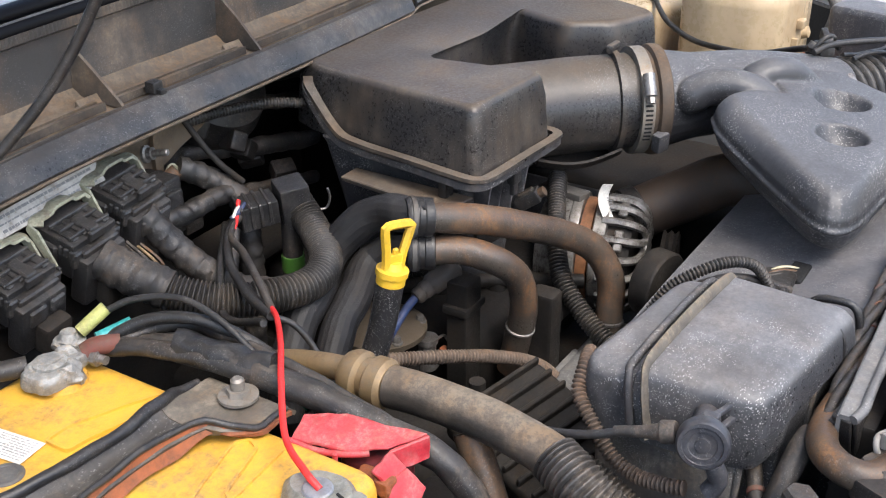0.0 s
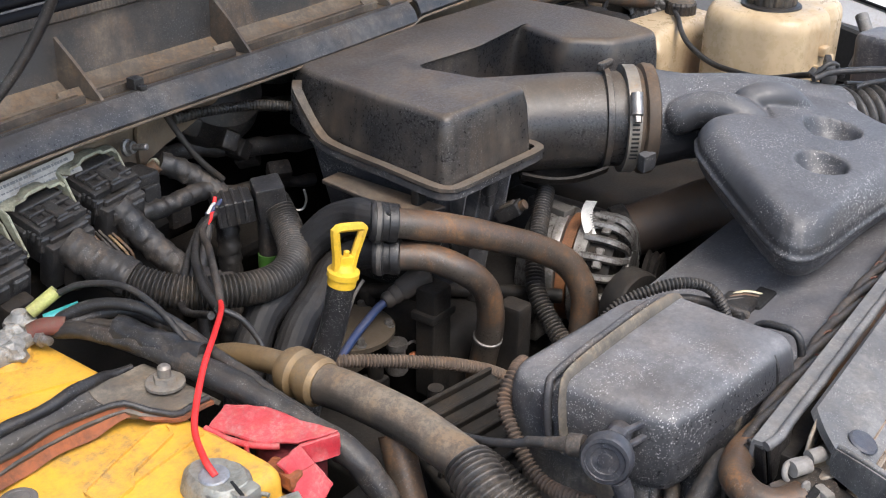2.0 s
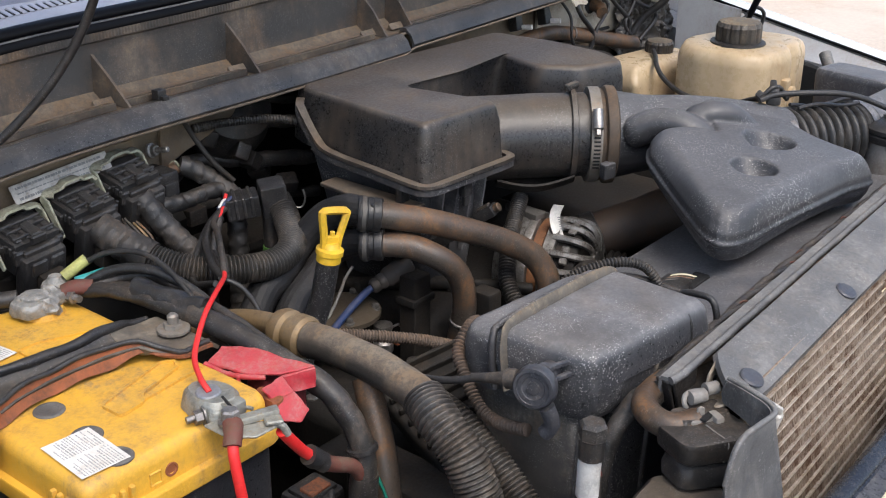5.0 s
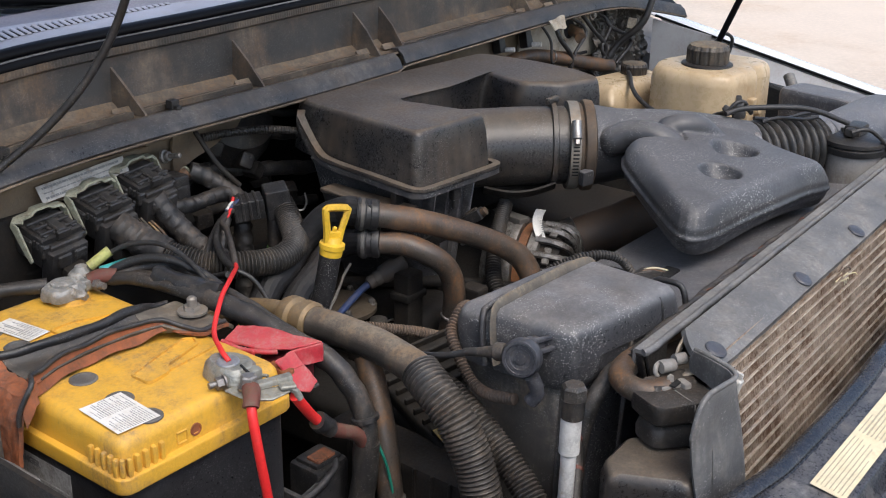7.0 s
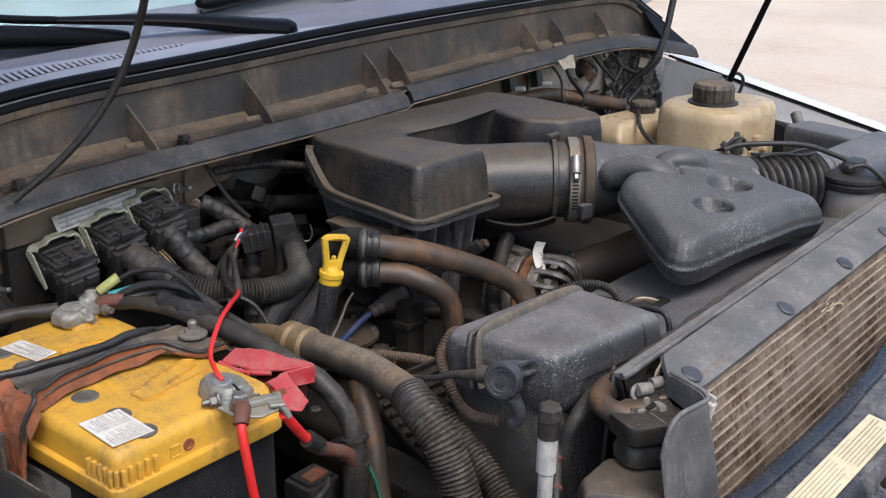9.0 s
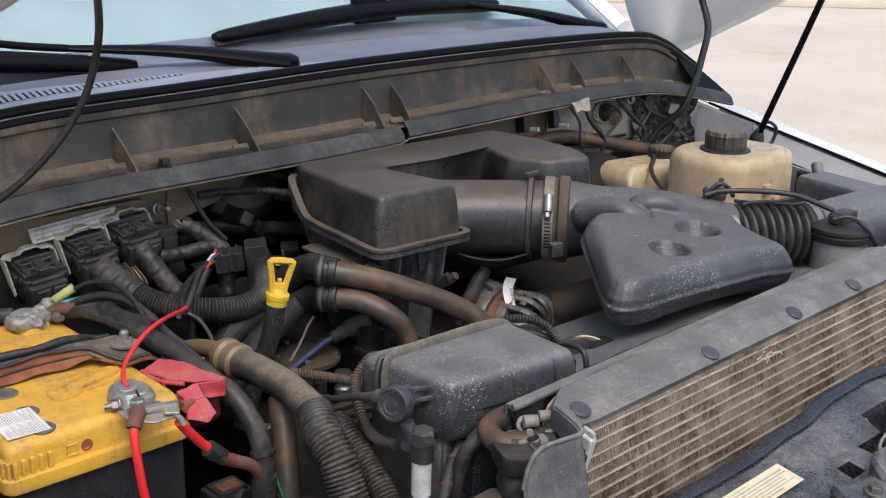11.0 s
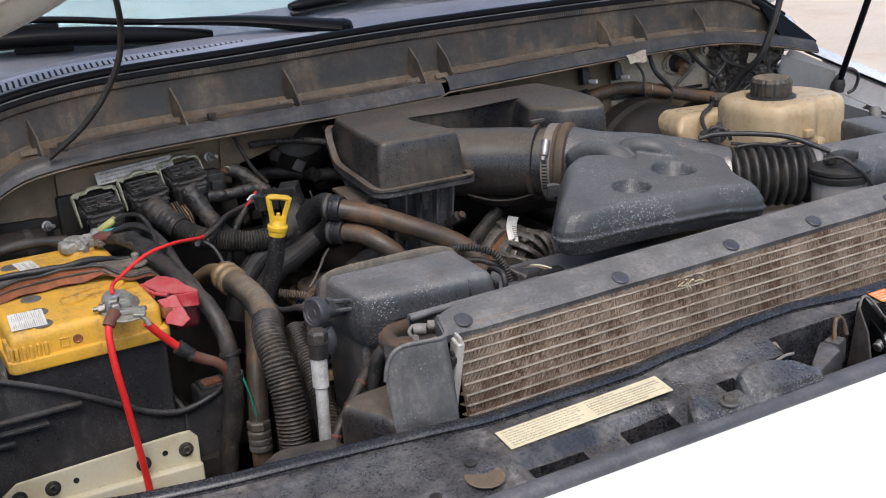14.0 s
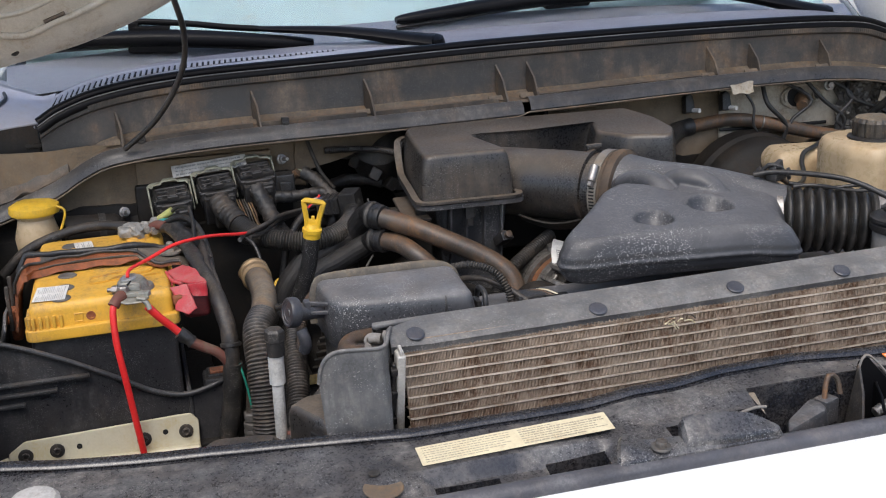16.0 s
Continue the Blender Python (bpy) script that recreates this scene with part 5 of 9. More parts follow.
part("square_recess", join(*[box(0.3655 + a, 0.3655 + b, 0.3462, 0.3482, 1.098 + c, 1.098 + d, 0.0006, 1) for a, b, c, d in ((0, 0.0115, 0, 0.0014), (0, 0.0115, 0.010, 0.0114), (0, 0.0014, 0, 0.0114), (0.010, 0.0115, 0, 0.0114))]), YELLOW, lid)
for x, y in ((0.448, 0.368), (0.452, 0.608)):
    part("post_base", lathe([(0.020, 0), (0.018, 0.006), (0.011, 0.008), (0.010, 0.010)], (x, y, LID - 0.001), (0, 0, 1), 24), YELLOW if y > 0.5 else LEAD, lid)
flat_label("battery_label", (0.339, 0.384, LID + 0.0016), 0.057, 0.040, pose(0, 0, 0, 0, 0, 86), PAPER, "white printed paper label with small text", 15, INK_GREY, lid, seed=11, thick=0.0005, cols=2)
flat_label("battery_label", (0.377, 0.583, LID + 0.0016), 0.055, 0.025, pose(0, 0, 0, 0, 0, 97), PAPER, "white printed paper label with small text", 9, INK_GREY, lid, seed=12, thick=0.0005)
SIDE = Matrix.Translation((0.3094, 0.459, 1.034)) @ pose(0, 0, 0, 90, 0, -90)
part("warning_label", box(-0.0405, 0.0405, -0.034, 0.034, 0, 0.0005, 0.0003, 1, SIDE), mat("greyed_side_label", (0.34, 0.335, 0.325), 0.5, dust=(0.16, 0.155, 0.15), amount=0.5, up=0.0, blotch=40, bump=0.05), bat, "grey and white side warning label")
lettering("DANGER", 0.0085, INK, bat, SIDE @ pose(-0.0375, 0.0245, 0.0006), 0.0004)
bars(0.0, -0.008, 0.0006, 0.046, 10, 0.074, 0.0003, INK_GREY, bat, SIDE, 13)


def clamp_terminal(c, yaw, label, LEAD=LEAD, size=1.0):
    """A lead clamp round a battery post with its bolt and cable lug."""
    t = thing("battery_clamp", c, label, "battery clamp", "battery clamps")
    m = Matrix.Translation(c) @ pose(0, 0, 0, 0, 0, yaw) @ Matrix.Scale(size, 4)

    def lump(bm, amp=0.0016 * size ** 4):
        bmesh.ops.subdivide_edges(bm, edges=[e for e in bm.edges if e.calc_length() > 0.004], cuts=2, use_grid_fill=True)
        for v in bm.verts:
            v.co += Vector([noise.noise(v.co * 170 + Vector((k * 4.0, 0, 0))) for k in range(3)]) * amp
        return finish(bm, 40)
    part("collar", lump(prism(rounded([(-0.021, -0.013), (0.0, -0.019), (0.018, -0.012), (0.020, 0.010), (0.0, 0.019), (-0.021, 0.013)], 0.006), 0, 0.014, 0.003, 2, 0.94, m)), LEAD, t)
    part("post_top", lump(lathe([(0.0125, 0.012), (0.0125, 0.0165), (0.009, 0.018), (0.004, 0.0175)], m.translation, (0, 0, 1), 24), 0.0008), LEAD, t)
    part("ear", lump(box(0.014, 0.040, -0.013, -0.003, 0.001, 0.013, 0.0025, 2, m)), LEAD, t)
    part("ear", lump(box(0.014, 0.036, 0.004, 0.013, 0.002, 0.012, 0.0025, 2, m)), LEAD, t)
    a = m @ Vector((0.029, -0.026, 0.007))
    d = (m.to_3x3() @ Vector((0, 1, 0)))
    cb = part("clamp_bolt", lathe([(0.0036, 0), (0.0036, 0.05)], a, d, 10), STEEL, t)
    for h in (0.007, 0.036):
        part("nut", lathe([(0.0068, h), (0.0068, h + 0.005)], a, d, 6, 20), STEEL, cb)
    return t


pos = thing("battery_clamp", (0.440, 0.36, LID), "corroded grey lead clamp with stamped bridge plate on battery post", "battery clamp", "battery clamps")
GREEN_LEAD = mat("greenish_corroded_lead", (0.27, 0.27, 0.245), 0.42, metal=0.55, dust=(0.40, 0.39, 0.33), amount=0.55, up=0.15, blotch=80, bump=0.7)
lid_shape([(rounded([(0.424, 0.338), (0.448, 0.333), (0.462, 0.352), (0.458, 0.378), (0.441, 0.392), (0.425, 0.384), (0.419, 0.360)], 0.007, 3), LID + 0.001), (rounded([(0.425, 0.340), (0.447, 0.335), (0.460, 0.353), (0.456, 0.376), (0.440, 0.389), (0.427, 0.382), (0.421, 0.360)], 0.007, 3), LID + 0.012), (rounded([(0.428, 0.344), (0.445, 0.339), (0.456, 0.354), (0.453, 0.372), (0.440, 0.384), (0.430, 0.378), (0.425, 0.360)], 0.006, 3), LID + 0.0165)], GREEN_LEAD, pos, "collar", 0.0)
part("ear", corroded(box(0.432, 0.450, 0.331, 0.344, LID + 0.004, LID + 0.0155, 0.002, 2), 0.0012), GREEN_LEAD, pos)
part("disc", lathe([(0.0100, 0), (0.0100, 0.0015), (0.0090, 0.0024), (0.007, 0.0026), (0.002, 0.0026)], (0.4365, 0.3605, LID + 0.0162), (-0.06, -0.05, 1), 28), mat("blue_grey_lead_post", (0.24, 0.25, 0.28), 0.45, metal=0.5, dust=(0.30, 0.30, 0.29), amount=0.4, up=0.1, blotch=70), pos, "blue-grey post end")
part("split_gap", box(-0.0010, 0.0010, -0.013, 0.004, 0.0, 0.0022, 0.0004, 1, pose(0.438, 0.344, LID + 0.0155, 0, 0, -18)), HOLE, pos)
part("bridge_plate", join(plate([(0.417, 0.318, LID + 0.0035), (0.431, 0.3015, LID + 0.0035), (0.4500, 0.2990, LID + 0.0045), (0.4540, 0.3080, LID + 0.006), (0.4440, 0.3140, LID + 0.006), (0.4270, 0.3240, LID + 0.005)], 0.0025), plate([(0.417, 0.318, LID + 0.0035), (0.4270, 0.3240, LID + 0.005), (0.4260, 0.3400, LID + 0.0055), (0.4160, 0.3440, LID + 0.004)], 0.0025)), GREEN_LEAD, pos)
part("raised_bar", join(box(-0.0155, 0.0155, -0.0045, 0.0045, 0, 0.006, 0.0015, 2, Matrix.Translation((0.4470, 0.3150, LID + 0.0065)) @ pose(0, 0, 0, 0, -5, -28)), box(-0.007, 0.007, -0.0055, 0.0055, 0, 0.0035, 0.001, 1, Matrix.Translation((0.4510, 0.3040, LID + 0.0055)) @ pose(0, 0, 0, 0, 4, -28))), GREEN_LEAD, pos)
part("crimp_leg", tube([(0.4500, 0.3030, LID + 0.006), (0.4555, 0.2990, LID + 0.002), (0.4585, 0.2965, LID - 0.006)], 0.0032, 8, 0.003), GREEN_LEAD, pos)
part("lug_bolt", join(lathe([(0.0098, 0.006), (0.0098, 0.0085)], (0.4290, 0.3270, LID), (0, 0, 1), 22), lathe([(0.0080, 0.0085), (0.0072, 0.017), (0.0055, 0.0185)], (0.4290, 0.3270, LID), (0, 0, 1), 6, 20)), STEEL, pos)
part("cross_bolt", join(tube([(0.4095, 0.3555, LID + 0.006), (0.434, 0.3480, LID + 0.007)], 0.0030, 10, 0.003), lathe([(0.0058, 0), (0.0058, 0.006)], (0.4155, 0.3535, LID + 0.0062), (1, -0.3, 0), 6, 20), lathe([(0.0075, 0.0065), (0.0075, 0.008)], (0.4155, 0.3535, LID + 0.0062), (1, -0.3, 0), 18, 20)), STEEL, pos)
part("inner_ring", finish(sweep([Vector((0.4420 + 0.010 * math.cos(a), 0.3280 + 0.009 * math.sin(a), LID + 0.0075)) for a in span(0, 5.4, 20)], 0.0016, 8), 60), GREEN_LEAD, pos)
neg = clamp_terminal((0.446, 0.610, LID + 0.004), 6, "whitened lead clamp on the rear battery post", PALE_LEAD, 1.0)
part("extra_ring", lathe([(0.0125, 0), (0.0125, 0.005), (0.008, 0.008), (0.006, 0.012)], (0.480, 0.628, LID + 0.010), (0, 0, 1), 14), PALE_LEAD, neg)
for p, r in (((0.452, 0.598, LID + 0.012), 0.011), ((0.464, 0.612, LID + 0.013), 0.009), ((0.438, 0.618, LID + 0.011), 0.008)):
    part("crust", corroded(lathe([(r, -0.006), (r * 1.1, 0), (r * 0.8, r * 0.5), (r * 0.3, r * 0.75)], p, (0.2, -0.2, 1), 14), 0.004), PALE_LEAD, neg, "white corrosion crust")
part("cable_lug", corroded(box(-0.018, 0.018, -0.006, 0.006, 0, 0.008, 0.002, 2, Matrix.Translation((0.472, 0.622, LID + 0.006)) @ pose(0, 0, 0, 0, 0, 25))), PALE_LEAD, neg)

# hold-down strap, bent over the lid
strap = thing("hold_down_strap", (0.40, 0.472, LID), "rusty painted steel hold-down strap bent across the battery lid", "strap")


def strap_at(u, v):
    pts = [(0.282, 1.05, 0.490), (0.290, 1.112, 0.490), (0.302, 1.1325, 0.489), (0.34, 1.1345, 0.490), (0.39, 1.1355, 0.489), (0.44, 1.1365, 0.485), (0.475, 1.1365, 0.479), (0.505, 1.136, 0.476), (0.516, 1.126, 0.476)]
    i = min(int(u), 7)
    f = u - i
    x, z, y = (pts[i][k] * (1 - f) + pts[i + 1][k] * f for k in range(3))
    w = lerp_table([(0.27, 0.034), (0.300, 0.041), (0.318, 0.034), (0.340, 0.025), (0.37, 0.019), (0.42, 0.018), (0.45, 0.024), (0.475, 0.037), (0.52, 0.035)], x)
    edge = 0.009 * abs(v) ** 5 * (1 - max(0, min(1, (x - 0.45) / 0.03)))
    return Vector((x, y + v * w * (0.72 if v < 0 and 0.31 < x < 0.455 else 1), z + edge - 0.003))


STRAP = mat("grimy_black_painted_steel", (0.030, 0.028, 0.027), 0.5, dust=(0.15, 0.135, 0.115), amount=0.55, up=0.14, speck=0.3, blotch=20, bump=0.5)
part("band", sheet(span(2.5, 5.3, 20), span(-1, 1, 12), strap_at, 0.0035), STRAP, strap)
part("stud_plate", sheet(span(5.32, 8, 20), span(-1, 1, 12), strap_at, 0.0035), mat("tan_dusted_steel_plate", (0.085, 0.075, 0.063), 0.55, dust=(0.24, 0.205, 0.16), amount=0.6, up=0.25, blotch=16, bump=0.4), strap, "tan-dusted wide end plate")
part("rusted_end", corroded(sheet(span(0, 2.48, 14), span(-1, 1, 12), strap_at, 0.0035), 0.0016), RUST, strap, "flaking rust-orange bent end")
for y in (0.4655, 0.5145):
    part("hook_flange", corroded(box(0.2745, 0.2800, y - 0.0025, y + 0.0025, 1.055, 1.118, 0.002), 0.0012), STRAP, strap)



def strap_lip(u, v):
    """The turned front edge: rises a little above the band and hangs below it."""
    x = strap_at(u, 0).x
    k = max(0, min(1, (0.475 - x) / 0.05))
    return strap_at(u, -1.0) + Vector((0, -0.001 - 0.004 * v * v, (0.005 - 0.017 * v) * k - 0.002 * (1 - k) + 0.0012 * math.sin(x * 130)))


part("front_lip", sheet(span(1.2, 7, 56), span(0, 1, 6), strap_lip, 0.003), RUST, strap, "orange rusted turned front edge")
part("lip_edge", worn([strap_lip(u, 0.0) + Vector((0, 0, 0.0016)) for u in span(0.8, 7, 30)], 0.0024, 0.0006, 8, 60, 4), RUBBER, strap)
part("dark_edge", worn([strap_at(u, 1.0) + Vector((0, 0.001, 0.002 * (1 - u / 6.4))) for u in span(0, 6.7, 40)], lambda s: 0.0046 * max(0.25, min(1, (0.315 - s) / 0.05)), 0.0012, 10, 50, 6), RUBBER, strap, "black rolled rear edge")
part("hook_end", join(box(0.272, 0.286, 0.492, 0.524, 1.03, 1.075, 0.004), lathe([(0.009, -0.01), (0.009, 0.006)], (0.27, 0.508, 1.06), (-1, 0, 0), 16)), RUST, strap)
sd = part("stud", join(lathe([(0.0095, 0.002), (0.0085, 0.007)], (0.494, 0.474, 1.136), (0, 0, 1), 6, 20), lathe([(0.0050, 0.006), (0.0050, 0.014), (0.003, 0.016)], (0.494, 0.474, 1.136), (0, 0, 1), 14)), BAND, strap)
part("washer", lathe([(0.0145, 0), (0.0145, 0.0022), (0.012, 0.003)], (0.494, 0.474, 1.136), (0, 0, 1), 24), BAND, sd)

# red flap cover of the positive clamp
cover = thing("terminal_cover", (0.51, 0.36, 1.11), "faded red plastic terminal cover hanging open beside the battery", "terminal cover")


part("top_flap", corroded(plate([(0.485, 0.422, 1.126), (0.494, 0.381, 1.126), (0.509, 0.358, 1.1285), (0.532, 0.340, 1.132), (0.522, 0.400, 1.133), (0.507, 0.426, 1.132)], 0.003), 0.0014), RED, cover)
part("edge_roll", tube([(0.485, 0.424, 1.124), (0.489, 0.402, 1.121), (0.494, 0.381, 1.123), (0.502, 0.368, 1.124)], 0.0024, 8), RED, cover)
part("side_wall", corroded(plate([(0.509, 0.358, 1.127), (0.532, 0.340, 1.131), (0.533, 0.341, 1.112), (0.514, 0.350, 1.112)], 0.003), 0.0014), RED, cover)
part("hinge_fold", corroded(plate([(0.486, 0.357, 1.124), (0.508, 0.357, 1.127), (0.512, 0.346, 1.114), (0.492, 0.350, 1.112)], 0.003), 0.0014), RED, cover)
part("hanging_tab", corroded(plate([(0.492, 0.350, 1.113), (0.512, 0.346, 1.115), (0.517, 0.334, 1.100), (0.506, 0.333, 1.092), (0.490, 0.346, 1.097)], 0.003), 0.0014), RED, cover)
part("back_wall", corroded(plate([(0.507, 0.426, 1.132), (0.522, 0.400, 1.133), (0.524, 0.402, 1.110), (0.510, 0.428, 1.112)], 0.003), 0.0014), RED, cover)
for y in (0.398, 0.388):
    part("clip_tab", box(0.4885, 0.4915, y - 0.002, y + 0.002, 1.116, 1.124, 0.001, 1), RED, cover)
part("rusty_lug", corroded(box(0.488, 0.502, 0.345, 0.372, 1.104, 1.116, 0.002), 0.002), RUST, cover)
part("inner_boot", box(0.500, 0.535, 0.350, 0.395, 1.080, 1.116, 0.008, 3), mat("dark_red_boot", (0.09, 0.012, 0.014), 0.5), cover)

tray = thing("battery_tray", (0.40, 0.45, 0.9), "black plastic battery tray with a curled front rim, dusty", "battery tray")
part("front_wall", sheet(span(0.20, 0.545, 40), span(0, 1, 8), lambda u, v: Vector((u, 0.334 - 0.006 * v, lerp_table([(0.2, 1.10), (0.276, 1.086), (0.345, 1.056), (0.413, 1.018), (0.452, 0.995), (0.492, 0.985), (0.54, 0.995)], u) - v * 0.22)), 0.004), CASE, tray)
part("rim", finish(sweep(even(spline([(0.20, 0.330, 1.105), (0.276, 0.330, 1.087), (0.345, 0.330, 1.057), (0.413, 0.330, 1.019), (0.452, 0.330, 0.996), (0.492, 0.330, 0.986), (0.538, 0.334, 0.996), (0.55, 0.35, 1.0)], 8), 0.008), 0.0038, 8), 60), CASE, tray)
for i in range(4):
    part("wall_rib", box(0.21, 0.375 - 0.04 * i, 0.324, 0.333, 1.030 - i * 0.014, 1.034 - i * 0.014, 0.001), CASE, tray)
part("side_wall", box(0.492, 0.498, 0.33, 0.64, 0.88, 0.985, 0.002), CASE, tray)
part("floor", box(0.25, 0.54, 0.32, 0.66, 0.87, 0.918, 0.004), SHADOW, tray)
part("relay_cup", join(box(0.515, 0.56, 0.335, 0.375, 0.95, 1.0, 0.005), box(0.520, 0.555, 0.34, 0.37, 0.995, 1.004, 0.003)), RUBBER, tray)
part("rusty_tab", box(0.524, 0.548, 0.342, 0.358, 1.003, 1.007, 0.001, 1), RUST, tray)

bracket = thing("battery_bracket", (0.38, 0.31, 0.92), "yellowed beige bracket plate with four bolts below the battery", "bracket")
BP = Matrix.Translation((0.266, 0.320, 0.920)) @ pose(0, 0, 0, 84, 1.5, 0)
part("plate", prism([(0, -0.02), (0.235, -0.02), (0.235, 0.038), (0.226, 0.048), (0.21, 0.048), (0.02, 0.038), (0, 0.024)], 0, 0.006, 0.002, 2, m=BP), BEIGE, bracket)
part("ledge", join(box(0.0, 0.235, -0.024, 0.008, 0.005, 0.018, 0.004, 3, BP), prism([(-0.020, -0.024), (0.0, -0.024), (0.0, 0.020), (-0.014, 0.016)], 0.0, 0.006, 0.002, 1, m=BP)), BEIGE, bracket)
for x, y in ((0.020, 0.020), (0.058, 0.022), (0.165, 0.022), (0.218, 0.026)):
    bo = part("bolt", lathe([(0.0050, 0.006), (0.0050, 0.012), (0.0036, 0.0125), (0.003, 0.010)], BP @ Vector((x, y, 0)), BP.to_3x3() @ Vector((0, 0, 1)), 8, 20), CABLE, bracket)
    part("washer", lathe([(0.0092, 0.005), (0.0092, 0.0072), (0.0075, 0.0080)], BP @ Vector((x, y, 0)), BP.to_3x3() @ Vector((0, 0, 1)), 24), CABLE, bo)
for x, y in ((0.085, 0.024), (0.192, 0.028), (0.11, 0.004)):
    part("hole", lathe([(0.0035, 0.0055), (0.0035, 0.0066)], BP @ Vector((x, y, 0)), BP.to_3x3() @ Vector((0, 0, 1)), 14), HOLE, bracket)

wash = thing("washer_tank_neck", (0.30, 0.70, 1.08), "beige washer filler neck with a yellow cap and tether", "filler neck")
part("neck", lathe([(0.030, 0), (0.034, 0.05), (0.026, 0.08), (0.032, 0.088)], (0.305, 0.715, 1.065), (0, 0, 1), 24), TANK, wash)
part("cap", lathe([(0.036, 0), (0.038, 0.004), (0.037, 0.012), (0.028, 0.017), (0.008, 0.018)], (0.305, 0.715, 1.153), (0, 0, 1), 28), DIP_YELLOW, wash, "yellow cap")
part("tether", tube([(0.335, 0.70, 1.165), (0.350, 0.695, 1.155), (0.338, 0.69, 1.12), (0.332, 0.695, 1.09)], 0.002, 6), DIP_YELLOW, wash)

# ---- air filter box ----
ab = thing("air_filter_box", (1.05, 0.6, 1.0), "dusty black air filter box with a deep U-shaped lid", "air filter box")


def outline(g):
    """The U in plan, grown by g; the notch faces the front."""
    return rounded([(0.863 - g, 0.497 - g), (0.997 + g, 0.490 - g), (0.976 + g, 0.618), (1.07, 0.617 + g), (1.178 - g, 0.630 + g), (1.155 - g, 0.552), (1.186 - g, 0.503 - g), (1.252, 0.476 - g), (1.282 + g, 0.53), (1.292 + g, 0.61), (1.282 + g, 0.715 + g), (0.90 - g, 0.735 + g), (0.884 - g, 0.70), (0.871 - g, 0.585)], 0.013, 4)

lid_shape([(outline(0.004), 1.160), (outline(0.001), 1.206), (outline(-0.002), 1.2215), (outline(-0.0045), 1.2265), (outline(-0.009), 1.229)], AIRBOX, ab, "lid", 0.0)
F1 = [(0.886, 0.710, 1.214), (0.872, 0.696, 1.208), (0.866, 0.662, 1.174), (0.864, 0.635, 1.166), (0.858, 0.565, 1.164), (0.853, 0.505, 1.162), (0.858, 0.489, 1.161), (0.874, 0.484, 1.161), (0.93, 0.481, 1.161), (0.990, 0.478, 1.161), (1.004, 0.482, 1.161), (1.008, 0.497, 1.161), (1.005, 0.535, 1.162)]
part("flange", ribbon(spline(F1, 6), 0.010, 0.0038), AIRBOX, ab, "dust-edged lid flange")
part("lower_flange", ribbon([(p[0] + 0.002, p[1] + 0.003, p[2] - 0.0075) for p in spline(F1, 6)], 0.0105, 0.007), PLASTIC, ab)
lid_shape([(rounded([(0.905, 0.535), (0.985, 0.530), (0.985, 0.66), (0.905, 0.66)], 0.01), 0.99), (rounded([(0.885, 0.522), (0.998, 0.514), (1.0, 0.68), (0.880, 0.69)], 0.01), 1.150), (rounded([(0.880, 0.514), (1.004, 0.506), (1.004, 0.69), (0.874, 0.69)], 0.01), 1.158)], BOX, ab, "lower_box", 0.0)
lid_shape([([(1.0, 0.60), (1.28, 0.58), (1.28, 0.70), (1.0, 0.70)], 1.04), ([(1.0, 0.60), (1.285, 0.56), (1.285, 0.70), (1.0, 0.70)], 1.159)], SHADOW, ab, "rear_box", 0.006)
for x in (0.905, 0.930, 0.958, 0.985):
    bm = prism([(0.0, 0.0), (0.022, 0.0), (0.006, -0.105), (0.0, -0.105)], -0.0014, 0.0014, 0.0005, 1, m=Matrix.Translation((x, 0.522, 1.150)) @ pose(0, 0, 0, 90, 0, -90))
    part("gusset", bm, BOX, ab)
part("side_shelf", prism([(0.835, 0.515), (0.875, 0.505), (0.875, 0.645), (0.848, 0.645)], 1.128, 1.133, 0.001, 1), AIRBOX, ab)
part("shelf_web", prism([(0.84, 0.52), (0.875, 0.51), (0.88, 0.55), (0.85, 0.60)], 1.07, 1.128, 0.002, 1), SHADOW, ab)
for p in ((0.93, 0.50, 1.150), (0.865, 0.54, 1.150)):
    part("lid_clip", join(box(p[0] - 0.008, p[0] + 0.008, p[1] - 0.014, p[1] - 0.004, p[2] - 0.02, p[2] + 0.004, 0.003), box(p[0] - 0.005, p[0] + 0.005, p[1] - 0.012, p[1] - 0.006, p[2] - 0.032, p[2] - 0.018, 0.002)), RUBBER, ab)
part("lid_chip", box(0.895, 0.915, 0.668, 0.676, 1.218, 1.2225, 0.001, 1, pose(0, 0, 0, 0, 0, 0)), RUBBER, ab)

# ---- intake duct, clamps, plenum, bellows, inlet ----
duct = thing("intake_duct", (1.08, 0.48, 1.1), "dusty black plastic intake duct out of the air box", "intake duct")
DUCT = [(0.985, 0.590, 1.160), (1.03, 0.552, 1.161), (1.08, 0.510, 1.161), (1.131, 0.462, 1.161)]
part("pipe", worn(DUCT, 0.0525, 0.0006, 28, 20), AIRBOX, duct)
# Underside of the duct, its shade put into the colour.
part("under_skirt", sheet(span(0, 1, 12), span(-1, 1, 8), lambda u, v: Vector((1.030 + 0.075 * u + 0.018 * v, 0.520 - 0.062 * u + 0.014 * v, 1.110 - 0.010 * math.sin(u * 3.1) + 0.014 * v * v)), 0.003), SHADOW, duct)
AX = Vector((0.64, -0.77, 0.0)).normalized()


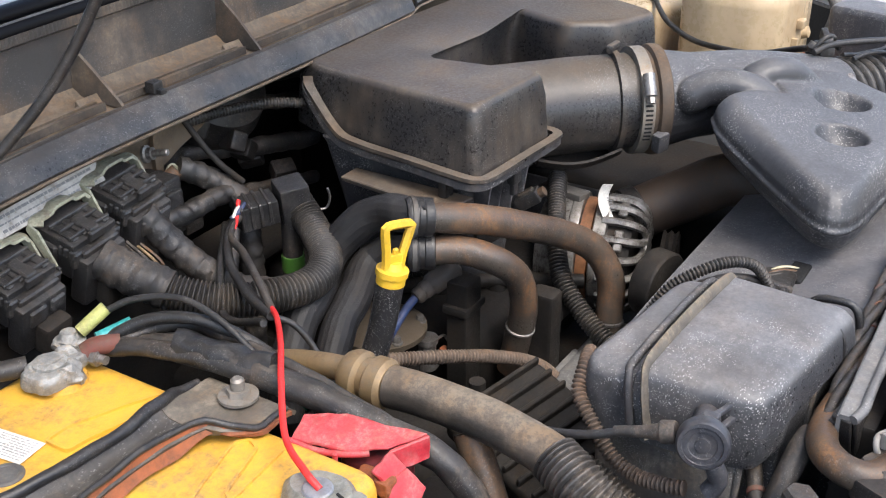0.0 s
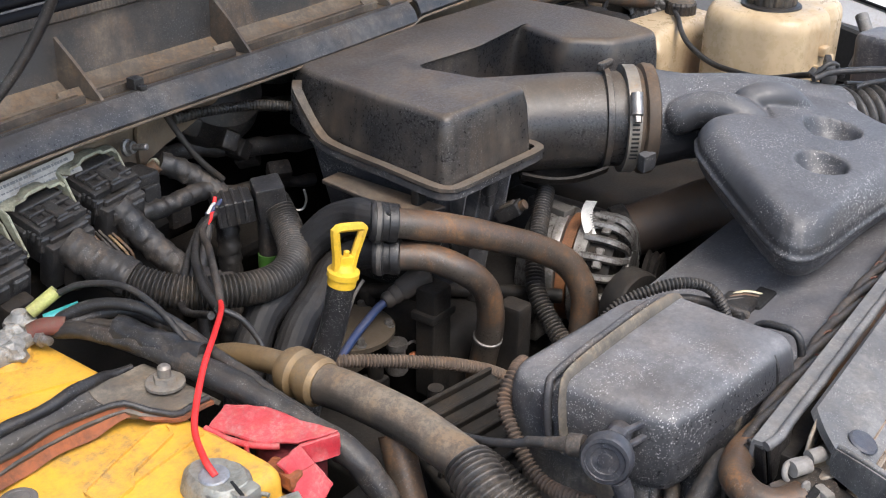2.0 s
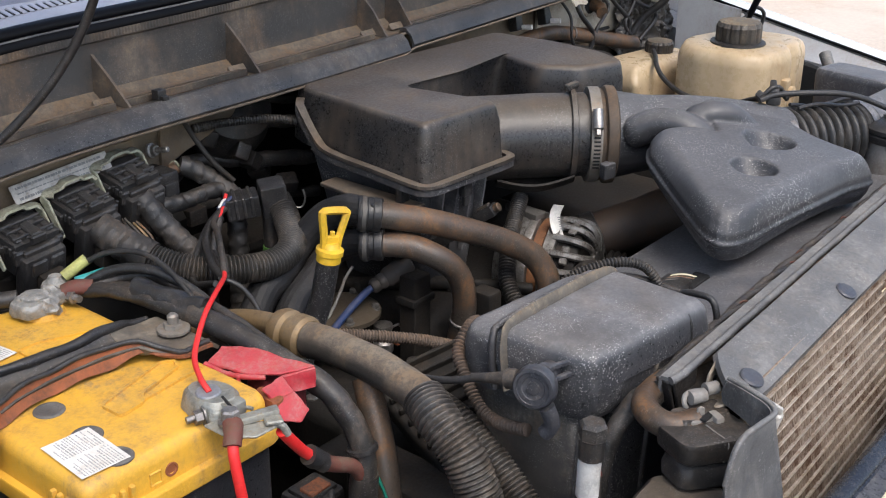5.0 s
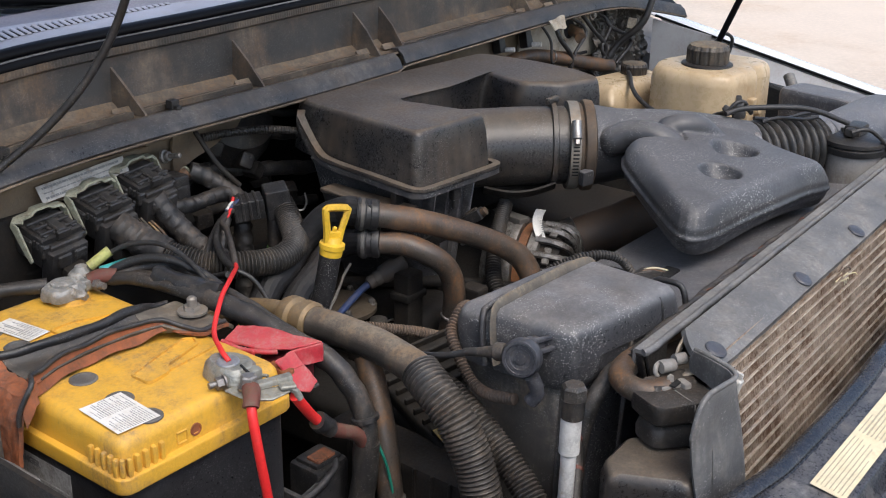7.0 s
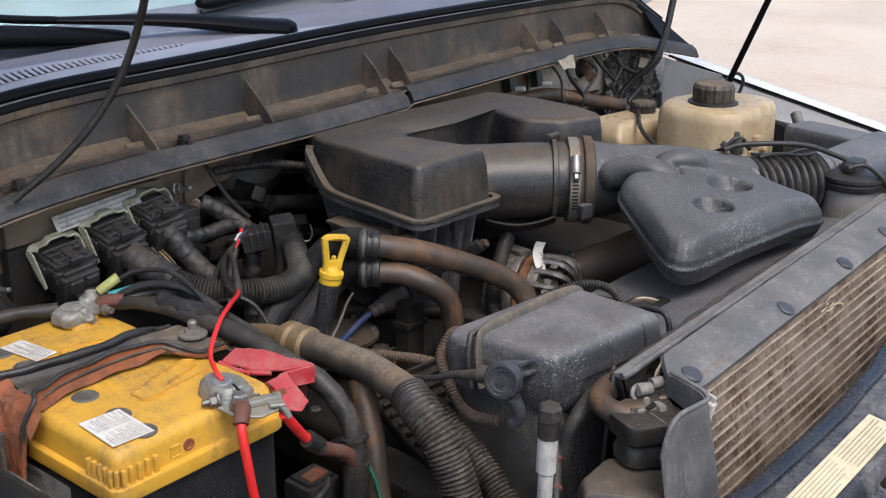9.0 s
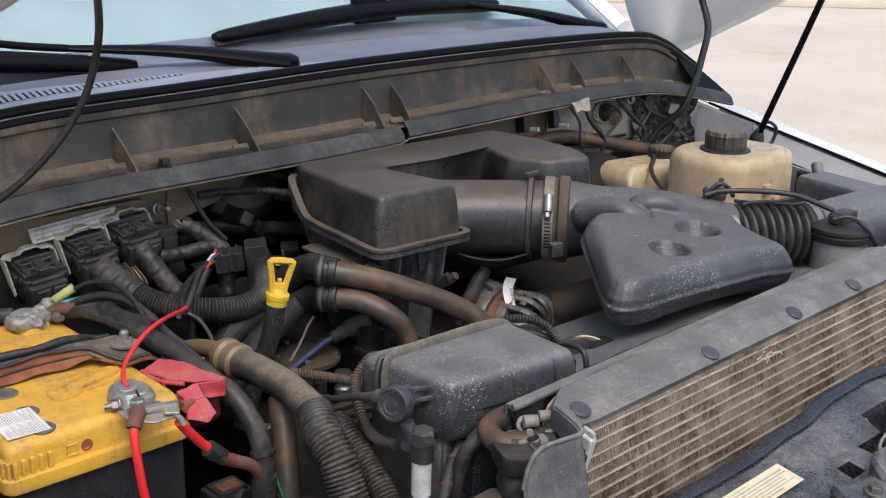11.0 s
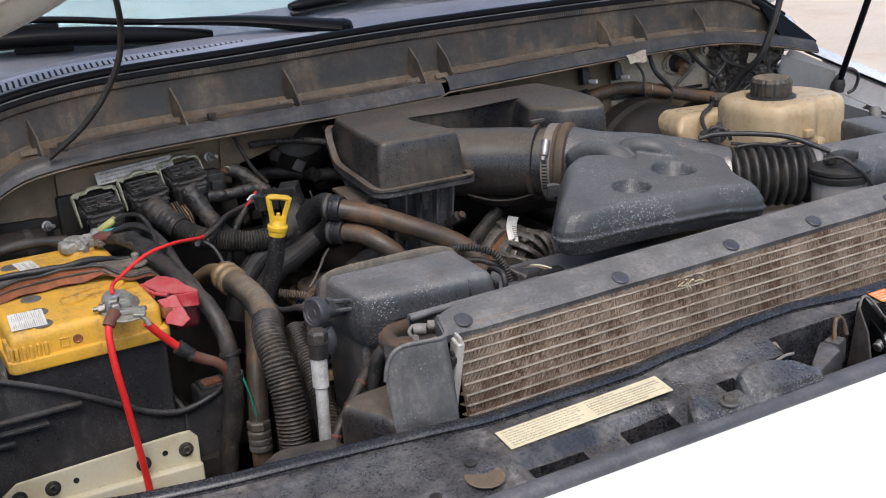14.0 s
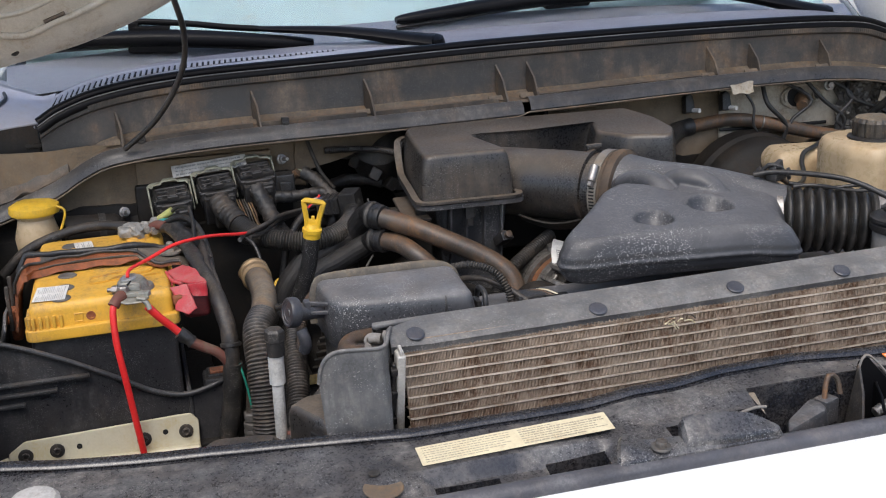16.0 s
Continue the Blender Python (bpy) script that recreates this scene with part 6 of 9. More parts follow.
def ring_clamp(c, r, width, label, screw_angle):
    t = thing("hose_clamp", c, label, "hose clamp", "hose clamps")
    side = AX.cross(Vector((0, 0, 1)))
    band = part("band", lathe([(r, -width / 2), (r + 0.0016, -width / 2), (r + 0.0016, width / 2), (r, width / 2)], c, AX, 44, 50), BAND, t)
    d = (Vector((0, 0, 1)) * math.sin(screw_angle) - side * -math.cos(screw_angle)).normalized()
    tang = AX.cross(d).normalized()
    p = Vector(c) + d * (r + 0.005)
    part("screw_housing", join(lathe([(0.0065, -0.012), (0.0065, 0.012), (0.004, 0.0135)], p, tang, 14), lathe([(0.0045, 0.012), (0.0045, 0.020)], p, tang, 6, 20)), STEEL, band)
    for k in range(9):
        e = d * math.cos(0.36 + k * 0.085) + tang * math.sin(0.36 + k * 0.085)
        q = Vector(c) + e * (r + 0.0016)
        part("thread_slot", box(-width * 0.30, width * 0.30, -0.0011, 0.0011, -0.0003, 0.0006, 0.0002, 1, Matrix.Translation(q) @ Matrix((AX, e.cross(AX), e)).transposed().to_4x4()), HOLE, band)
    return t


C0 = Vector((1.134, 0.458, 1.161))
part("end_bead", lathe([(0.052, -0.014), (0.0585, -0.012), (0.0585, -0.006), (0.052, -0.004)], C0 - AX * 0.012, AX, 40), AIRBOX, duct)
ring_clamp(tuple(C0 + AX * 0.005), 0.0578, 0.0135, "steel worm-drive hose clamp round the intake duct", radians(34))
part("clamp_tab", prism([(-0.012, 0), (0.012, 0), (0.014, 0.008), (-0.014, 0.008)], 0, 0.010, 0.003, 2, m=Matrix.Translation(C0 + Vector((-0.012, 0.014, 0.056)))), AIRBOX, duct)
cuff = thing("rubber_cuff", tuple(C0 + AX * 0.02), "dusty brown rubber cuff joining duct and plenum", "cuff")
part("sleeve", lathe([(0.052, 0.0), (0.0575, 0.001), (0.0575, 0.005), (0.0560, 0.007), (0.0605, 0.009), (0.0615, 0.013), (0.0605, 0.021), (0.057, 0.023), (0.052, 0.024)], C0 + AX * 0.010, AX, 44), mat("brown_dusty_rubber", (0.045, 0.033, 0.024), 0.65, dust=(0.17, 0.12, 0.08), amount=0.6, up=0.35), cuff)

plenum = thing("intake_plenum", (1.15, 0.27, 1.1), "grey-black moulded intake plenum, splashed and dusty, with round dimples", "intake plenum")
PLAN = [(0.953, 0.195), (0.960, 0.178), (0.985, 0.170), (1.08, 0.163), (1.18, 0.152), (1.25, 0.140), (1.268, 0.146), (1.272, 0.18), (1.285, 0.22), (1.31, 0.26), (1.315, 0.31), (1.285, 0.345), (1.245, 0.354), (1.218, 0.350), (1.198, 0.334), (1.168, 0.306), (1.132, 0.338), (1.098, 0.347), (1.070, 0.332), (1.01, 0.262)]
MID = Vector((1.14, 0.25))


def plan_radius(a):
    d = Vector((math.cos(a), math.sin(a)))
    best = 0.05
    for p, q in zip(PLAN, PLAN[1:] + PLAN[:1]):
        p, e = Vector(p) - MID, Vector(q) - Vector(p)
        den = d.x * e.y - d.y * e.x
        if abs(den) > 1e-9:
            t = (p.x * e.y - p.y * e.x) / den
            s = (p.x * d.y - p.y * d.x) / den
            if t > 0 and -1e-6 <= s <= 1 + 1e-6:
                best = max(best, t)
    return best


def plenum_body():
    bm = bmesh.new()
    na = 120
    rad = [plan_radius(2 * math.pi * k / na) for k in range(na)]
    for _ in range(2):
        rad = [(rad[k - 1] + 2 * rad[k] + rad[(k + 1) % na]) / 4 for k in range(na)]
    hollows = [(1.097, 0.219, 0.026, 0.024), (1.190, 0.243, 0.030, 0.028)]
    warts = []

    def top_z(x, y):
        z = 1.178 + 0.10 * (y - 0.17) + 0.9 * max(0, y - 0.235) ** 2 - 0.06 * max(0, 1.02 - x) - 0.10 * max(0, x - 1.20)
        for hx, hy, hr, hd in hollows:
            z -= hd * max(0, 1 - ((x - hx) ** 2 + (y - hy) ** 2) / hr ** 2) ** 0.75
        for hx, hy, hr, hd in warts:
            z += hd * max(0, 1 - ((x - hx) ** 2 + (y - hy) ** 2) / hr ** 2) ** 0.6
        return z
    fr = [0.03 + 0.97 * (i / 30) ** 0.8 for i in range(31)]
    rings = []
    rim = [Vector((MID.x + (rad[k % na] + 0.0022) * math.cos(2 * math.pi * k / na), MID.y + (rad[k % na] + 0.0022) * math.sin(2 * math.pi * k / na), 0)) for k in range(na + 1)]
    for p in rim:
        p.z = top_z(MID.x + (p.x - MID.x) * 0.97, MID.y + (p.y - MID.y) * 0.97) - 0.034
    for f in fr:
        ring = []
        for k in range(na):
            a = 2 * math.pi * k / na
            r = rad[k] * f
            x, y = MID.x + r * math.cos(a), MID.y + r * math.sin(a)
            e = max(0, (rad[k] * (1 - f)))
            drop = 0.018 * (1 - min(1, e / 0.024)) ** 2.4
            ring.append(bm.verts.new((x, y, top_z(x, y) - drop)))
        rings.append(ring)
    for dz, grow in ((0.004, 0.0022), (0.010, 0.0030), (0.0125, 0.0035), (0.0135, 0.0062), (0.0165, 0.0062), (0.0175, 0.0030), (0.026, 0.001), (0.036, -0.006), (0.042, -0.018), (0.045, -0.035)):
        ring = []
        for k in range(na):
            a = 2 * math.pi * k / na
            r = rad[k] + grow
            x, y = MID.x + r * math.cos(a), MID.y + r * math.sin(a)
            ring.append(bm.verts.new((x, y, top_z(MID.x + (x - MID.x) * 0.97, MID.y + (y - MID.y) * 0.97) - 0.018 - dz)))
        rings.append(ring)
    for a, b in zip(rings, rings[1:]):
        for k in range(na):
            bm.faces.new((a[k], a[(k + 1) % na], b[(k + 1) % na], b[k]))
    bm.faces.new(rings[0][::-1])
    bm.faces.new(rings[-1])
    return finish(bm, 70), rim


def blob(c, r):
    bm = bmesh.new()
    bmesh.ops.create_icosphere(bm, subdivisions=3, radius=r, matrix=Matrix.Translation(c))
    return bm


THROAT = even(spline([tuple(C0 + AX * 0.022), (1.192, 0.404, 1.160), (1.240, 0.364, 1.158), (1.285, 0.316, 1.152), (1.325, 0.282, 1.142)], 12), 0.008)
FINGER = [(1.1330, 0.3860, 1.1800), (1.1400, 0.3760, 1.1870), (1.1480, 0.3580, 1.1910), (1.1550, 0.3370, 1.1890), (1.1640, 0.3150, 1.1760), (1.1720, 0.2900, 1.1550)]
KNOB = [(1.1830, 0.3330, 1.1930), (1.1950, 0.3210, 1.1975), (1.2130, 0.3050, 1.1930), (1.2320, 0.2860, 1.1700)]
hull, RIM = plenum_body()
part("seam", finish(sweep(RIM, 0.0024, 8), 60), PLENUM, plenum)
shell = part("body", join(hull, sweep(THROAT, lambda s: 0.0565 - 0.007 * min(1, s / 0.05) - 0.03 * min(0.3, s), 28), worn(FINGER, 0.0196, 0.0003, 22), blob(FINGER[0], 0.0193), worn(KNOB, 0.0190, 0.0003, 22), blob(KNOB[0], 0.0187)), PLENUM, plenum)
fuse = shell.modifiers.new("fuse", "REMESH")
fuse.mode, fuse.voxel_size, fuse.use_smooth_shade = "VOXEL", 0.002, True
soft = shell.modifiers.new("soft", "SMOOTH")
soft.factor, soft.iterations = 0.5, 2
part("mark", lathe([(0.0045, 0), (0.004, 0.0008)], (1.0626, 0.1894, 1.1785), (0, -0.1, 1), 8), RUBBER, plenum)
part("lug", prism([(0, 0), (0.022, 0.004), (0.018, 0.018), (0.002, 0.014)], 0, 0.02, 0.003, 2, m=pose(1.085, 0.40, 1.125, 0, 0, -20)), PLENUM, plenum)

bell = thing("intake_bellows", (1.43, 0.25, 1.1), "black ribbed rubber bellows with clamps between plenum and inlet", "bellows")
B0, B1 = Vector((1.318, 0.282, 1.140)), Vector((1.442, 0.226, 1.135))
BA = (B1 - B0).normalized()
prof = [(0.036, -0.012), (0.0385, -0.010), (0.0385, 0.0)]
for i in range(8):
    prof += [(0.0365 + 0.0095 * math.sin(math.pi * k / 6) ** 0.8, 0.002 + i * 0.0142 + 0.0142 * k / 6) for k in range(6)]
prof += [(0.0365, 0.117), (0.041, 0.120), (0.042, 0.122), (0.042, 0.142), (0.036, 0.144)]
part("sleeve", lathe(prof, B0, BA, 40, 75), mat("dusty_bellows_rubber", (0.012, 0.0118, 0.0115), 0.4, dust=(0.15, 0.132, 0.115), amount=0.22, up=0.05, blotch=30, speck=0.2), bell)
for k in range(2):
    part("lashing_wire", tube([B0 + BA * (0.012 + 0.105 * q) + Vector((0, -0.010 + 0.012 * k, 0.0475 + 0.003 * math.sin(6 * q + 2 * k))) for q in span(0, 1, 6)], 0.0026, 8, 0.005), RUBBER, bell)
part("neck_band", lathe([(0.0405, -0.008), (0.0425, -0.008), (0.0425, 0.0), (0.0405, 0.0)], B0, BA, 36, 50), STEEL, bell)
part("band", lathe([(0.0425, 0.126), (0.044, 0.126), (0.044, 0.137), (0.0425, 0.137)], B0, BA, 36, 50), STEEL, bell)
part("screw", join(lathe([(0.007, -0.014), (0.007, 0.012), (0.004, 0.014)], B0 + BA * 0.131 + Vector((0, -0.044, 0.014)), (0, 0.25, 1), 12), lathe([(0.005, 0.012), (0.005, 0.022)], B0 + BA * 0.131 + Vector((0, -0.044, 0.014)), (0, 0.25, 1), 6, 20)), ALU, bell)
clip = thing("wire_clip", (1.322, 0.30, 1.19), "black plastic harness clip standing on the bellows neck", "clip")
part("body", join(box(-0.016, 0.016, -0.009, 0.009, 0, 0.012, 0.003, 2, pose(1.322, 0.300, 1.190, 0, 0, 30)), box(-0.004, 0.018, -0.004, 0.004, 0.010, 0.024, 0.002, 2, pose(1.322, 0.300, 1.190, 0, -18, 30)), box(-0.020, -0.008, -0.006, 0.006, 0.008, 0.020, 0.002, 2, pose(1.322, 0.300, 1.190, 0, 22, 30))), RUBBER, clip)
part("latch", join(box(-0.012, 0.012, -0.004, 0.004, 0, 0.009, 0.002, 2, pose(1.306, 0.312, 1.196, 25, 30, 10)), box(-0.010, 0.010, -0.003, 0.003, 0, 0.008, 0.002, 2, pose(1.338, 0.292, 1.196, -20, -25, 60)), tube([(1.300, 0.306, 1.200), (1.308, 0.296, 1.214), (1.322, 0.290, 1.210), (1.332, 0.296, 1.198)], 0.003, 8)), RUBBER, clip)

inlet = thing("air_inlet_box", (1.66, 0.25, 1.05), "large black moulded air inlet box behind the headlamp, dusty", "inlet box")
INLET_RING = [(1.596, 0.05), (1.672, 0.04), (1.730, 0.366), (1.662, 0.380)]


def inlet_ring(g):
    return rounded([(1.665 + (x - 1.665) * (1 - g / 0.045), 0.21 + (y - 0.21) * (1 - g / 0.15)) for x, y in INLET_RING], 0.012)


lid_shape([(inlet_ring(0.004), 0.98), (inlet_ring(0.001), 1.12), (inlet_ring(0.0), 1.146), (inlet_ring(0.0012), 1.152), (inlet_ring(0.004), 1.156), (inlet_ring(0.010), 1.1575)], SHROUD, inlet, "body", 0.0)
part("snout", finish(sweep(even([(1.435, 0.228, 1.135), (1.50, 0.212, 1.132), (1.64, 0.20, 1.120)], 0.01), lambda s: 0.044 + 0.09 * s, 24, flat=0.9), 60), SHROUD, inlet)

# ---- fluid reservoirs ----


def cap_knurl(c, r, h, n, material, parent, name="cap"):
    return part(name, lathe([(r * 0.98, 0), (r, 0.002), (r, h * 0.75), (r * 0.9, h * 0.95), (r * 0.75, h), (0.2 * r, h)], c, (0, 0, 1), n * 4, 25, lambda a, z: 1 - 0.06 * (0.5 + 0.5 * math.cos(n * a)) ** 3), material, parent)


CAP = mat("dust_topped_cap", (0.016, 0.016, 0.017), 0.42, dust=(0.25, 0.205, 0.145), amount=0.25, up=0.62, blotch=24)
cool = thing("coolant_tank", (1.63, 0.49, 1.0), "yellowed translucent coolant tank with a black ribbed cap", "coolant tank")
CO = [(1.530, 0.450), (1.552, 0.410), (1.638, 0.397), (1.655, 0.414), (1.676, 0.404), (1.730, 0.410), (1.746, 0.445), (1.738, 0.52), (1.70, 0.56), (1.60, 0.585), (1.545, 0.565), (1.528, 0.52)]


def tank_ring(g):
    return rounded([(1.637 + (x - 1.637) * (0.90 - g / 0.105), 0.484 + (y - 0.484) * (0.92 - g / 0.09)) for x, y in CO], 0.014, 4)


lid_shape([(tank_ring(0.004), 1.03), (tank_ring(0.0), 1.07), (tank_ring(0.0), 1.164), (tank_ring(0.0015), 1.174), (tank_ring(0.005), 1.1815), (tank_ring(0.010), 1.1855), (tank_ring(0.032), 1.1875)], TANK, cool, "tank", 0.0)

ck = part("neck", lathe([(0.042, 0), (0.043, 0.004), (0.042, 0.010), (0.036, 0.012)], (1.612, 0.486, 1.180), (0, 0, 1), 40), RUBBER, cool)
cap_knurl((1.612, 0.486, 1.191), 0.035, 0.031, 14, CAP, ck)
part("moulded_clip", join(box(1.610, 1.628, 0.398, 0.412, 1.128, 1.142, 0.003), box(1.600, 1.606, 0.401, 0.414, 1.095, 1.118, 0.002)), TANK, cool)
part("boss", lathe([(0.010, 0), (0.008, 0.012), (0.003, 0.014)], (1.645, 0.410, 1.115), (0, -1, 0.2), 16), TANK, cool)
part("strap_post", tube([(1.745, 0.395, 1.08), (1.765, 0.39, 1.12), (1.785, 0.41, 1.15)], 0.010, 10), TRIM, cool)
lid_shape([(tank_ring(-0.0006), 1.050), (tank_ring(-0.0008), 1.062), (tank_ring(-0.0006), 1.074)], mat("pink_coolant_level", (0.50, 0.19, 0.11), 0.4, vary=0.2, blotch=20, bump=0.0), cool, "coolant_stain", 0.0)
brake = thing("brake_fluid_tank", (1.60, 0.64, 1.0), "small yellowed brake fluid tank with a black cap and wire", "fluid tank")
lid_shape([([(1.525, 0.60), (1.68, 0.585), (1.70, 0.665), (1.545, 0.69)], 1.02), ([(1.505, 0.60), (1.69, 0.58), (1.71, 0.67), (1.525, 0.70)], 1.120), ([(1.522, 0.612), (1.68, 0.595), (1.695, 0.66), (1.54, 0.685)], 1.145)], TANK, brake, "tank", 0.010)
cap_knurl((1.640, 0.636, 1.143), 0.0235, 0.021, 16, CAP, brake)
part("level_wire", tube([(1.612, 0.632, 1.152), (1.585, 0.612, 1.150), (1.553, 0.592, 1.146), (1.539, 0.575, 1.135), (1.530, 0.555, 1.126), (1.516, 0.530, 1.121), (1.485, 0.490, 1.125), (1.42, 0.41, 1.145), (1.35, 0.335, 1.182), (1.312, 0.306, 1.198)], 0.004, 8), RUBBER, brake)
booster = thing("brake_booster", (1.52, 0.72, 1.0), "round black brake booster drum against the bulkhead", "brake booster")
part("drum", lathe([(0.05, -0.13), (0.08, -0.12), (0.115, -0.095), (0.125, -0.08), (0.125, -0.06), (0.120, -0.055), (0.128, -0.045), (0.128, -0.01), (0.09, 0.0)], (1.545, 0.785, 1.025), (0, 1, 0), 44), SHADOW, booster)
part("cylinder", lathe([(0.028, 0), (0.028, 0.12), (0.02, 0.125)], (1.56, 0.60, 1.02), (0, 1, 0), 20), ALU, booster)

ps = thing("steering_fluid_tank", (1.435, 0.172, 1.0), "round grey fluid tank with a wide black lid", "fluid tank")
part("body", lathe([(0.034, 0), (0.038, 0.02), (0.038, 0.100), (0.036, 0.106)], (1.437, 0.172, 1.035), (0, 0, 1), 36), mat("grimy_grey_tank", (0.22, 0.21, 0.20), 0.4, dust=DUST, amount=0.5, up=0.1), ps)
pl = part("lid", lathe([(0.041, 0), (0.043, 0.003), (0.043, 0.009), (0.040, 0.011), (0.043, 0.013), (0.043, 0.018), (0.034, 0.023), (0.018, 0.026)], (1.437, 0.172, 1.139), (0, 0, 1), 36), RUBBER, ps)
part("plug", join(box(1.418, 1.456, 0.160, 0.184, 1.161, 1.179, 0.004), box(1.408, 1.426, 0.165, 0.179, 1.165, 1.177, 0.003), box(1.448, 1.470, 0.166, 0.180, 1.163, 1.175, 0.003)), RUBBER, pl)

# ---- black box with a valve (beside the radiator) ----
fb = thing("fuse_box", (0.74, 0.21, 0.9), "dusty grey-black moulded plastic box with a stepped lid beside the radiator", "plastic box")

lid_shape([(rounded([(0.674, 0.172), (0.826, 0.152), (0.830, 0.255), (0.672, 0.272)], 0.008), 0.80), (rounded([(0.668, 0.168), (0.826, 0.148), (0.832, 0.258), (0.668, 0.278)], 0.008), 1.05), (rounded([(0.667, 0.166), (0.826, 0.146), (0.834, 0.260), (0.666, 0.280)], 0.008), 1.118)], DUSTY_BODY, fb, "lower_body", 0.0)
lid_shape([(rounded([(0.702, 0.156), (0.826, 0.140), (0.832, 0.20), (0.702, 0.21)], 0.006), 0.80), (rounded([(0.697, 0.1475), (0.825, 0.1310), (0.832, 0.20), (0.697, 0.21)], 0.006), 1.06), (rounded([(0.695, 0.1435), (0.824, 0.1275), (0.832, 0.20), (0.695, 0.21)], 0.006), 1.119)], BOX, fb, "front_step", 0.0)
lid_shape([(rounded([(0.662, 0.176), (0.668, 0.156), (0.688, 0.150), (0.700, 0.150), (0.700, 0.236), (0.658, 0.238)], 0.006), 1.086), (rounded([(0.656, 0.171), (0.664, 0.151), (0.688, 0.1435), (0.702, 0.1425), (0.702, 0.240), (0.653, 0.242)], 0.006), 1.098), (rounded([(0.656, 0.170), (0.664, 0.150), (0.690, 0.1425), (0.702, 0.1410), (0.702, 0.242), (0.652, 0.244)], 0.006), 1.1175)], BOX, fb, "lid_skirt", 0.0)
part("front_rib", tube([(0.672, 0.1655, 1.085), (0.673, 0.168, 1.00), (0.676, 0.172, 0.82)], 0.003, 8, 0.01), DUSTY_BODY, fb)
part("step_rib", tube([(0.744, 0.1375, 1.117), (0.7445, 0.1405, 1.06), (0.7455, 0.146, 0.92), (0.746, 0.150, 0.82)], 0.0026, 8, 0.01), DUSTY_BODY, fb)
FRONT = [(0.656, 0.170), (0.664, 0.150), (0.690, 0.1425), (0.818, 0.1250), (0.829, 0.133), (0.834, 0.244), (0.652, 0.248)]


def lid_ring(g, r=0.006):
    return rounded([(0.744 + (x - 0.744) * (1 - g / 0.086), 0.194 + (y - 0.194) * (1 - g / 0.055)) for x, y in FRONT], r, 3)


REAR = [(0.654, 0.244), (0.834, 0.240), (0.830, 0.268), (0.812, 0.276), (0.678, 0.294), (0.660, 0.284)]


def rear_ring(g):
    return rounded([(0.744 + (x - 0.744) * (1 - g / 0.086), 0.262 + (y - 0.262) * (1 - g / 0.030)) for x, y in REAR], 0.007, 3)


lid_shape([(lid_ring(0.0), 1.1165), (lid_ring(-0.0006), 1.1185), (lid_ring(0.0020), 1.1355), (lid_ring(0.0034), 1.1420), (lid_ring(0.0062), 1.1465), (lid_ring(0.0105), 1.1490), (lid_ring(0.0165), 1.1505), (lid_ring(0.034), 1.1516)], BOX, fb, "lid", 0.0)
lid_shape([(rear_ring(0.0), 1.088), (rear_ring(0.0004), 1.118), (rear_ring(0.0020), 1.1285), (rear_ring(0.0050), 1.1340), (rear_ring(0.0095), 1.1362), (rear_ring(0.016), 1.1375)], BOX, fb, "rear_lid", 0.0)
part("lid_bead", finish(sweep(even(spline([(0.6515, 0.228, 1.098), (0.652, 0.232, 1.120), (0.6565, 0.236, 1.141), (0.670, 0.238, 1.1505), (0.74, 0.236, 1.1525), (0.802, 0.231, 1.1525), (0.826, 0.229, 1.142), (0.834, 0.229, 1.120)], 10), 0.004), 0.0062, 10, flat=0.38), 60), mat("tan_settled_dust", (0.085, 0.076, 0.064), 0.8, dust=(0.22, 0.185, 0.142), amount=0.6, up=0.35, blotch=30), fb, "tan-dusted moulded rib over the lid")
part("lid_bead", finish(sweep(even(spline([(0.650, 0.241, 1.096), (0.6505, 0.245, 1.120), (0.656, 0.2485, 1.140), (0.668, 0.250, 1.1465), (0.74, 0.248, 1.1485), (0.806, 0.243, 1.1485), (0.834, 0.242, 1.125)], 10), 0.004), 0.0034, 8), 60), PLASTIC, fb)
part("lid_seam", tube([(0.7905, 0.1290, 1.1195), (0.7915, 0.1305, 1.136), (0.7925, 0.1360, 1.1455)], 0.0016, 6, 0.003), RUBBER, fb)
part("clip_loop", tube([(0.838, 0.132, 1.088), (0.839, 0.128, 1.115), (0.840, 0.134, 1.139), (0.841, 0.150, 1.142), (0.841, 0.168, 1.136), (0.840, 0.172, 1.108), (0.839, 0.160, 1.090)], 0.0034, 8, 0.004), RUBBER, fb, "black latch loop")
part("side_clip", join(box(0.832, 0.839, 0.142, 0.164, 1.085, 1.130, 0.002), box(0.837, 0.842, 0.148, 0.158, 1.096, 1.122, 0.0015)), RUBBER, fb)
valve = thing("vent_valve", (0.632, 0.175, 1.08), "round grey-black vent valve with a hose nipple on the box front", "valve")
VA = Vector((-0.955, -0.256, 0.15)).normalized()
VP = Vector((0.618, 0.178, 1.134))
di = part("disc", lathe([(0.010, -0.009), (0.0170, -0.006), (0.0182, -0.003), (0.0182, 0.004), (0.0165, 0.0065), (0.0140, 0.0068), (0.0135, 0.0058), (0.0100, 0.0058), (0.0095, 0.005), (0.0055, 0.005), (0.005, 0.006), (0.001, 0.0062)], VP, VA, 40), VALVE, valve)
part("neck", lathe([(0.0095, -0.050), (0.0095, -0.030), (0.011, -0.008)], VP, VA, 18), VALVE, valve)
part("nipple", lathe([(0.0075, 0), (0.0085, 0.003), (0.0085, 0.010), (0.0060, 0.013), (0.0045, 0.026), (0.0038, 0.044)], VP + Vector((0.004, 0.020, -0.002)), (-0.15, 0.95, -0.25), 16), CABLE, valve)
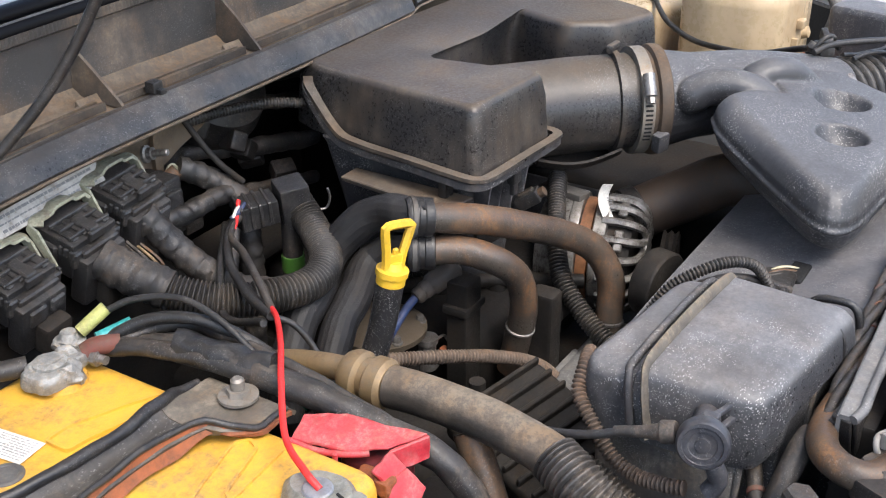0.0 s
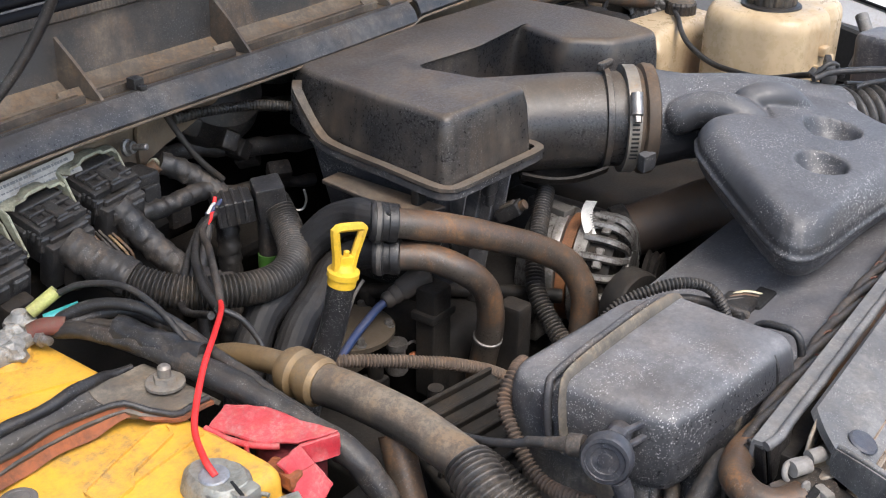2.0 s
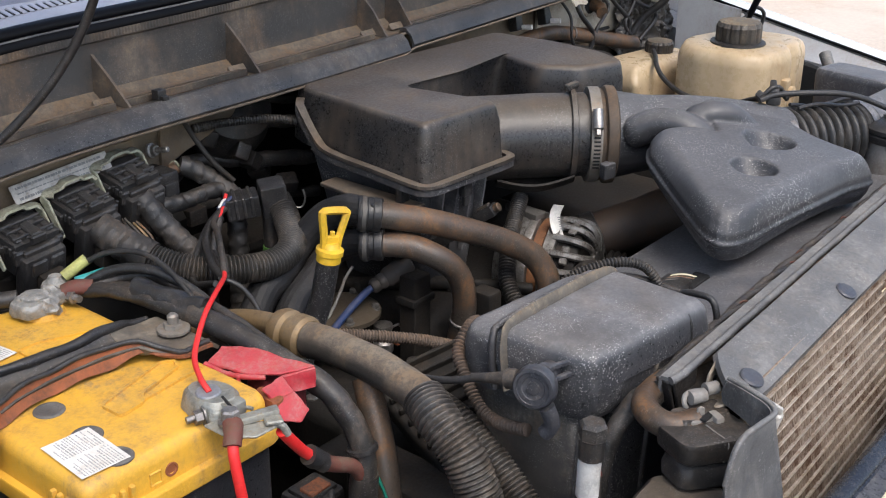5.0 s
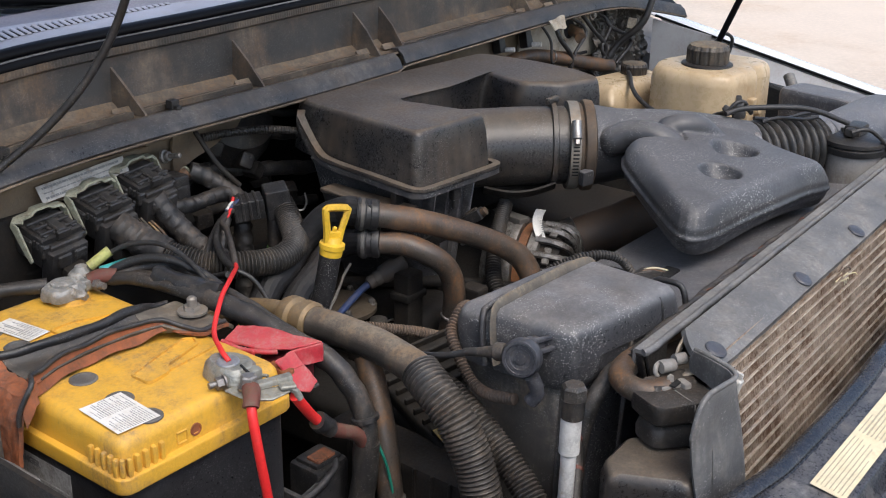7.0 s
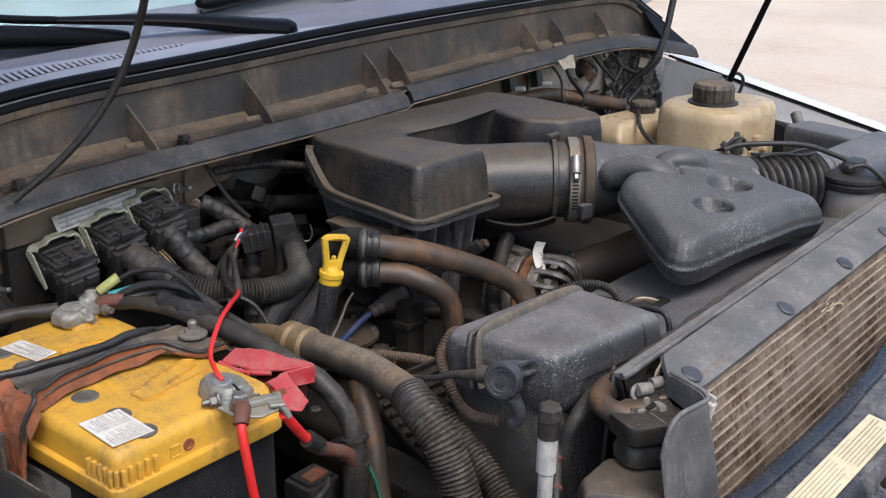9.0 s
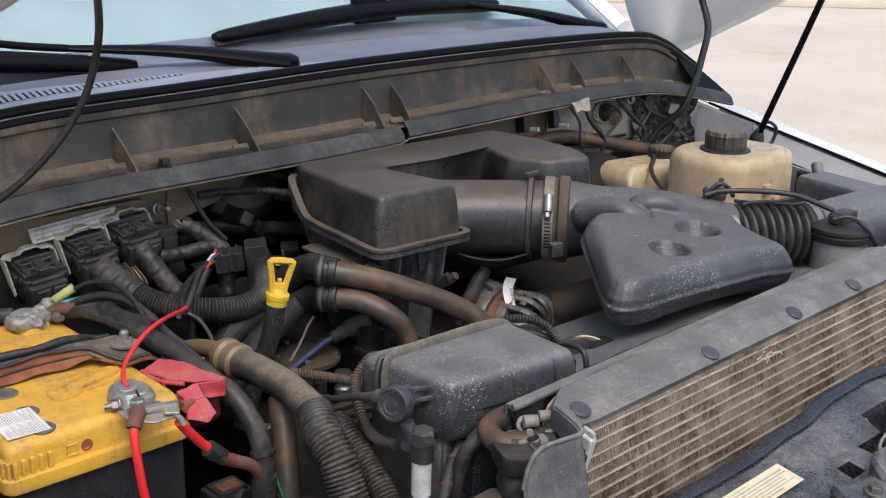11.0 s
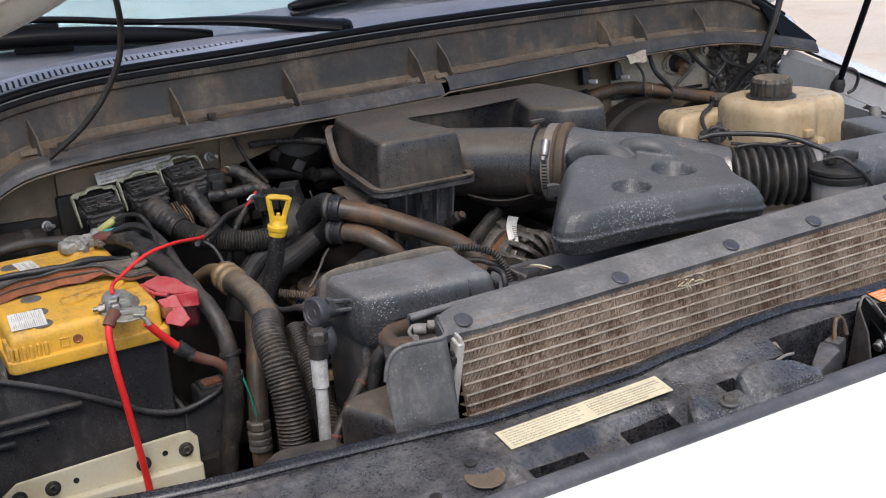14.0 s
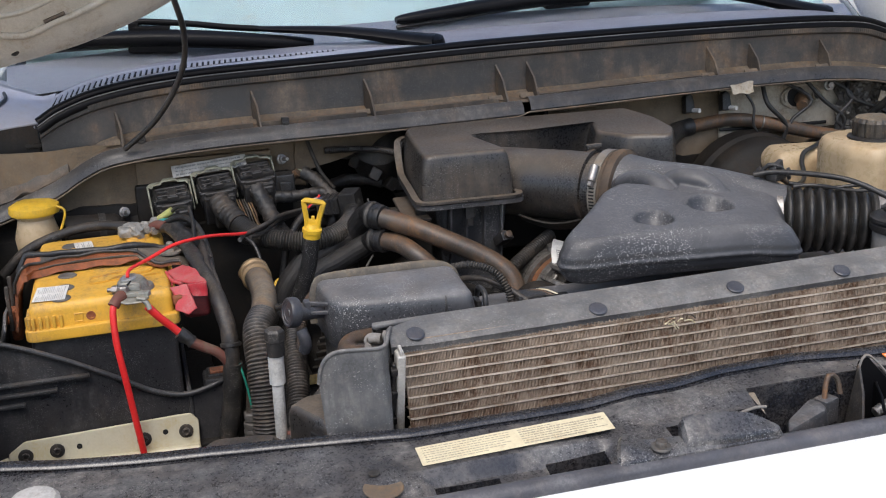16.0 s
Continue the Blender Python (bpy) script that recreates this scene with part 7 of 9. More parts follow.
part("prong", join(box(-0.013, 0.013, -0.0022, 0.0022, -0.0022, 0.0022, 0.0008, 1, Matrix.Translation(VP + Vector((0.030, -0.001, 0.007))) @ pose(0, 0, 0, 0, 6, -12)), box(-0.013, 0.013, -0.0022, 0.0022, -0.0022, 0.0022, 0.0008, 1, Matrix.Translation(VP + Vector((0.029, -0.004, -0.003))) @ pose(0, 0, 0, 0, 2, -12)), box(-0.004, 0.004, -0.006, 0.006, -0.008, 0.010, 0.002, 2, Matrix.Translation(VP + Vector((0.018, 0.002, 0.002))))), VALVE, valve)
part("elbow", tube([VP + Vector((0.008, -0.006, -0.020)), VP + Vector((0.012, -0.010, -0.036)), VP + Vector((0.010, -0.004, -0.048))], 0.007, 10), VALVE, valve)
solo("vacuum_pipe", tube([VP + Vector((-0.002, 0.055, -0.011)), (0.612, 0.258, 1.113), (0.613, 0.290, 1.103), (0.625, 0.33, 1.09)], 0.0034, 8), RUBBER, "thin black pipe running to the vent valve", "pipe")

# ---- dipstick, white tube ----
dip = thing("dipstick", (0.66, 0.487, 0.98), "yellow dipstick handle on a black splashed tube", "dipstick")
D0, D1 = Vector((0.6915, 0.4775, 1.1405)), Vector((0.697, 0.472, 1.187))
DA = (D1 - D0).normalized()
DM = Matrix.Translation(D0) @ DA.to_track_quat("Z", "Y").to_matrix().to_4x4() @ pose(0, 0, 0, 0, 0, 118)
part("collar", lathe([(0.0105, -0.009), (0.0125, -0.007), (0.0125, 0.000), (0.0140, 0.001), (0.0140, 0.006), (0.010, 0.0075), (0.007, 0.013)], D0, DA, 28), DIP_YELLOW, dip, "yellow collar")
H = [(-0.0075, 0, 0.006), (-0.0085, 0, 0.020), (-0.0125, 0, 0.040), (-0.0125, 0, 0.0455), (0.0, 0, 0.0470), (0.0135, 0, 0.0465), (0.0140, 0, 0.041), (0.0090, 0, 0.020), (0.0075, 0, 0.006)]
part("loop_handle", finish(sweep(even([DM @ Vector(p) for p in spline(H, 6)], 0.003), 0.0040, 6), 30), DIP_YELLOW, dip, "yellow loop handle")
part("web", join(box(-0.008, 0.008, -0.003, 0.003, 0.004, 0.020, 0.0015, 2, DM), box(-0.0025, 0.0025, -0.002, 0.002, 0.016, 0.025, 0.001, 1, DM)), DIP_YELLOW, dip)
part("guide_tube", tube([D0 - DA * 0.008, (0.684, 0.484, 1.09), (0.668, 0.492, 1.04), (0.652, 0.50, 0.98)], 0.0118, 14), mat("splashed_black_tube", (0.012, 0.012, 0.013), 0.4, dust=GREY_DUST, amount=0.05, up=0.05, speck=1.0, spot=520), dip)
yc = thing("oil_filler_cap", (0.652, 0.575, 1.02), "yellow ring pull half hidden behind the hoses", "ring pull")
part("ring", finish(sweep([Vector((0.652 + 0.0085 * math.cos(a), 0.575 + 0.006 * math.sin(a), 1.032 + 0.010 * math.sin(a))) for a in span(0, 6.283, 24)], 0.003, 8), 60), DIP_YELLOW, yc)

white = thing("white_tube", (0.585, 0.11, 0.95), "grey-white upright tube with a black hexagonal cap", "tube")
part("stem", lathe([(0.0068, -0.20), (0.0068, -0.022), (0.0090, -0.020), (0.0090, 0.014), (0.0082, 0.016)], (0.587, 0.106, 1.100), (0.01, -0.01, 1), 24), WHITE_TUBE, white)
part("cap", join(lathe([(0.0102, 0), (0.0102, 0.016), (0.0112, 0.018)], (0.5875, 0.1055, 1.114), (0.01, -0.01, 1), 24), lathe([(0.0112, 0.018), (0.0112, 0.028), (0.0088, 0.031)], (0.5875, 0.1055, 1.114), (0.01, -0.01, 1), 6, 20)), CABLE, white)

# ---- hoses ----


def hose(pts, r, material, label, name="hose", group="", clamps=(), soft=0.0007, seed=0):
    t = thing(name, pts[0], label, "hose", group)
    part("pipe", braided(pts, r, seed=seed) if name == "braided_hose" else worn(pts, r, soft, 16, 35, seed), material, t)
    line = spline(pts, 24)
    for f in clamps:
        i = min(int(f * (len(line) - 1)), len(line) - 2)
        part("clamp", lathe([(r + 0.0002, -0.010), (r + 0.0034, -0.008), (r + 0.0034, 0.008), (r + 0.0002, 0.010)] if f < 0.2 else [(r - 0.0002, -0.0018), (r + 0.0014, -0.001), (r + 0.0014, 0.001), (r - 0.0002, 0.0018)], line[i], line[i + 1] - line[i], 20), RUBBER if f < 0.2 else STEEL, t)
    return t


hose([(0.790, 0.516, 1.144), (0.840, 0.480, 1.130), (0.889, 0.451, 1.109), (0.934, 0.432, 1.086), (0.963, 0.412, 1.062), (0.969, 0.396, 1.029), (0.962, 0.392, 0.985), (0.955, 0.39, 0.93)], 0.0144, BROWN_HOSE, "mud-brown rubber heater hose bending down beside the alternator", "heater_hose", "heater hoses", (0.86,), seed=1)
hose([(0.796, 0.515, 1.107), (0.822, 0.484, 1.104), (0.841, 0.459, 1.091), (0.861, 0.447, 1.068), (0.870, 0.444, 1.033), (0.874, 0.452, 0.991), (0.875, 0.46, 0.95)], 0.0138, BROWN_HOSE, "mud-brown lower heater hose curling down to the engine", "heater_hose", "heater hoses", (0.78,), seed=2)
MESH = mat("braided_black_sleeve", (0.012, 0.012, 0.013), 0.5, dust=(0.095, 0.09, 0.086), amount=0.2, up=0.10, grain=800, bump=0.5, vary=0.4, spec=0.35)
hose([(0.800, 0.508, 1.142), (0.792, 0.530, 1.143), (0.794, 0.552, 1.138), (0.788, 0.576, 1.126), (0.770, 0.599, 1.096), (0.75, 0.594, 1.087), (0.73, 0.5865, 1.080), (0.71, 0.581, 1.073), (0.69, 0.578, 1.065), (0.66, 0.57, 1.03), (0.645, 0.565, 0.99)], 0.0172, MESH, "thick black braided hose sleeve sweeping under the wiring", "braided_hose", "braided hoses", soft=0.0005, seed=3)
hose([(0.802, 0.508, 1.106), (0.797, 0.530, 1.106), (0.795, 0.550, 1.098), (0.787, 0.565, 1.087), (0.77, 0.565, 1.079), (0.75, 0.558, 1.072), (0.73, 0.5535, 1.064), (0.71, 0.549, 1.057), (0.68, 0.54, 1.03), (0.665, 0.535, 0.99)], 0.0160, MESH, "lower black braided hose sleeve", "braided_hose", "braided hoses", soft=0.0005, seed=4)
for p, d in (((0.793, 0.516, 1.1425), (-0.7, 0.7, 0.1)), ((0.797, 0.516, 1.1065), (-0.55, 0.8, 0.0))):
    t = thing("hose_cuff", p, "ribbed black rubber cuff joining braided sleeve and brown hose", "hose cuff", "hose cuffs")
    part("cuff", lathe([(0.0150, -0.013), (0.0180, -0.012), (0.0186, -0.009), (0.0186, -0.004), (0.0178, -0.003), (0.0178, 0.002), (0.0192, 0.003), (0.0192, 0.010), (0.0172, 0.013)], p, d, 26), RUBBER, t)
    part("band", lathe([(0.0190, 0.004), (0.0200, 0.0045), (0.0200, 0.0085), (0.0190, 0.009)], p, d, 26), CAST_DARK, t)
part("pair_clip", join(box(0.786, 0.802, 0.504, 0.518, 1.150, 1.158, 0.002), box(0.792, 0.808, 0.514, 0.523, 1.112, 1.140, 0.003)), RUBBER, thing("hose_clip", (0.795, 0.51, 1.12), "black plastic clip holding the pair of hoses", "clip"))

ac = thing("suction_hose", (0.60, 0.38, 1.0), "thick brown-grey rubber hose with a crimped yellow metal collar", "hose")
BIG = [(0.606, 0.530, 1.084), (0.606, 0.475, 1.098), (0.605, 0.390, 1.102), (0.602, 0.330, 1.102), (0.594, 0.278, 1.098)]
part("metal_pipe", tube([(0.600, 0.575, 1.06), *BIG[:2], (0.604, 0.436, 1.1005)], 0.0105, 16), BRASS, ac)
part("rubber_pipe", worn([(0.603, 0.420, 1.101), *BIG[2:], (0.585, 0.252, 1.090)], 0.0168, 0.0006, 20, 30), mat("brown_grey_rubber", (0.045, 0.040, 0.035), 0.45, dust=(0.22, 0.178, 0.132), amount=0.5, up=0.62, blotch=9), ac)
part("crimp_collar", lathe([(0.011, -0.028), (0.0175, -0.026), (0.0205, -0.020), (0.0205, -0.012), (0.0165, -0.009), (0.0165, -0.004), (0.0205, -0.001), (0.0205, 0.010), (0.0175, 0.014)], (0.6035, 0.434, 1.1005), (0.0, -1, 0.02), 28), BRASS, ac, "crimped yellow metal collar")
part("corrugated_sleeve", corrugated([(0.594, 0.276, 1.0985), (0.583, 0.248, 1.090), (0.581, 0.224, 1.072), (0.581, 0.210, 1.050), (0.581, 0.200, 1.030), (0.580, 0.190, 1.000), (0.578, 0.182, 0.955), (0.575, 0.178, 0.88)], 0.0168, 0.0044, 0.0026, 28), CONDUIT, ac, "black corrugated conduit")
solo("ribbed_conduit", corrugated([(0.630, 0.290, 1.070), (0.627, 0.257, 1.062), (0.622, 0.217, 1.041), (0.616, 0.175, 1.012), (0.603, 0.13, 0.975), (0.59, 0.10, 0.93)], 0.0122, 0.0042, 0.0024, 20), CONDUIT, "black corrugated conduit behind the large hose", "conduit", "conduits")
hose([(0.604, 0.350, 1.085), (0.594, 0.330, 1.055), (0.584, 0.312, 1.02), (0.577, 0.300, 0.98), (0.572, 0.29, 0.93), (0.57, 0.285, 0.82), (0.57, 0.28, 0.70)], 0.013, BROWN_HOSE, "dull brown hose below the suction hose", "lower_hose", seed=6)
hose([(1.120, 0.452, 1.020), (1.150, 0.42, 1.035), (1.168, 0.39, 1.050), (1.180, 0.35, 1.072), (1.19, 0.30, 1.075)], 0.031, mat("rust_stained_hose", (0.040, 0.028, 0.020), 0.6, dust=(0.10, 0.058, 0.032), amount=0.5, up=0.2), "large rust-stained radiator hose under the plenum", "radiator_hose", clamps=(0.10,), seed=7)
hose([(1.20, 0.112, 1.122), (1.05, 0.108, 1.120), (0.90, 0.104, 1.118), (0.80, 0.112, 1.112), (0.745, 0.119, 1.110), (0.705, 0.119, 1.113), (0.678, 0.111, 1.1145), (0.6655, 0.094, 1.1135), (0.669, 0.078, 1.1125), (0.684, 0.0665, 1.1140)], 0.0112, BROWN_HOSE, "brown bent pipe beside the radiator end", "side_pipe", seed=8)
hose([(1.42, 0.80, 1.16), (1.519, 0.785, 1.172), (1.591, 0.765, 1.162), (1.661, 0.75, 1.144), (1.74, 0.74, 1.125)], 0.0125, BROWN_HOSE, "brown vacuum hose across the bulkhead", "vacuum_hose", clamps=(0.45,), seed=9)
hose([(1.32, 0.70, 1.13), (1.37, 0.745, 1.15), (1.42, 0.795, 1.16), (1.45, 0.80, 1.165)], 0.017, RUBBER, "black bent hose behind the air box", "bent_hose", seed=10)

# ---- cables and looms ----
sh = thing("cable_sheath", (0.52, 0.45, 1.1), "thick black taped cable bundle running along the battery", "cable")
SH = [(0.488, 0.598, 1.139), (0.503, 0.540, 1.146), (0.520, 0.462, 1.140), (0.532, 0.393, 1.124), (0.546, 0.335, 1.100), (0.552, 0.307, 1.055), (0.547, 0.306, 0.991), (0.533, 0.314, 0.913)]
part("taped_cable", worn(SH, lambda s: 0.0062 + 0.0043 * min(1, max(0, (s - 0.03) / 0.09)), 0.0016, 20, 70, 11, 0.004), CABLE, sh)
part("torn_sleeve", worn([Vector(p) + Vector((0.004, 0.004, 0.004)) for p in SH[1:3]], 0.0115, 0.004, 14, 90, 12), RUBBER, sh)
part("cable_tie", lathe([(0.0118, -0.003), (0.0136, -0.002), (0.0136, 0.002), (0.0118, 0.003)], SH[5], Vector(SH[6]) - Vector(SH[4]), 18), RUBBER, sh)
for k, (off, r) in enumerate((((0.022, 0.014, 0.004), 0.0055), ((0.030, 0.004, -0.006), 0.0045), ((-0.004, 0.022, 0.000), 0.006))):
    part("loose_cable", worn([Vector(p) + Vector(off) * (1 + 0.25 * math.sin(i * 1.7 + k)) * (0, 1, 0.8, 0.45, 0.1)[i] for i, p in enumerate(SH[:5])], r, 0.0008, 10, 60, 13 + k), CABLE, sh)

part("lower_sleeve", worn([(0.552, 0.306, 1.03), (0.550, 0.306, 1.0), (0.545, 0.308, 0.96), (0.535, 0.313, 0.91), (0.525, 0.315, 0.80)], 0.0125, 0.0012, 18, 60, 35), LOOM, sh, "grey-dusted split conduit")
part("arc_cable", tube([(0.492, 0.600, 1.144), (0.512, 0.575, 1.158), (0.528, 0.540, 1.161), (0.540, 0.500, 1.148), (0.545, 0.46, 1.125), (0.545, 0.43, 1.09)], 0.0050, 10), RUBBER, sh)
part("rough_cable", worn([(0.505, 0.585, 1.140), (0.522, 0.545, 1.142), (0.535, 0.500, 1.136), (0.545, 0.455, 1.124)], 0.0062, 0.001, 10, 60, 33), CABLE, sh)
solo("ground_cable", worn([(0.440, 0.628, 1.139), (0.40, 0.655, 1.137), (0.35, 0.672, 1.128), (0.29, 0.68, 1.105), (0.25, 0.68, 1.07)], 0.0075, 0.0006, 12, 50, 34), CABLE, "dusty black cable leaving the rear battery clamp", "cable")
can = thing("canister", (0.385, 0.72, 1.08), "black cylindrical canister behind the battery", "canister")
part("body", lathe([(0.022, 0), (0.024, 0.004), (0.024, 0.075), (0.020, 0.082)], (0.345, 0.715, 1.118), (1, 0.1, -0.08), 24), SHADOW, can)
part("band", lathe([(0.0245, 0.05), (0.0255, 0.05), (0.0255, 0.06), (0.0245, 0.06)], (0.345, 0.715, 1.118), (1, 0.1, -0.08), 24), RUBBER, can)

lo = thing("wiring_loom", (0.68, 0.6, 1.05), "thick dusty ribbed wiring loom looping from the module plugs", "wiring loom", "wiring looms")
LO = [(0.580, 0.700, 1.146), (0.588, 0.682, 1.134), (0.604, 0.648, 1.117), (0.628, 0.612, 1.106), (0.662, 0.586, 1.102), (0.698, 0.574, 1.099), (0.730, 0.579, 1.100), (0.757, 0.599, 1.103), (0.779, 0.631, 1.112), (0.788, 0.655, 1.128)]
part("conduit", corrugated(LO, 0.0132, 0.0040, 0.0028, 18, 2), LOOM, lo)
part("tape_wrap", taped(LO[0:3], 0.0176, 0.010, seed=3), CABLE, lo)
lo2 = thing("wiring_loom", (0.65, 0.68, 1.1), "taped wiring loom dropping from the end plug", "wiring loom", "wiring looms")
part("taped_run", taped([(0.640, 0.708, 1.160), (0.652, 0.688, 1.130), (0.664, 0.660, 1.104), (0.676, 0.628, 1.090), (0.70, 0.60, 1.085)], 0.0130, seed=5), CABLE, lo2)
part("branch", taped([(0.670, 0.714, 1.138), (0.700, 0.712, 1.136), (0.740, 0.710, 1.138), (0.765, 0.705, 1.135)], 0.0095, seed=6), CABLE, lo2)
part("upper_branch", taped([(0.722, 0.742, 1.166), (0.736, 0.732, 1.158), (0.752, 0.718, 1.143), (0.760, 0.700, 1.125), (0.757, 0.690, 1.08), (0.75, 0.685, 1.02), (0.74, 0.68, 0.95)], 0.0115, seed=7), CABLE, lo2)
solo("engine_loom", corrugated([(1.064, 0.507, 1.085), (1.021, 0.486, 1.068), (0.983, 0.466, 1.049), (0.954, 0.444, 1.024), (0.939, 0.413, 1.001), (0.928, 0.378, 0.982), (0.92, 0.34, 0.97)], 0.0079, 0.0040, 0.0028, 14), LOOM, "dusty ribbed loom beside the alternator", "wiring loom", "wiring looms")
solo("engine_loom", corrugated([(0.70, 0.525, 1.03), (0.730, 0.508, 1.025), (0.778, 0.476, 1.013), (0.825, 0.447, 0.997), (0.866, 0.423, 0.973), (0.894, 0.403, 0.935)], 0.0050, 0.0036, 0.0020, 12), mat("tan_dusty_conduit", (0.07, 0.055, 0.045), 0.65, dust=(0.24, 0.175, 0.13), amount=0.6, up=0.4), "tan dust-covered thin loom across the engine", "wiring loom", "wiring looms")
solo("engine_loom", corrugated([(0.70, 0.298, 1.122), (0.679, 0.292, 1.126), (0.657, 0.287, 1.113), (0.644, 0.269, 1.099), (0.636, 0.248, 1.082), (0.632, 0.228, 1.076), (0.628, 0.205, 1.080), (0.627, 0.190, 1.084)], 0.0040, 0.0036, 0.0020, 12), mat("brown_dusty_conduit", (0.045, 0.034, 0.027), 0.65, dust=(0.16, 0.11, 0.078), amount=0.6, up=0.3), "thin brown ribbed loom hanging round the plastic box", "wiring loom", "wiring looms")
solo("engine_loom", corrugated([(0.805, 0.296, 1.095), (0.822, 0.284, 1.122), (0.846, 0.262, 1.136), (0.868, 0.244, 1.1385), (0.886, 0.230, 1.130), (0.896, 0.220, 1.112), (0.899, 0.214, 1.096)], 0.0036, 0.0036, 0.0018, 12), LOOM, "thin ribbed loom arching behind the plastic box", "wiring loom", "wiring looms")
solo("engine_loom", worn([(0.815, 0.290, 1.09), (0.84, 0.275, 1.112), (0.87, 0.250, 1.120), (0.895, 0.228, 1.112), (0.918, 0.205, 1.098)], 0.0042, 0.001, 10, 60, 9), CABLE, "dark cable pair behind the plastic box", "wiring loom", "wiring looms")
solo("loom_tail", worn([(0.705, 0.128, 1.106), (0.690, 0.130, 1.100), (0.672, 0.134, 1.082), (0.662, 0.138, 1.05), (0.658, 0.14, 1.0)], 0.0085, 0.0018, 12, 90, 22), CABLE, "taped tail of the radiator loom bending down", "wiring loom", "wiring looms")
fl = thing("front_loom", (1.05, 0.125, 1.1), "twisted dusty cable bundle along the top of the radiator", "wiring loom", "wiring looms")
for k in range(3):
    part("strand", worn([Vector((x, lerp_table([(0.70, 0.116), (0.78, 0.122), (0.88, 0.127), (1.0, 0.131), (1.44, 0.134)], x) + 0.0040 * math.cos(i * 1.1 + k * 2.1), 1.1185 + 0.0040 * math.sin(i * 1.1 + k * 2.1))) for i, x in enumerate(span(0.70, 1.44, 25))], 0.0040, 0.0009, 9, 60, 20 + k), CABLE, fl)

part("red_tracer", worn([Vector((x, lerp_table([(0.70, 0.116), (0.78, 0.122), (0.88, 0.127), (1.0, 0.131), (1.44, 0.134)], x) + 0.0070 * math.cos(i * 2.4), 1.1185 + 0.0070 * math.sin(i * 2.4))) for i, x in enumerate(span(0.80, 1.40, 40))], 0.0009, 0.0002, 6, 60, 25), RED_BROWN, fl, "thin red tracer")
solo("jump_wire", tube([(0.4355, 0.358, 1.1440), (0.4390, 0.372, 1.1500), (0.460, 0.404, 1.150), (0.501, 0.440, 1.157), (0.547, 0.478, 1.152), (0.593, 0.521, 1.138), (0.615, 0.55, 1.13)], 0.0024, 10, 0.004), RED_WIRE, "thin bright red wire from the battery clamp", "wire")
solo("booster_cable", tube([(0.4185, 0.3135, 1.128), (0.4140, 0.3080, 1.116), (0.414, 0.301, 1.078), (0.419, 0.298, 1.030), (0.424, 0.298, 0.980), (0.429, 0.299, 0.929), (0.432, 0.30, 0.88)], 0.0043, 12, 0.004), RED_WIRE, "thick bright red cable hanging in front of the battery", "cable")
pc = thing("positive_cable", (0.50, 0.31, 1.07), "red cable with a taped joint and a dirty brown tail", "cable")
part("red_length", tube([(0.456, 0.3005, 1.122), (0.468, 0.3030, 1.106), (0.483, 0.3080, 1.088), (0.494, 0.308, 1.076)], 0.0049, 12, 0.004), RED_WIRE, pc)
part("tape", worn([(0.490, 0.309, 1.080), (0.505, 0.307, 1.065)], 0.0088, 0.002, 14, 120, 3, 0.003), RUBBER, pc)
part("brown_length", worn([(0.503, 0.307, 1.066), (0.520, 0.306, 1.056), (0.538, 0.304, 1.045), (0.552, 0.305, 1.022)], 0.0068, 0.0006, 12, 50, 4), RED_BROWN, pc)
solo("lug_sleeve", worn([(0.4275, 0.3235, 1.1335), (0.4215, 0.3160, 1.1310), (0.4160, 0.3110, 1.1240)], 0.0074, 0.001, 12, 90, 5, 0.003), RED_BROWN, "brown shrink sleeve on the cable end", "sleeve")
bw = thing("wire_pair", (0.52, 0.56, 1.16), "black wire with pale and teal crimp joints at the rear clamp", "wire")
part("black_wire", tube([(0.505, 0.612, 1.158), (0.515, 0.590, 1.170), (0.527, 0.555, 1.175), (0.530, 0.520, 1.166), (0.528, 0.485, 1.148)], 0.0027, 10, 0.004), RUBBER, bw)
part("lime_joint", tube([(0.486, 0.622, 1.146), (0.506, 0.613, 1.160)], 0.0056, 10, 0.004), LIME, bw, "pale lime crimp joint")
part("teal_joint", tube([(0.486, 0.604, 1.146), (0.512, 0.594, 1.150)], 0.0048, 10, 0.004), TEAL, bw, "teal crimp joint")
part("green_wire", tube([(0.512, 0.594, 1.150), (0.532, 0.565, 1.144), (0.543, 0.525, 1.134), (0.545, 0.49, 1.120), (0.542, 0.45, 1.105)], 0.0024, 8, 0.004), mat("green_insulation", (0.01, 0.16, 0.11), 0.45), bw)
part("red_joint", tube([(0.474, 0.606, 1.139), (0.482, 0.600, 1.143), (0.494, 0.588, 1.143)], 0.0075, 10, 0.004), RED_BROWN, bw)
wb = thing("relay_wires", (0.66, 0.62, 1.1), "loose black and red wires looping from the relay plug", "wires")
for k, off in enumerate(((0, 0, 0), (0.008, 0.006, -0.004), (-0.006, 0.010, -0.012), (0.004, -0.008, 0.006))):
    part("wire", tube([Vector(p) + Vector(off) * (1 + 0.8 * math.sin(i * 2 + k)) for i, p in enumerate([(0.752, 0.690, 1.128), (0.705, 0.669, 1.123), (0.662, 0.630, 1.123), (0.625, 0.578, 1.124), (0.598, 0.530, 1.132)])], 0.0036 if k else 0.0042, 8, 0.005), (RUBBER, CABLE, RUBBER, CABLE)[k], wb)
part("drop_wire", tube([(0.715, 0.672, 1.122), (0.690, 0.655, 1.10), (0.672, 0.64, 1.07), (0.66, 0.62, 1.02)], 0.0065, 8, 0.005), CABLE, wb)
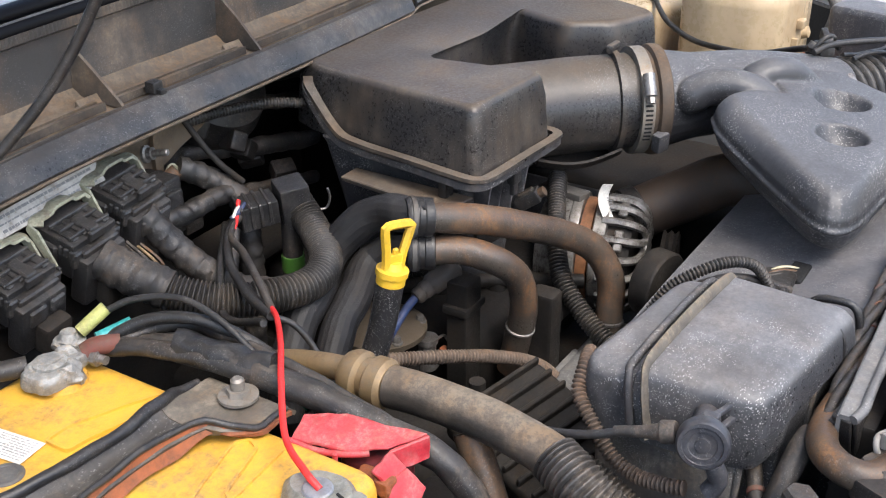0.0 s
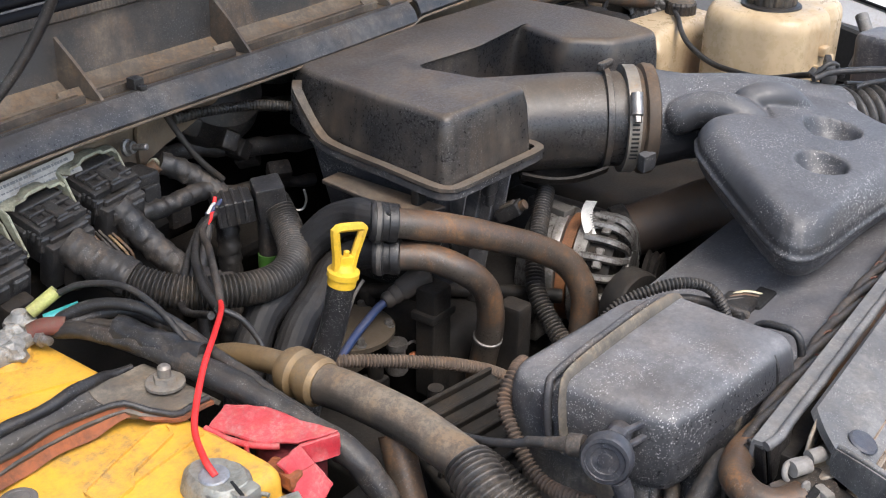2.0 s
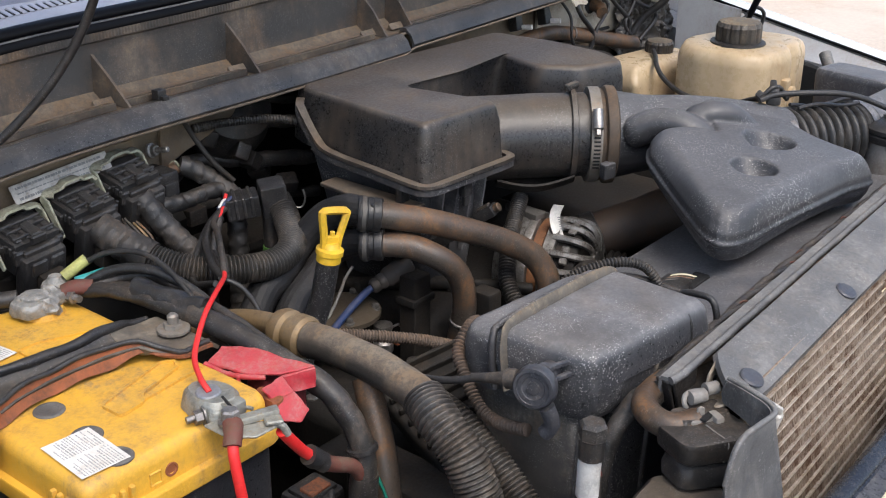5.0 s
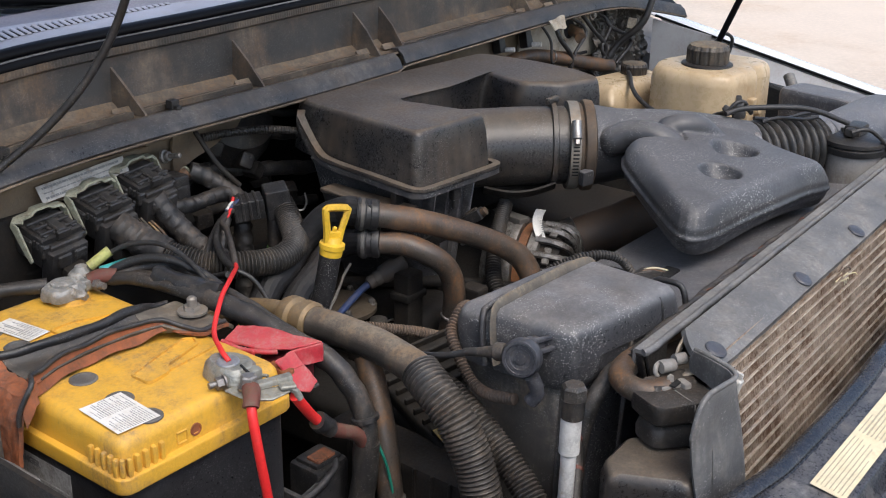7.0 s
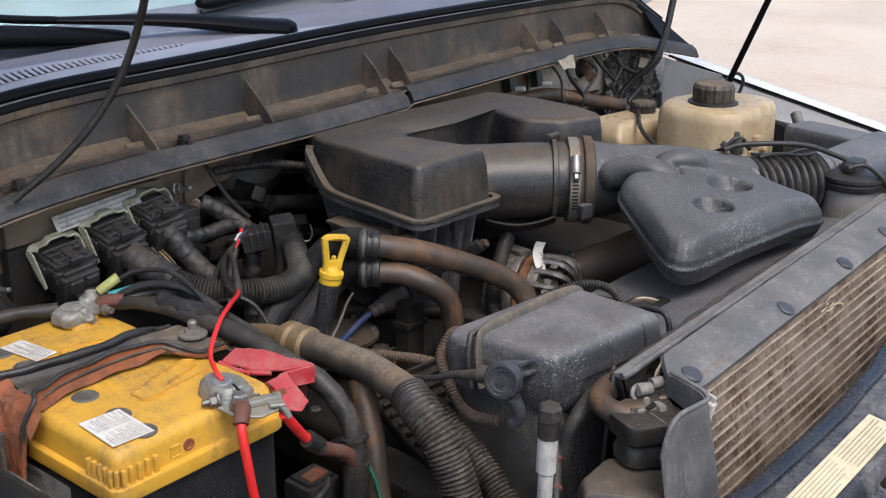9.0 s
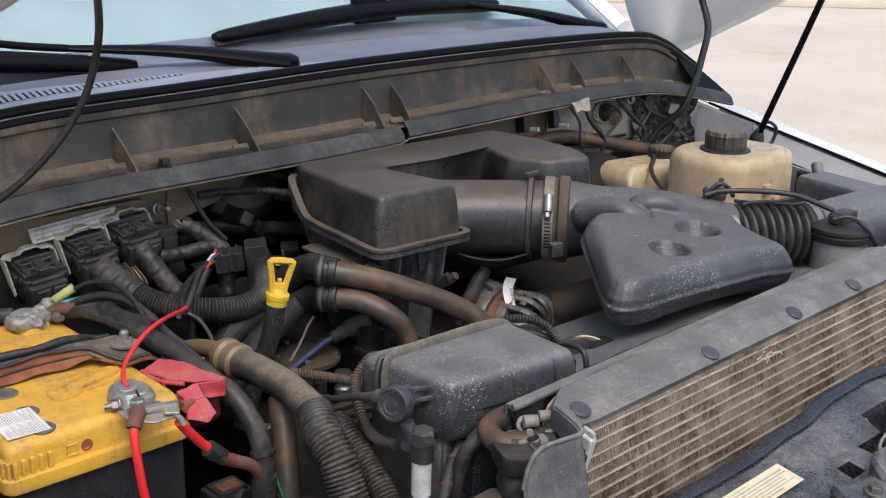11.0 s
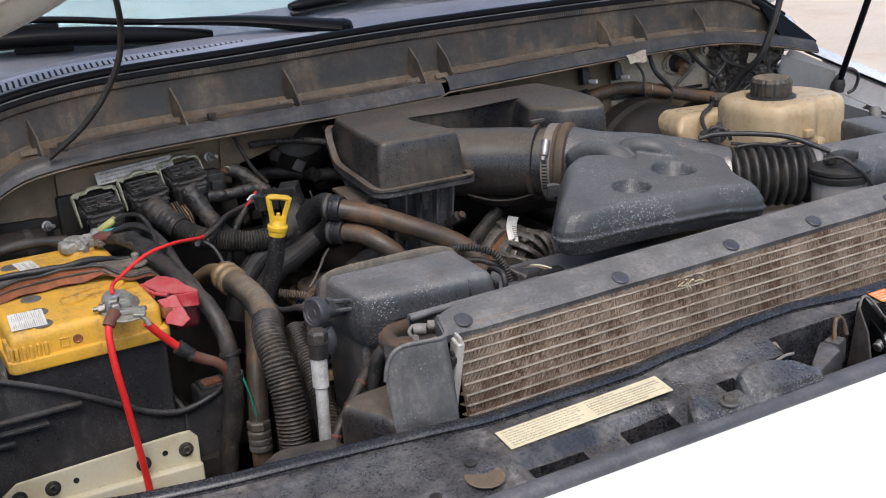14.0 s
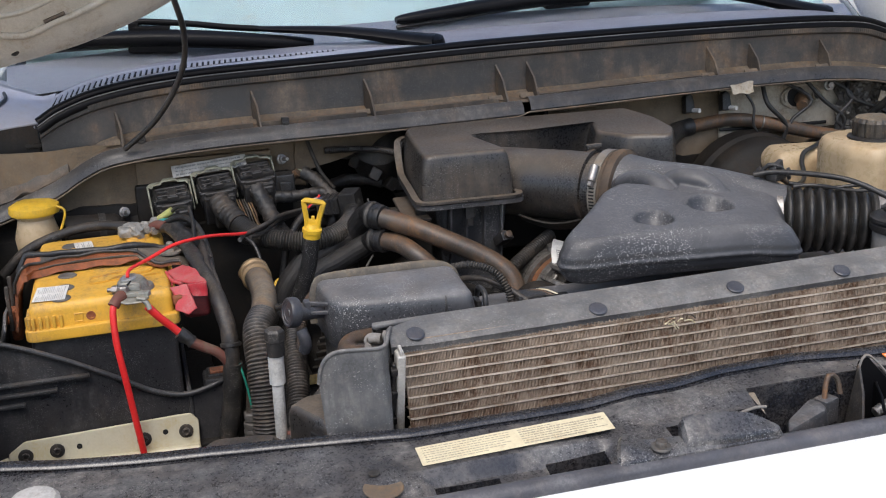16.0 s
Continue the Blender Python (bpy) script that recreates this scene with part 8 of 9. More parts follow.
part("hook_wire", tube([(0.600, 0.535, 1.130), (0.612, 0.52, 1.120), (0.618, 0.505, 1.100), (0.612, 0.492, 1.085)], 0.0028, 8, 0.004), RUBBER, wb)
part("red_wire", tube([(0.738, 0.684, 1.140), (0.726, 0.676, 1.130), (0.712, 0.668, 1.124)], 0.0022, 8, 0.003), RED_WIRE, wb)
part("blue_wire", tube([(0.742, 0.680, 1.136), (0.730, 0.676, 1.134), (0.722, 0.680, 1.128)], 0.0026, 8, 0.003), BLUE, wb)
part("white_wire", tube([(0.740, 0.682, 1.133), (0.729, 0.678, 1.137), (0.720, 0.676, 1.131)], 0.0016, 8, 0.003), WHITE_WIRE, wb)
bl = thing("blue_cable", (0.78, 0.53, 1.0), "blue sheathed wire with a grey boot over the coil", "wire")
part("wire", tube([(0.722, 0.520, 1.00), (0.733, 0.525, 1.013), (0.771, 0.533, 1.026), (0.807, 0.536, 1.038), (0.825, 0.532, 1.044)], 0.0044, 10, 0.005), BLUE, bl)
part("boot", lathe([(0.0065, 0), (0.0085, 0.003), (0.0085, 0.008), (0.0078, 0.009), (0.0095, 0.012), (0.0095, 0.017), (0.0088, 0.018), (0.0115, 0.022), (0.0125, 0.038), (0.0125, 0.052), (0.008, 0.055)], (0.815, 0.535, 1.041), (0.85, -0.3, 0.35), 20), mat("brown_grey_boot", (0.05, 0.042, 0.035), 0.6, dust=DUST, amount=0.4, up=0.2), bl)

cl = thing("bonnet_cable", (0.45, 0.70, 1.24), "black flexible cable from the cowl up to the bonnet", "cable", "bonnet cables")
part("run", tube([(0.50, 0.54, 1.62), (0.525, 0.55, 1.53), (0.540, 0.570, 1.468), (0.550, 0.604, 1.420), (0.546, 0.633, 1.370), (0.524, 0.657, 1.321), (0.492, 0.684, 1.277), (0.448, 0.710, 1.238)], 0.0044, 10), RUBBER, cl)
cr = thing("bonnet_cable", (1.79, 0.755, 1.15), "black wiring cable from the bulkhead up to the bonnet", "cable", "bonnet cables")
part("run", tube([(1.83, 0.75, 1.50), (1.855, 0.74, 1.45), (1.863, 0.729, 1.403), (1.859, 0.708, 1.353), (1.842, 0.704, 1.301), (1.824, 0.705, 1.249), (1.807, 0.717, 1.199), (1.789, 0.755, 1.157), (1.76, 0.78, 1.10)], 0.0068, 10), RUBBER, cr)
st = thing("bonnet_stay", (1.918, 0.614, 1.147), "thin black bonnet stay rod standing on the wing", "stay rod")
part("rod", tube([(1.918, 0.614, 1.147), (1.901, 0.544, 1.305), (1.884, 0.475, 1.463), (1.85, 0.335, 1.78)], 0.0062, 10, 0.03), BLACK_TRIM, st)
part("foot", lathe([(0.014, -0.012), (0.014, 0.0), (0.009, 0.012)], (1.918, 0.614, 1.147), (0, -0.3, 1), 16), RUBBER, st)
part("loop", tube([(1.908, 0.612, 1.160), (1.926, 0.600, 1.178), (1.946, 0.592, 1.165), (1.944, 0.596, 1.138), (1.930, 0.600, 1.130)], 0.0035, 8), RUBBER, st)

# ---- engine control module plugs ----
pcm = thing("control_module_plate", (0.57, 0.755, 1.15), "pale module mounting edge with a barcode sticker on the bulkhead", "module")
part("plate", box(0.46, 0.675, 0.756, 0.768, 1.168, 1.206, 0.003), FIREWALL, pcm)
part("housing", box(0.455, 0.705, 0.748, 0.766, 1.08, 1.170, 0.006), SHADOW, pcm)
flat_label("barcode_sticker", (0.574, 0.7455, 1.1915), 0.118, 0.020, pose(0, 0, 0, 62, -4, 1), mat("grubby_barcode_paper", (0.52, 0.50, 0.46), 0.6, dust=DUST, amount=0.5, up=0.1, vary=0.05, bump=0.05), "dusty white barcode sticker", 3, INK, pcm, seed=31, thick=0.0008)
plug = thing("module_plug", (0.505, 0.735, 1.15), "black module plug with a pale green-grey lever clip", "connector", "module plugs")
PM = Matrix.Translation((0.508, 0.746, 1.166)) @ pose(0, 0, 0, 16, -3, 4)
part("body", join(box(-0.027, 0.027, -0.046, 0.0, -0.034, 0.002, 0.003, 2, PM), box(-0.025, 0.025, -0.060, -0.042, -0.058, -0.010, 0.004, 2, PM), box(-0.030, 0.030, -0.030, -0.012, -0.026, -0.006, 0.002, 1, PM), box(-0.0285, 0.0285, -0.050, -0.044, -0.020, -0.004, 0.0015, 1, PM)), RUBBER, plug)
BAIL = [(-0.0325, -0.040, -0.026), (-0.0322, -0.024, -0.008), (-0.0315, -0.010, 0.0065), (-0.0270, -0.0065, 0.0100), (-0.0130, -0.0065, 0.0105), (-0.0085, -0.0065, 0.0150), (0.0085, -0.0065, 0.0150), (0.0130, -0.0065, 0.0105), (0.0270, -0.0065, 0.0100), (0.0315, -0.010, 0.0065), (0.0322, -0.024, -0.008), (0.0325, -0.040, -0.026)]
part("lever", join(ribbon([PM @ Vector(q) for q in BAIL[2:10]], 0.0125, 0.0026, 0.003), *[plate([PM @ Vector(q) for q in ((g * 0.0325, -0.004, 0.008), (g * 0.0325, -0.015, 0.006), (g * 0.0325, -0.041, -0.024), (g * 0.0325, -0.038, -0.029), (g * 0.0325, -0.028, -0.022), (g * 0.0325, -0.002, 0.001))], 0.0024) for g in (-1, 1)]), PALE, plug, "pale green-grey lever clip")
for k in range(4):
    part("key_rib", box(-0.022 + 0.0125 * k, -0.0155 + 0.0125 * k, -0.042, -0.016, 0.001, 0.0046, 0.001, 1, PM), RUBBER, plug)
for y, w in ((-0.0165, 0.024), (-0.0265, 0.0225), (-0.0385, 0.024)):
    part("cross_bar", box(-w, w, y - 0.0016, y + 0.0016, 0.002, 0.0068, 0.0008, 1, PM), RUBBER, plug)
part("latch", join(box(-0.006, 0.006, -0.046, -0.022, 0.003, 0.0085, 0.0015, 1, PM), box(-0.009, 0.009, -0.049, -0.044, -0.002, 0.0075, 0.0012, 1, PM)), RUBBER, plug)
for g in (-1, 1):
    part("side_tooth", join(*[box(-0.0015, 0.0015, -0.002, 0.002, -0.004, 0.004, 0.0006, 1, PM @ Matrix.Translation((g * 0.0285, -0.034 - 0.006 * k, -0.006))) for k in range(3)]), RUBBER, plug)
part("front_step", join(box(-0.021, 0.022, -0.0535, -0.045, -0.012, -0.004, 0.0015, 1, PM), box(-0.018, 0.000, -0.0625, -0.058, -0.030, -0.014, 0.0015, 1, PM), box(0.004, 0.020, -0.0625, -0.058, -0.026, -0.014, 0.0015, 1, PM)), RUBBER, plug)
part("wire_exit", box(-0.012, 0.018, -0.074, -0.056, -0.060, -0.030, 0.005, 2, PM), SHADOW, plug)
copy_thing(plug, pose(0.574, 0.736, 1.162, 0, 0, 1))
copy_thing(plug, pose(0.638, 0.742, 1.173, 0, 0, 1))
for p in ((0.690, 0.750, 1.190), (0.435, 0.750, 1.13)):
    t = thing("bulkhead_stud", p, "dull steel threaded stud with a nut on the bulkhead", "stud", "bulkhead studs")
    part("nut", lathe([(0.0085, 0), (0.0085, 0.003), (0.0060, 0.004), (0.0060, 0.009)], p, (0.3, -1, 0.2), 12, 25), STEEL, t)
    part("thread", lathe([(0.0032, 0.008), (0.0032, 0.024), (0.0024, 0.025)], p, (0.3, -1, 0.2), 10), STEEL, t)
junction = thing("junction_block", (0.70, 0.735, 1.14), "black junction block beside the module plugs", "connector")
part("body", join(box(0.668, 0.706, 0.722, 0.752, 1.130, 1.170, 0.004, 2), box(0.680, 0.700, 0.715, 0.724, 1.138, 1.160, 0.003)), RUBBER, junction)
part("ring_eye", finish(sweep([Vector((0.7155 + 0.0060 * math.cos(a), 0.744, 1.1650 + 0.0060 * math.sin(a))) for a in span(0, 6.283, 20)], 0.0018, 8), 60), PALE, junction)
part("orange_seal", lathe([(0.007, 0), (0.007, 0.012)], (0.705, 0.740, 1.162), (0.6, -0.4, 0.5), 14), BROWN_HOSE, junction)

relay = thing("relay", (0.77, 0.66, 1.12), "black relay with a ribbed socket and loose wires", "relay")
RM = Matrix.Translation((0.768, 0.668, 1.114)) @ pose(0, 0, 0, 6, -6, -34)
part("socket", join(box(-0.034, 0.004, -0.014, 0.014, 0.0, 0.026, 0.002, 2, RM), *[box(-0.034 + 0.009 * k, -0.030 + 0.009 * k, -0.0155, 0.0155, 0.002, 0.0275, 0.001, 1, RM) for k in range(4)]), RUBBER, relay)
part("cube", box(0.006, 0.036, -0.016, 0.016, -0.004, 0.034, 0.003, 2, RM), RUBBER, relay)
part("hook_clip", finish(sweep(even([RM @ Vector(p) for p in spline([(0.036, -0.008, 0.004), (0.050, -0.010, 0.000), (0.056, -0.010, 0.010), (0.055, -0.010, 0.022)], 6)], 0.003), 0.0013, 6), 60), STEEL, relay)
bottle = thing("sensor_body", (0.79, 0.67, 1.02), "dark cylindrical sensor with a green band", "sensor")
part("body", lathe([(0.009, 0), (0.011, 0.01), (0.011, 0.05), (0.010, 0.06), (0.010, 0.11)], (0.778, 0.655, 1.01), (0, 0, 1), 20), CABLE, bottle)
part("green_band", lathe([(0.0112, 0.046), (0.0116, 0.047), (0.0116, 0.062), (0.0112, 0.063)], (0.778, 0.655, 1.01), (0, 0, 1), 20), GREEN, bottle)

# ---- engine in the depth ----
alt = thing("alternator", (1.08, 0.44, 0.95), "dirty cast aluminium alternator with finned vents and a paper tag", "alternator")
AA = Vector((-0.25, 0.93, 0.0)).normalized()
ALT = mat("grimy_fin_casting", (0.21, 0.202, 0.19), 0.4, metal=0.65, dust=(0.055, 0.043, 0.034), amount=0.7, up=0.0, blotch=60)
AC = Vector((1.068, 0.451, 1.003))
# Housing near-black, so painted shade fills the gaps between the fins.
ho = part("housing", lathe([(0.02, -0.038), (0.050, -0.036), (0.055, -0.028), (0.056, 0.060), (0.02, 0.062)], AC, AA, 36), SHADOW, alt)
bell = part("end_bell", lathe([(0.059, -0.010), (0.0635, -0.009), (0.0645, 0.004), (0.0625, 0.0055), (0.058, 0.006)], AC, AA, 44), ALT, alt)
for k in range(18):
    a = 2 * math.pi * k / 18
    s = AA.cross(Vector((0, 0, 1))).normalized()
    d = s * math.cos(a) + Vector((0, 0, 1)) * math.sin(a)
    e = AA.cross(d).normalized()
    lean = 0.010
    rib = [(-0.004, 0.0625, 0.0), (-0.022, 0.0625, 0.0), (-0.034, 0.0605, 0.0), (-0.043, 0.0545, 0.15), (-0.0475, 0.046, 0.45), (-0.0485, 0.036, 0.8), (-0.0485, 0.028, 1.0)]
    part("fin", finish(sweep(even([AC + AA * q[0] + d * q[1] + e * (lean * q[2]) for q in rib], 0.004), lambda run: 0.0046 - 0.022 * max(0.0, run - 0.035), 6), 40), ALT, bell)
    if k % 2:
        part("bridge", box(-0.012, 0.012, -0.005, 0.005, -0.0025, 0.0025, 0.0015, 1, Matrix.Translation(AC + AA * -0.024 + d * 0.0610) @ Matrix([(*v, 0) for v in (e, AA, d)] + [(0, 0, 0, 1)]).transposed()), ALT, bell)
part("hub_ring", lathe([(0.020, -0.052), (0.030, -0.052), (0.031, -0.046), (0.020, -0.045)], AC, AA, 32), ALT, alt)
part("copper_ring", lathe([(0.056, 0.006), (0.0605, 0.007), (0.0605, 0.019), (0.056, 0.020)], AC, AA, 40), mat("rust_brown_laminations", (0.20, 0.085, 0.035), 0.6, metal=0.1, dust=(0.10, 0.05, 0.03), amount=0.5, up=0.1, blotch=60), alt, "rust-coloured stator ring")
part("collar", lathe([(0.058, 0.020), (0.0660, 0.0205), (0.0670, 0.026), (0.066, 0.031)], AC, AA, 40), STEEL, alt)
part("rear_case", lathe([(0.060, 0.031), (0.065, 0.032), (0.065, 0.050), (0.055, 0.066), (0.03, 0.070)], AC, AA, 40), ALT, alt)
part("top_lug", join(prism([(-0.010, 0), (0.010, 0), (0.008, 0.055), (-0.008, 0.055)], 0, 0.010, 0.002, 2, m=Matrix.Translation(AC + Vector((-0.012, 0.018, 0.062))) @ pose(0, 0, 0, 0, 0, -8)), lathe([(0.005, 0), (0.005, 0.003)], AC + Vector((-0.008, 0.055, 0.072)), (0, 0, 1), 14)), CAST_DARK, alt)
tg = part("tag", sheet(span(0, 1, 14), span(0, 1, 4), lambda u, v: Vector((1.046 + 0.004 * u + 0.014 * (v - 0.5), 0.436 - 0.006 * (v - 0.5) + 0.008 * math.sin(u * 2.6), 1.061 + 0.036 * u - 0.004 * v)), 0.0006), mat("grubby_paper_tag", (0.62, 0.61, 0.58), 0.6, dust=DUST, amount=0.4, up=0.0), alt, "curled white paper tag")
for k in range(6):
    part("print", box(-0.003, 0.003, -0.0002, 0.0002, 0, 0.0012, 0.0001, 1, Matrix.Translation((1.048, 0.4325 + 0.001 * k, 1.066 + 0.0028 * k)) @ pose(0, 0, 0, 0, 12, -28)), INK, tg)
part("pulley", lathe([(0.03, 0), (0.034, 0.002), (0.030, 0.006), (0.034, 0.010), (0.030, 0.014), (0.034, 0.018), (0.02, 0.02)], AC - AA * 0.085, AA, 28), SHADOW, alt)
part("bracket", box(1.0, 1.12, 0.47, 0.49, 0.93, 1.02, 0.004), ALU, alt)
fan = thing("cooling_fan_pulley", (0.96, 0.35, 1.0), "black ribbed pulley wheel behind the shroud", "pulley")
# Wheel in the shaded sheath colour.
part("wheel", lathe([(0.02, -0.012), (0.034, -0.012), (0.036, -0.009), (0.036, 0.009), (0.034, 0.012), (0.02, 0.012)], (0.985, 0.352, 1.03), (0.2, 1, 0), 36), CABLE_SHADED, fan)

eng = thing("engine_block", (0.95, 0.55, 0.75), "engine block and valve cover deep in the bay, coloured as in shade", "engine")
# Engine masses near-black: shade of the depth painted in.
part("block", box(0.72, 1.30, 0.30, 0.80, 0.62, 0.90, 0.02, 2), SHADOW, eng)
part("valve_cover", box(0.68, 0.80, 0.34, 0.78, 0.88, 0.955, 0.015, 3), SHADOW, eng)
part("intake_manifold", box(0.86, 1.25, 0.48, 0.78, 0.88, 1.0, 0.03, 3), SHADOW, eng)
# Dark block added to hide the bright far side; stands for no known part.
part("added_dark_block", box(1.25, 1.47, 0.30, 0.76, 0.62, 1.00, 0.03, 3), SHADOW, eng)
part("flange_casting", lathe([(0.038, 0), (0.044, 0.004), (0.044, 0.014), (0.040, 0.018), (0.040, 0.024), (0.03, 0.028)], (0.775, 0.575, 0.980), (0, 0, 1), 32), mat("bronze_grimy_casting", (0.075, 0.060, 0.043), 0.5, metal=0.3, dust=(0.095, 0.073, 0.05), amount=0.5, up=0.3), eng)
part("flange_lid", lathe([(0.042, 0), (0.046, 0.003), (0.046, 0.008), (0.036, 0.012)], (0.790, 0.560, 1.007), (0, 0, 1), 32), bpy.data.materials["bronze_grimy_casting"], eng)
for k in range(5):
    a = 0.4 + 1.25 * k
    part("flange_bolt", hexbolt((0.790 + 0.039 * math.cos(a), 0.560 + 0.039 * math.sin(a), 1.0155), (0, 0, 1), 0.0042, 0.0062), CAST_DARK, eng)
for k in range(5):
    part("coil", join(box(0.775, 0.795, 0.36 + 0.075 * k, 0.385 + 0.075 * k, 0.95, 0.975, 0.004), lathe([(0.008, 0), (0.008, 0.02)], (0.785, 0.372 + 0.075 * k, 0.972), (0, 0, 1), 12)), SHADOW, eng)
# Posts darkened too, for the shade of parts above them.
part("upright_post", join(box(0.838, 0.868, 0.49, 0.515, 0.93, 1.055, 0.004), box(0.833, 0.873, 0.488, 0.517, 1.02, 1.03, 0.003)), SHADOW, eng)
part("post", box(0.885, 0.91, 0.42, 0.45, 0.93, 1.04, 0.005), SHADOW, eng)
part("bracket", box(0.84, 0.94, 0.36, 0.42, 0.945, 0.955, 0.003), TRIM, eng)
part("lower_casting", box(0.86, 1.02, 0.32, 0.42, 0.86, 0.96, 0.02, 3), TRIM, eng)
for x, y, z in ((0.845, 0.40, 0.957), (0.88, 0.35, 0.957), (0.79, 0.31, 0.96), (0.70, 0.52, 0.95)):
    part("bolt", hexbolt((x, y, z), (0, 0, 1), 0.007, 0.012), STEEL, eng)
coil = thing("ignition_cover", (0.72, 0.33, 0.97), "black ribbed plastic cover with a faded yellow sticker", "plastic cover")
CM = Matrix.Translation((0.715, 0.335, 1.01)) @ pose(0, 0, 0, 12, -10, -20)
# Cover and ribs use the shaded copy, as the depth is dark.
part("shell", box(-0.055, 0.055, -0.075, 0.075, -0.02, 0.0, 0.006, 3, CM), CABLE_SHADED, coil)
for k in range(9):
    part("rib", box(-0.052, 0.052, -0.070 + k * 0.0175, -0.066 + k * 0.0175, 0.0, 0.008, 0.001, 1, CM), CABLE_SHADED, coil)
part("sticker", box(-0.052, 0.0, -0.074, -0.052, 0.008, 0.009, 0.0003, 1, CM), mat("faded_dull_yellow_sticker", (0.30, 0.22, 0.05), 0.6, dust=DUST, amount=0.5, up=0.2), coil)
trans = thing("dark_recess_parts", (0.88, 0.84, 1.0), "dim hoses and rails in the bulkhead recess", "engine rail")
for k, z in enumerate((1.06, 1.11, 1.16, 1.19)):
    part("rail", worn([(0.75, 0.80 + 0.02 * k, z), (0.82, 0.82 + 0.02 * k, z + 0.012), (0.90, 0.80, z + 0.004), (0.98, 0.78, z - 0.008)], (0.007, 0.010, 0.008, 0.006)[k], 0.003, 12, 60, 40 + k), CABLE, trans)
for k in range(7):
    part("bracket", box(-0.014, 0.014, -0.010, 0.010, -0.010, 0.012, 0.004, 2, pose(0.775 + 0.026 * k, 0.79 + 0.012 * (k % 3), 1.075 + 0.021 * ((k * 5) % 6), 10 * k, 14 * (k % 2), 25 * k)), CABLE, trans)
part("hung_wire", tube([(0.730, 0.752, 1.232), (0.738, 0.735, 1.200), (0.748, 0.716, 1.170), (0.765, 0.70, 1.145)], 0.0032, 8), SHADOW, trans)
part("ribbed_run", corrugated([(0.765, 0.768, 1.193), (0.80, 0.758, 1.194), (0.85, 0.738, 1.192), (0.88, 0.712, 1.188)], 0.0046, 0.0036, 0.0012, 12), CABLE, trans)
part("hump_cover", lathe([(0.052, -0.05), (0.055, -0.02), (0.050, 0.010), (0.036, 0.022), (0.010, 0.026)], (0.87, 0.82, 1.185), (-0.2, -0.7, 0.7), 32), CABLE, trans)
part("step_rail", box(0.74, 0.90, 0.72, 0.80, 1.03, 1.05, 0.008), SHADOW, trans)

# ---- radiator end: deflector flap, tank, fittings ----
flap = thing("side_deflector", (0.655, 0.0, 1.0), "grey dusty rubber deflector flap at the radiator end", "deflector flap")


EDGE = spline([(0.7076, 0.055, 1.146), (0.699, 0.030, 1.147), (0.6935, 0.012, 1.1455), (0.684, 0.0045, 1.1445), (0.662, 0.0070, 1.1455), (0.640, 0.0105, 1.1455), (0.6285, 0.0115, 1.1400), (0.6220, 0.0115, 1.1280), (0.6195, 0.0110, 1.112)], 8)


def flap_at(u, v):
    p = EDGE[min(int(u), len(EDGE) - 1)]
    deep = lerp_table([(0, 0.020), (8, 0.026), (15, 0.034), (19, 0.098), (64, 0.098)], u)
    low = p.z - deep if u < 19 else 1.047
    z = p.z + (low - p.z) * v
    lean = 0.17 * max(0, p.z - z) if u > 15 else 0.0
    return Vector((p.x + 0.004 * v * (u > 40), p.y - lean + 0.002 * math.sin(3 * v + 0.1 * u), z))


part("sheet", sheet(span(0, 64, 64), span(0, 1, 12), flap_at, 0.0035), TRIM, flap)
part("rolled_edge", tube([flap_at(u, 0.0) + Vector((0, 0, 0.0008)) for u in span(0, 64, 32)], 0.0024, 8, 0.004), TRIM, flap)
tankend = thing("radiator_end_tank", (0.655, 0.05, 0.95), "black moulded radiator end tank with a stepped neck", "end tank")


def bucket(g):
    return rounded([(0.640 + g, 0.052 + g), (0.694 - g, 0.016 + g), (0.714 - g, 0.066 - g), (0.658 + g, 0.092 - g)], 0.012)


lid_shape([(bucket(0.012), 1.070), (bucket(0.004), 1.074), (bucket(0.0035), 1.082), (bucket(0.006), 1.090), (bucket(0.012), 1.0935), (bucket(0.003), 1.0965), (bucket(0.0), 1.100), (bucket(-0.001), 1.1135), (bucket(0.0), 1.1165), (bucket(0.003), 1.1178), (bucket(0.02), 1.1182)], CABLE, tankend, "cup", 0.0)
lid_shape([(rounded([(0.662, 0.068), (0.704, 0.046), (0.716, 0.068), (0.672, 0.090)], 0.004), 1.117), (rounded([(0.665, 0.069), (0.703, 0.049), (0.713, 0.068), (0.674, 0.087)], 0.004), 1.1215)], CABLE, tankend, "raised_step", 0.0)
part("step_slot", box(0.676, 0.694, 0.056, 0.062, 1.1205, 1.1225, 0.0006, 1), HOLE, tankend)
part("crack_line", tube([(0.668, 0.0345, 1.0975), (0.669, 0.0335, 1.106), (0.6685, 0.0330, 1.1160), (0.672, 0.046, 1.1186), (0.676, 0.056, 1.1188)], 0.0006, 5, 0.003), FRAY, tankend)
part("rear_channel", join(ribbon([(x, 0.103 + 0.03 * (x - 0.72), 1.1325) for x in span(0.698, 1.45, 40)], 0.014, 0.0035), ribbon([(x, 0.110 + 0.03 * (x - 0.72), 1.119) for x in span(0.698, 1.45, 40)], 0.003, 0.026)), TRIM, tankend, "grey bent support rail behind the strip")
part("channel_lip", worn([(0.697, 0.100, 1.1330), (0.712, 0.0955, 1.1345), (0.74, 0.0965, 1.1350), (0.90, 0.1015, 1.1350), (1.20, 0.1105, 1.1350), (1.45, 0.118, 1.135)], 0.0036, 0.0008, 10, 40, 3, 0.008), TRIM, tankend)
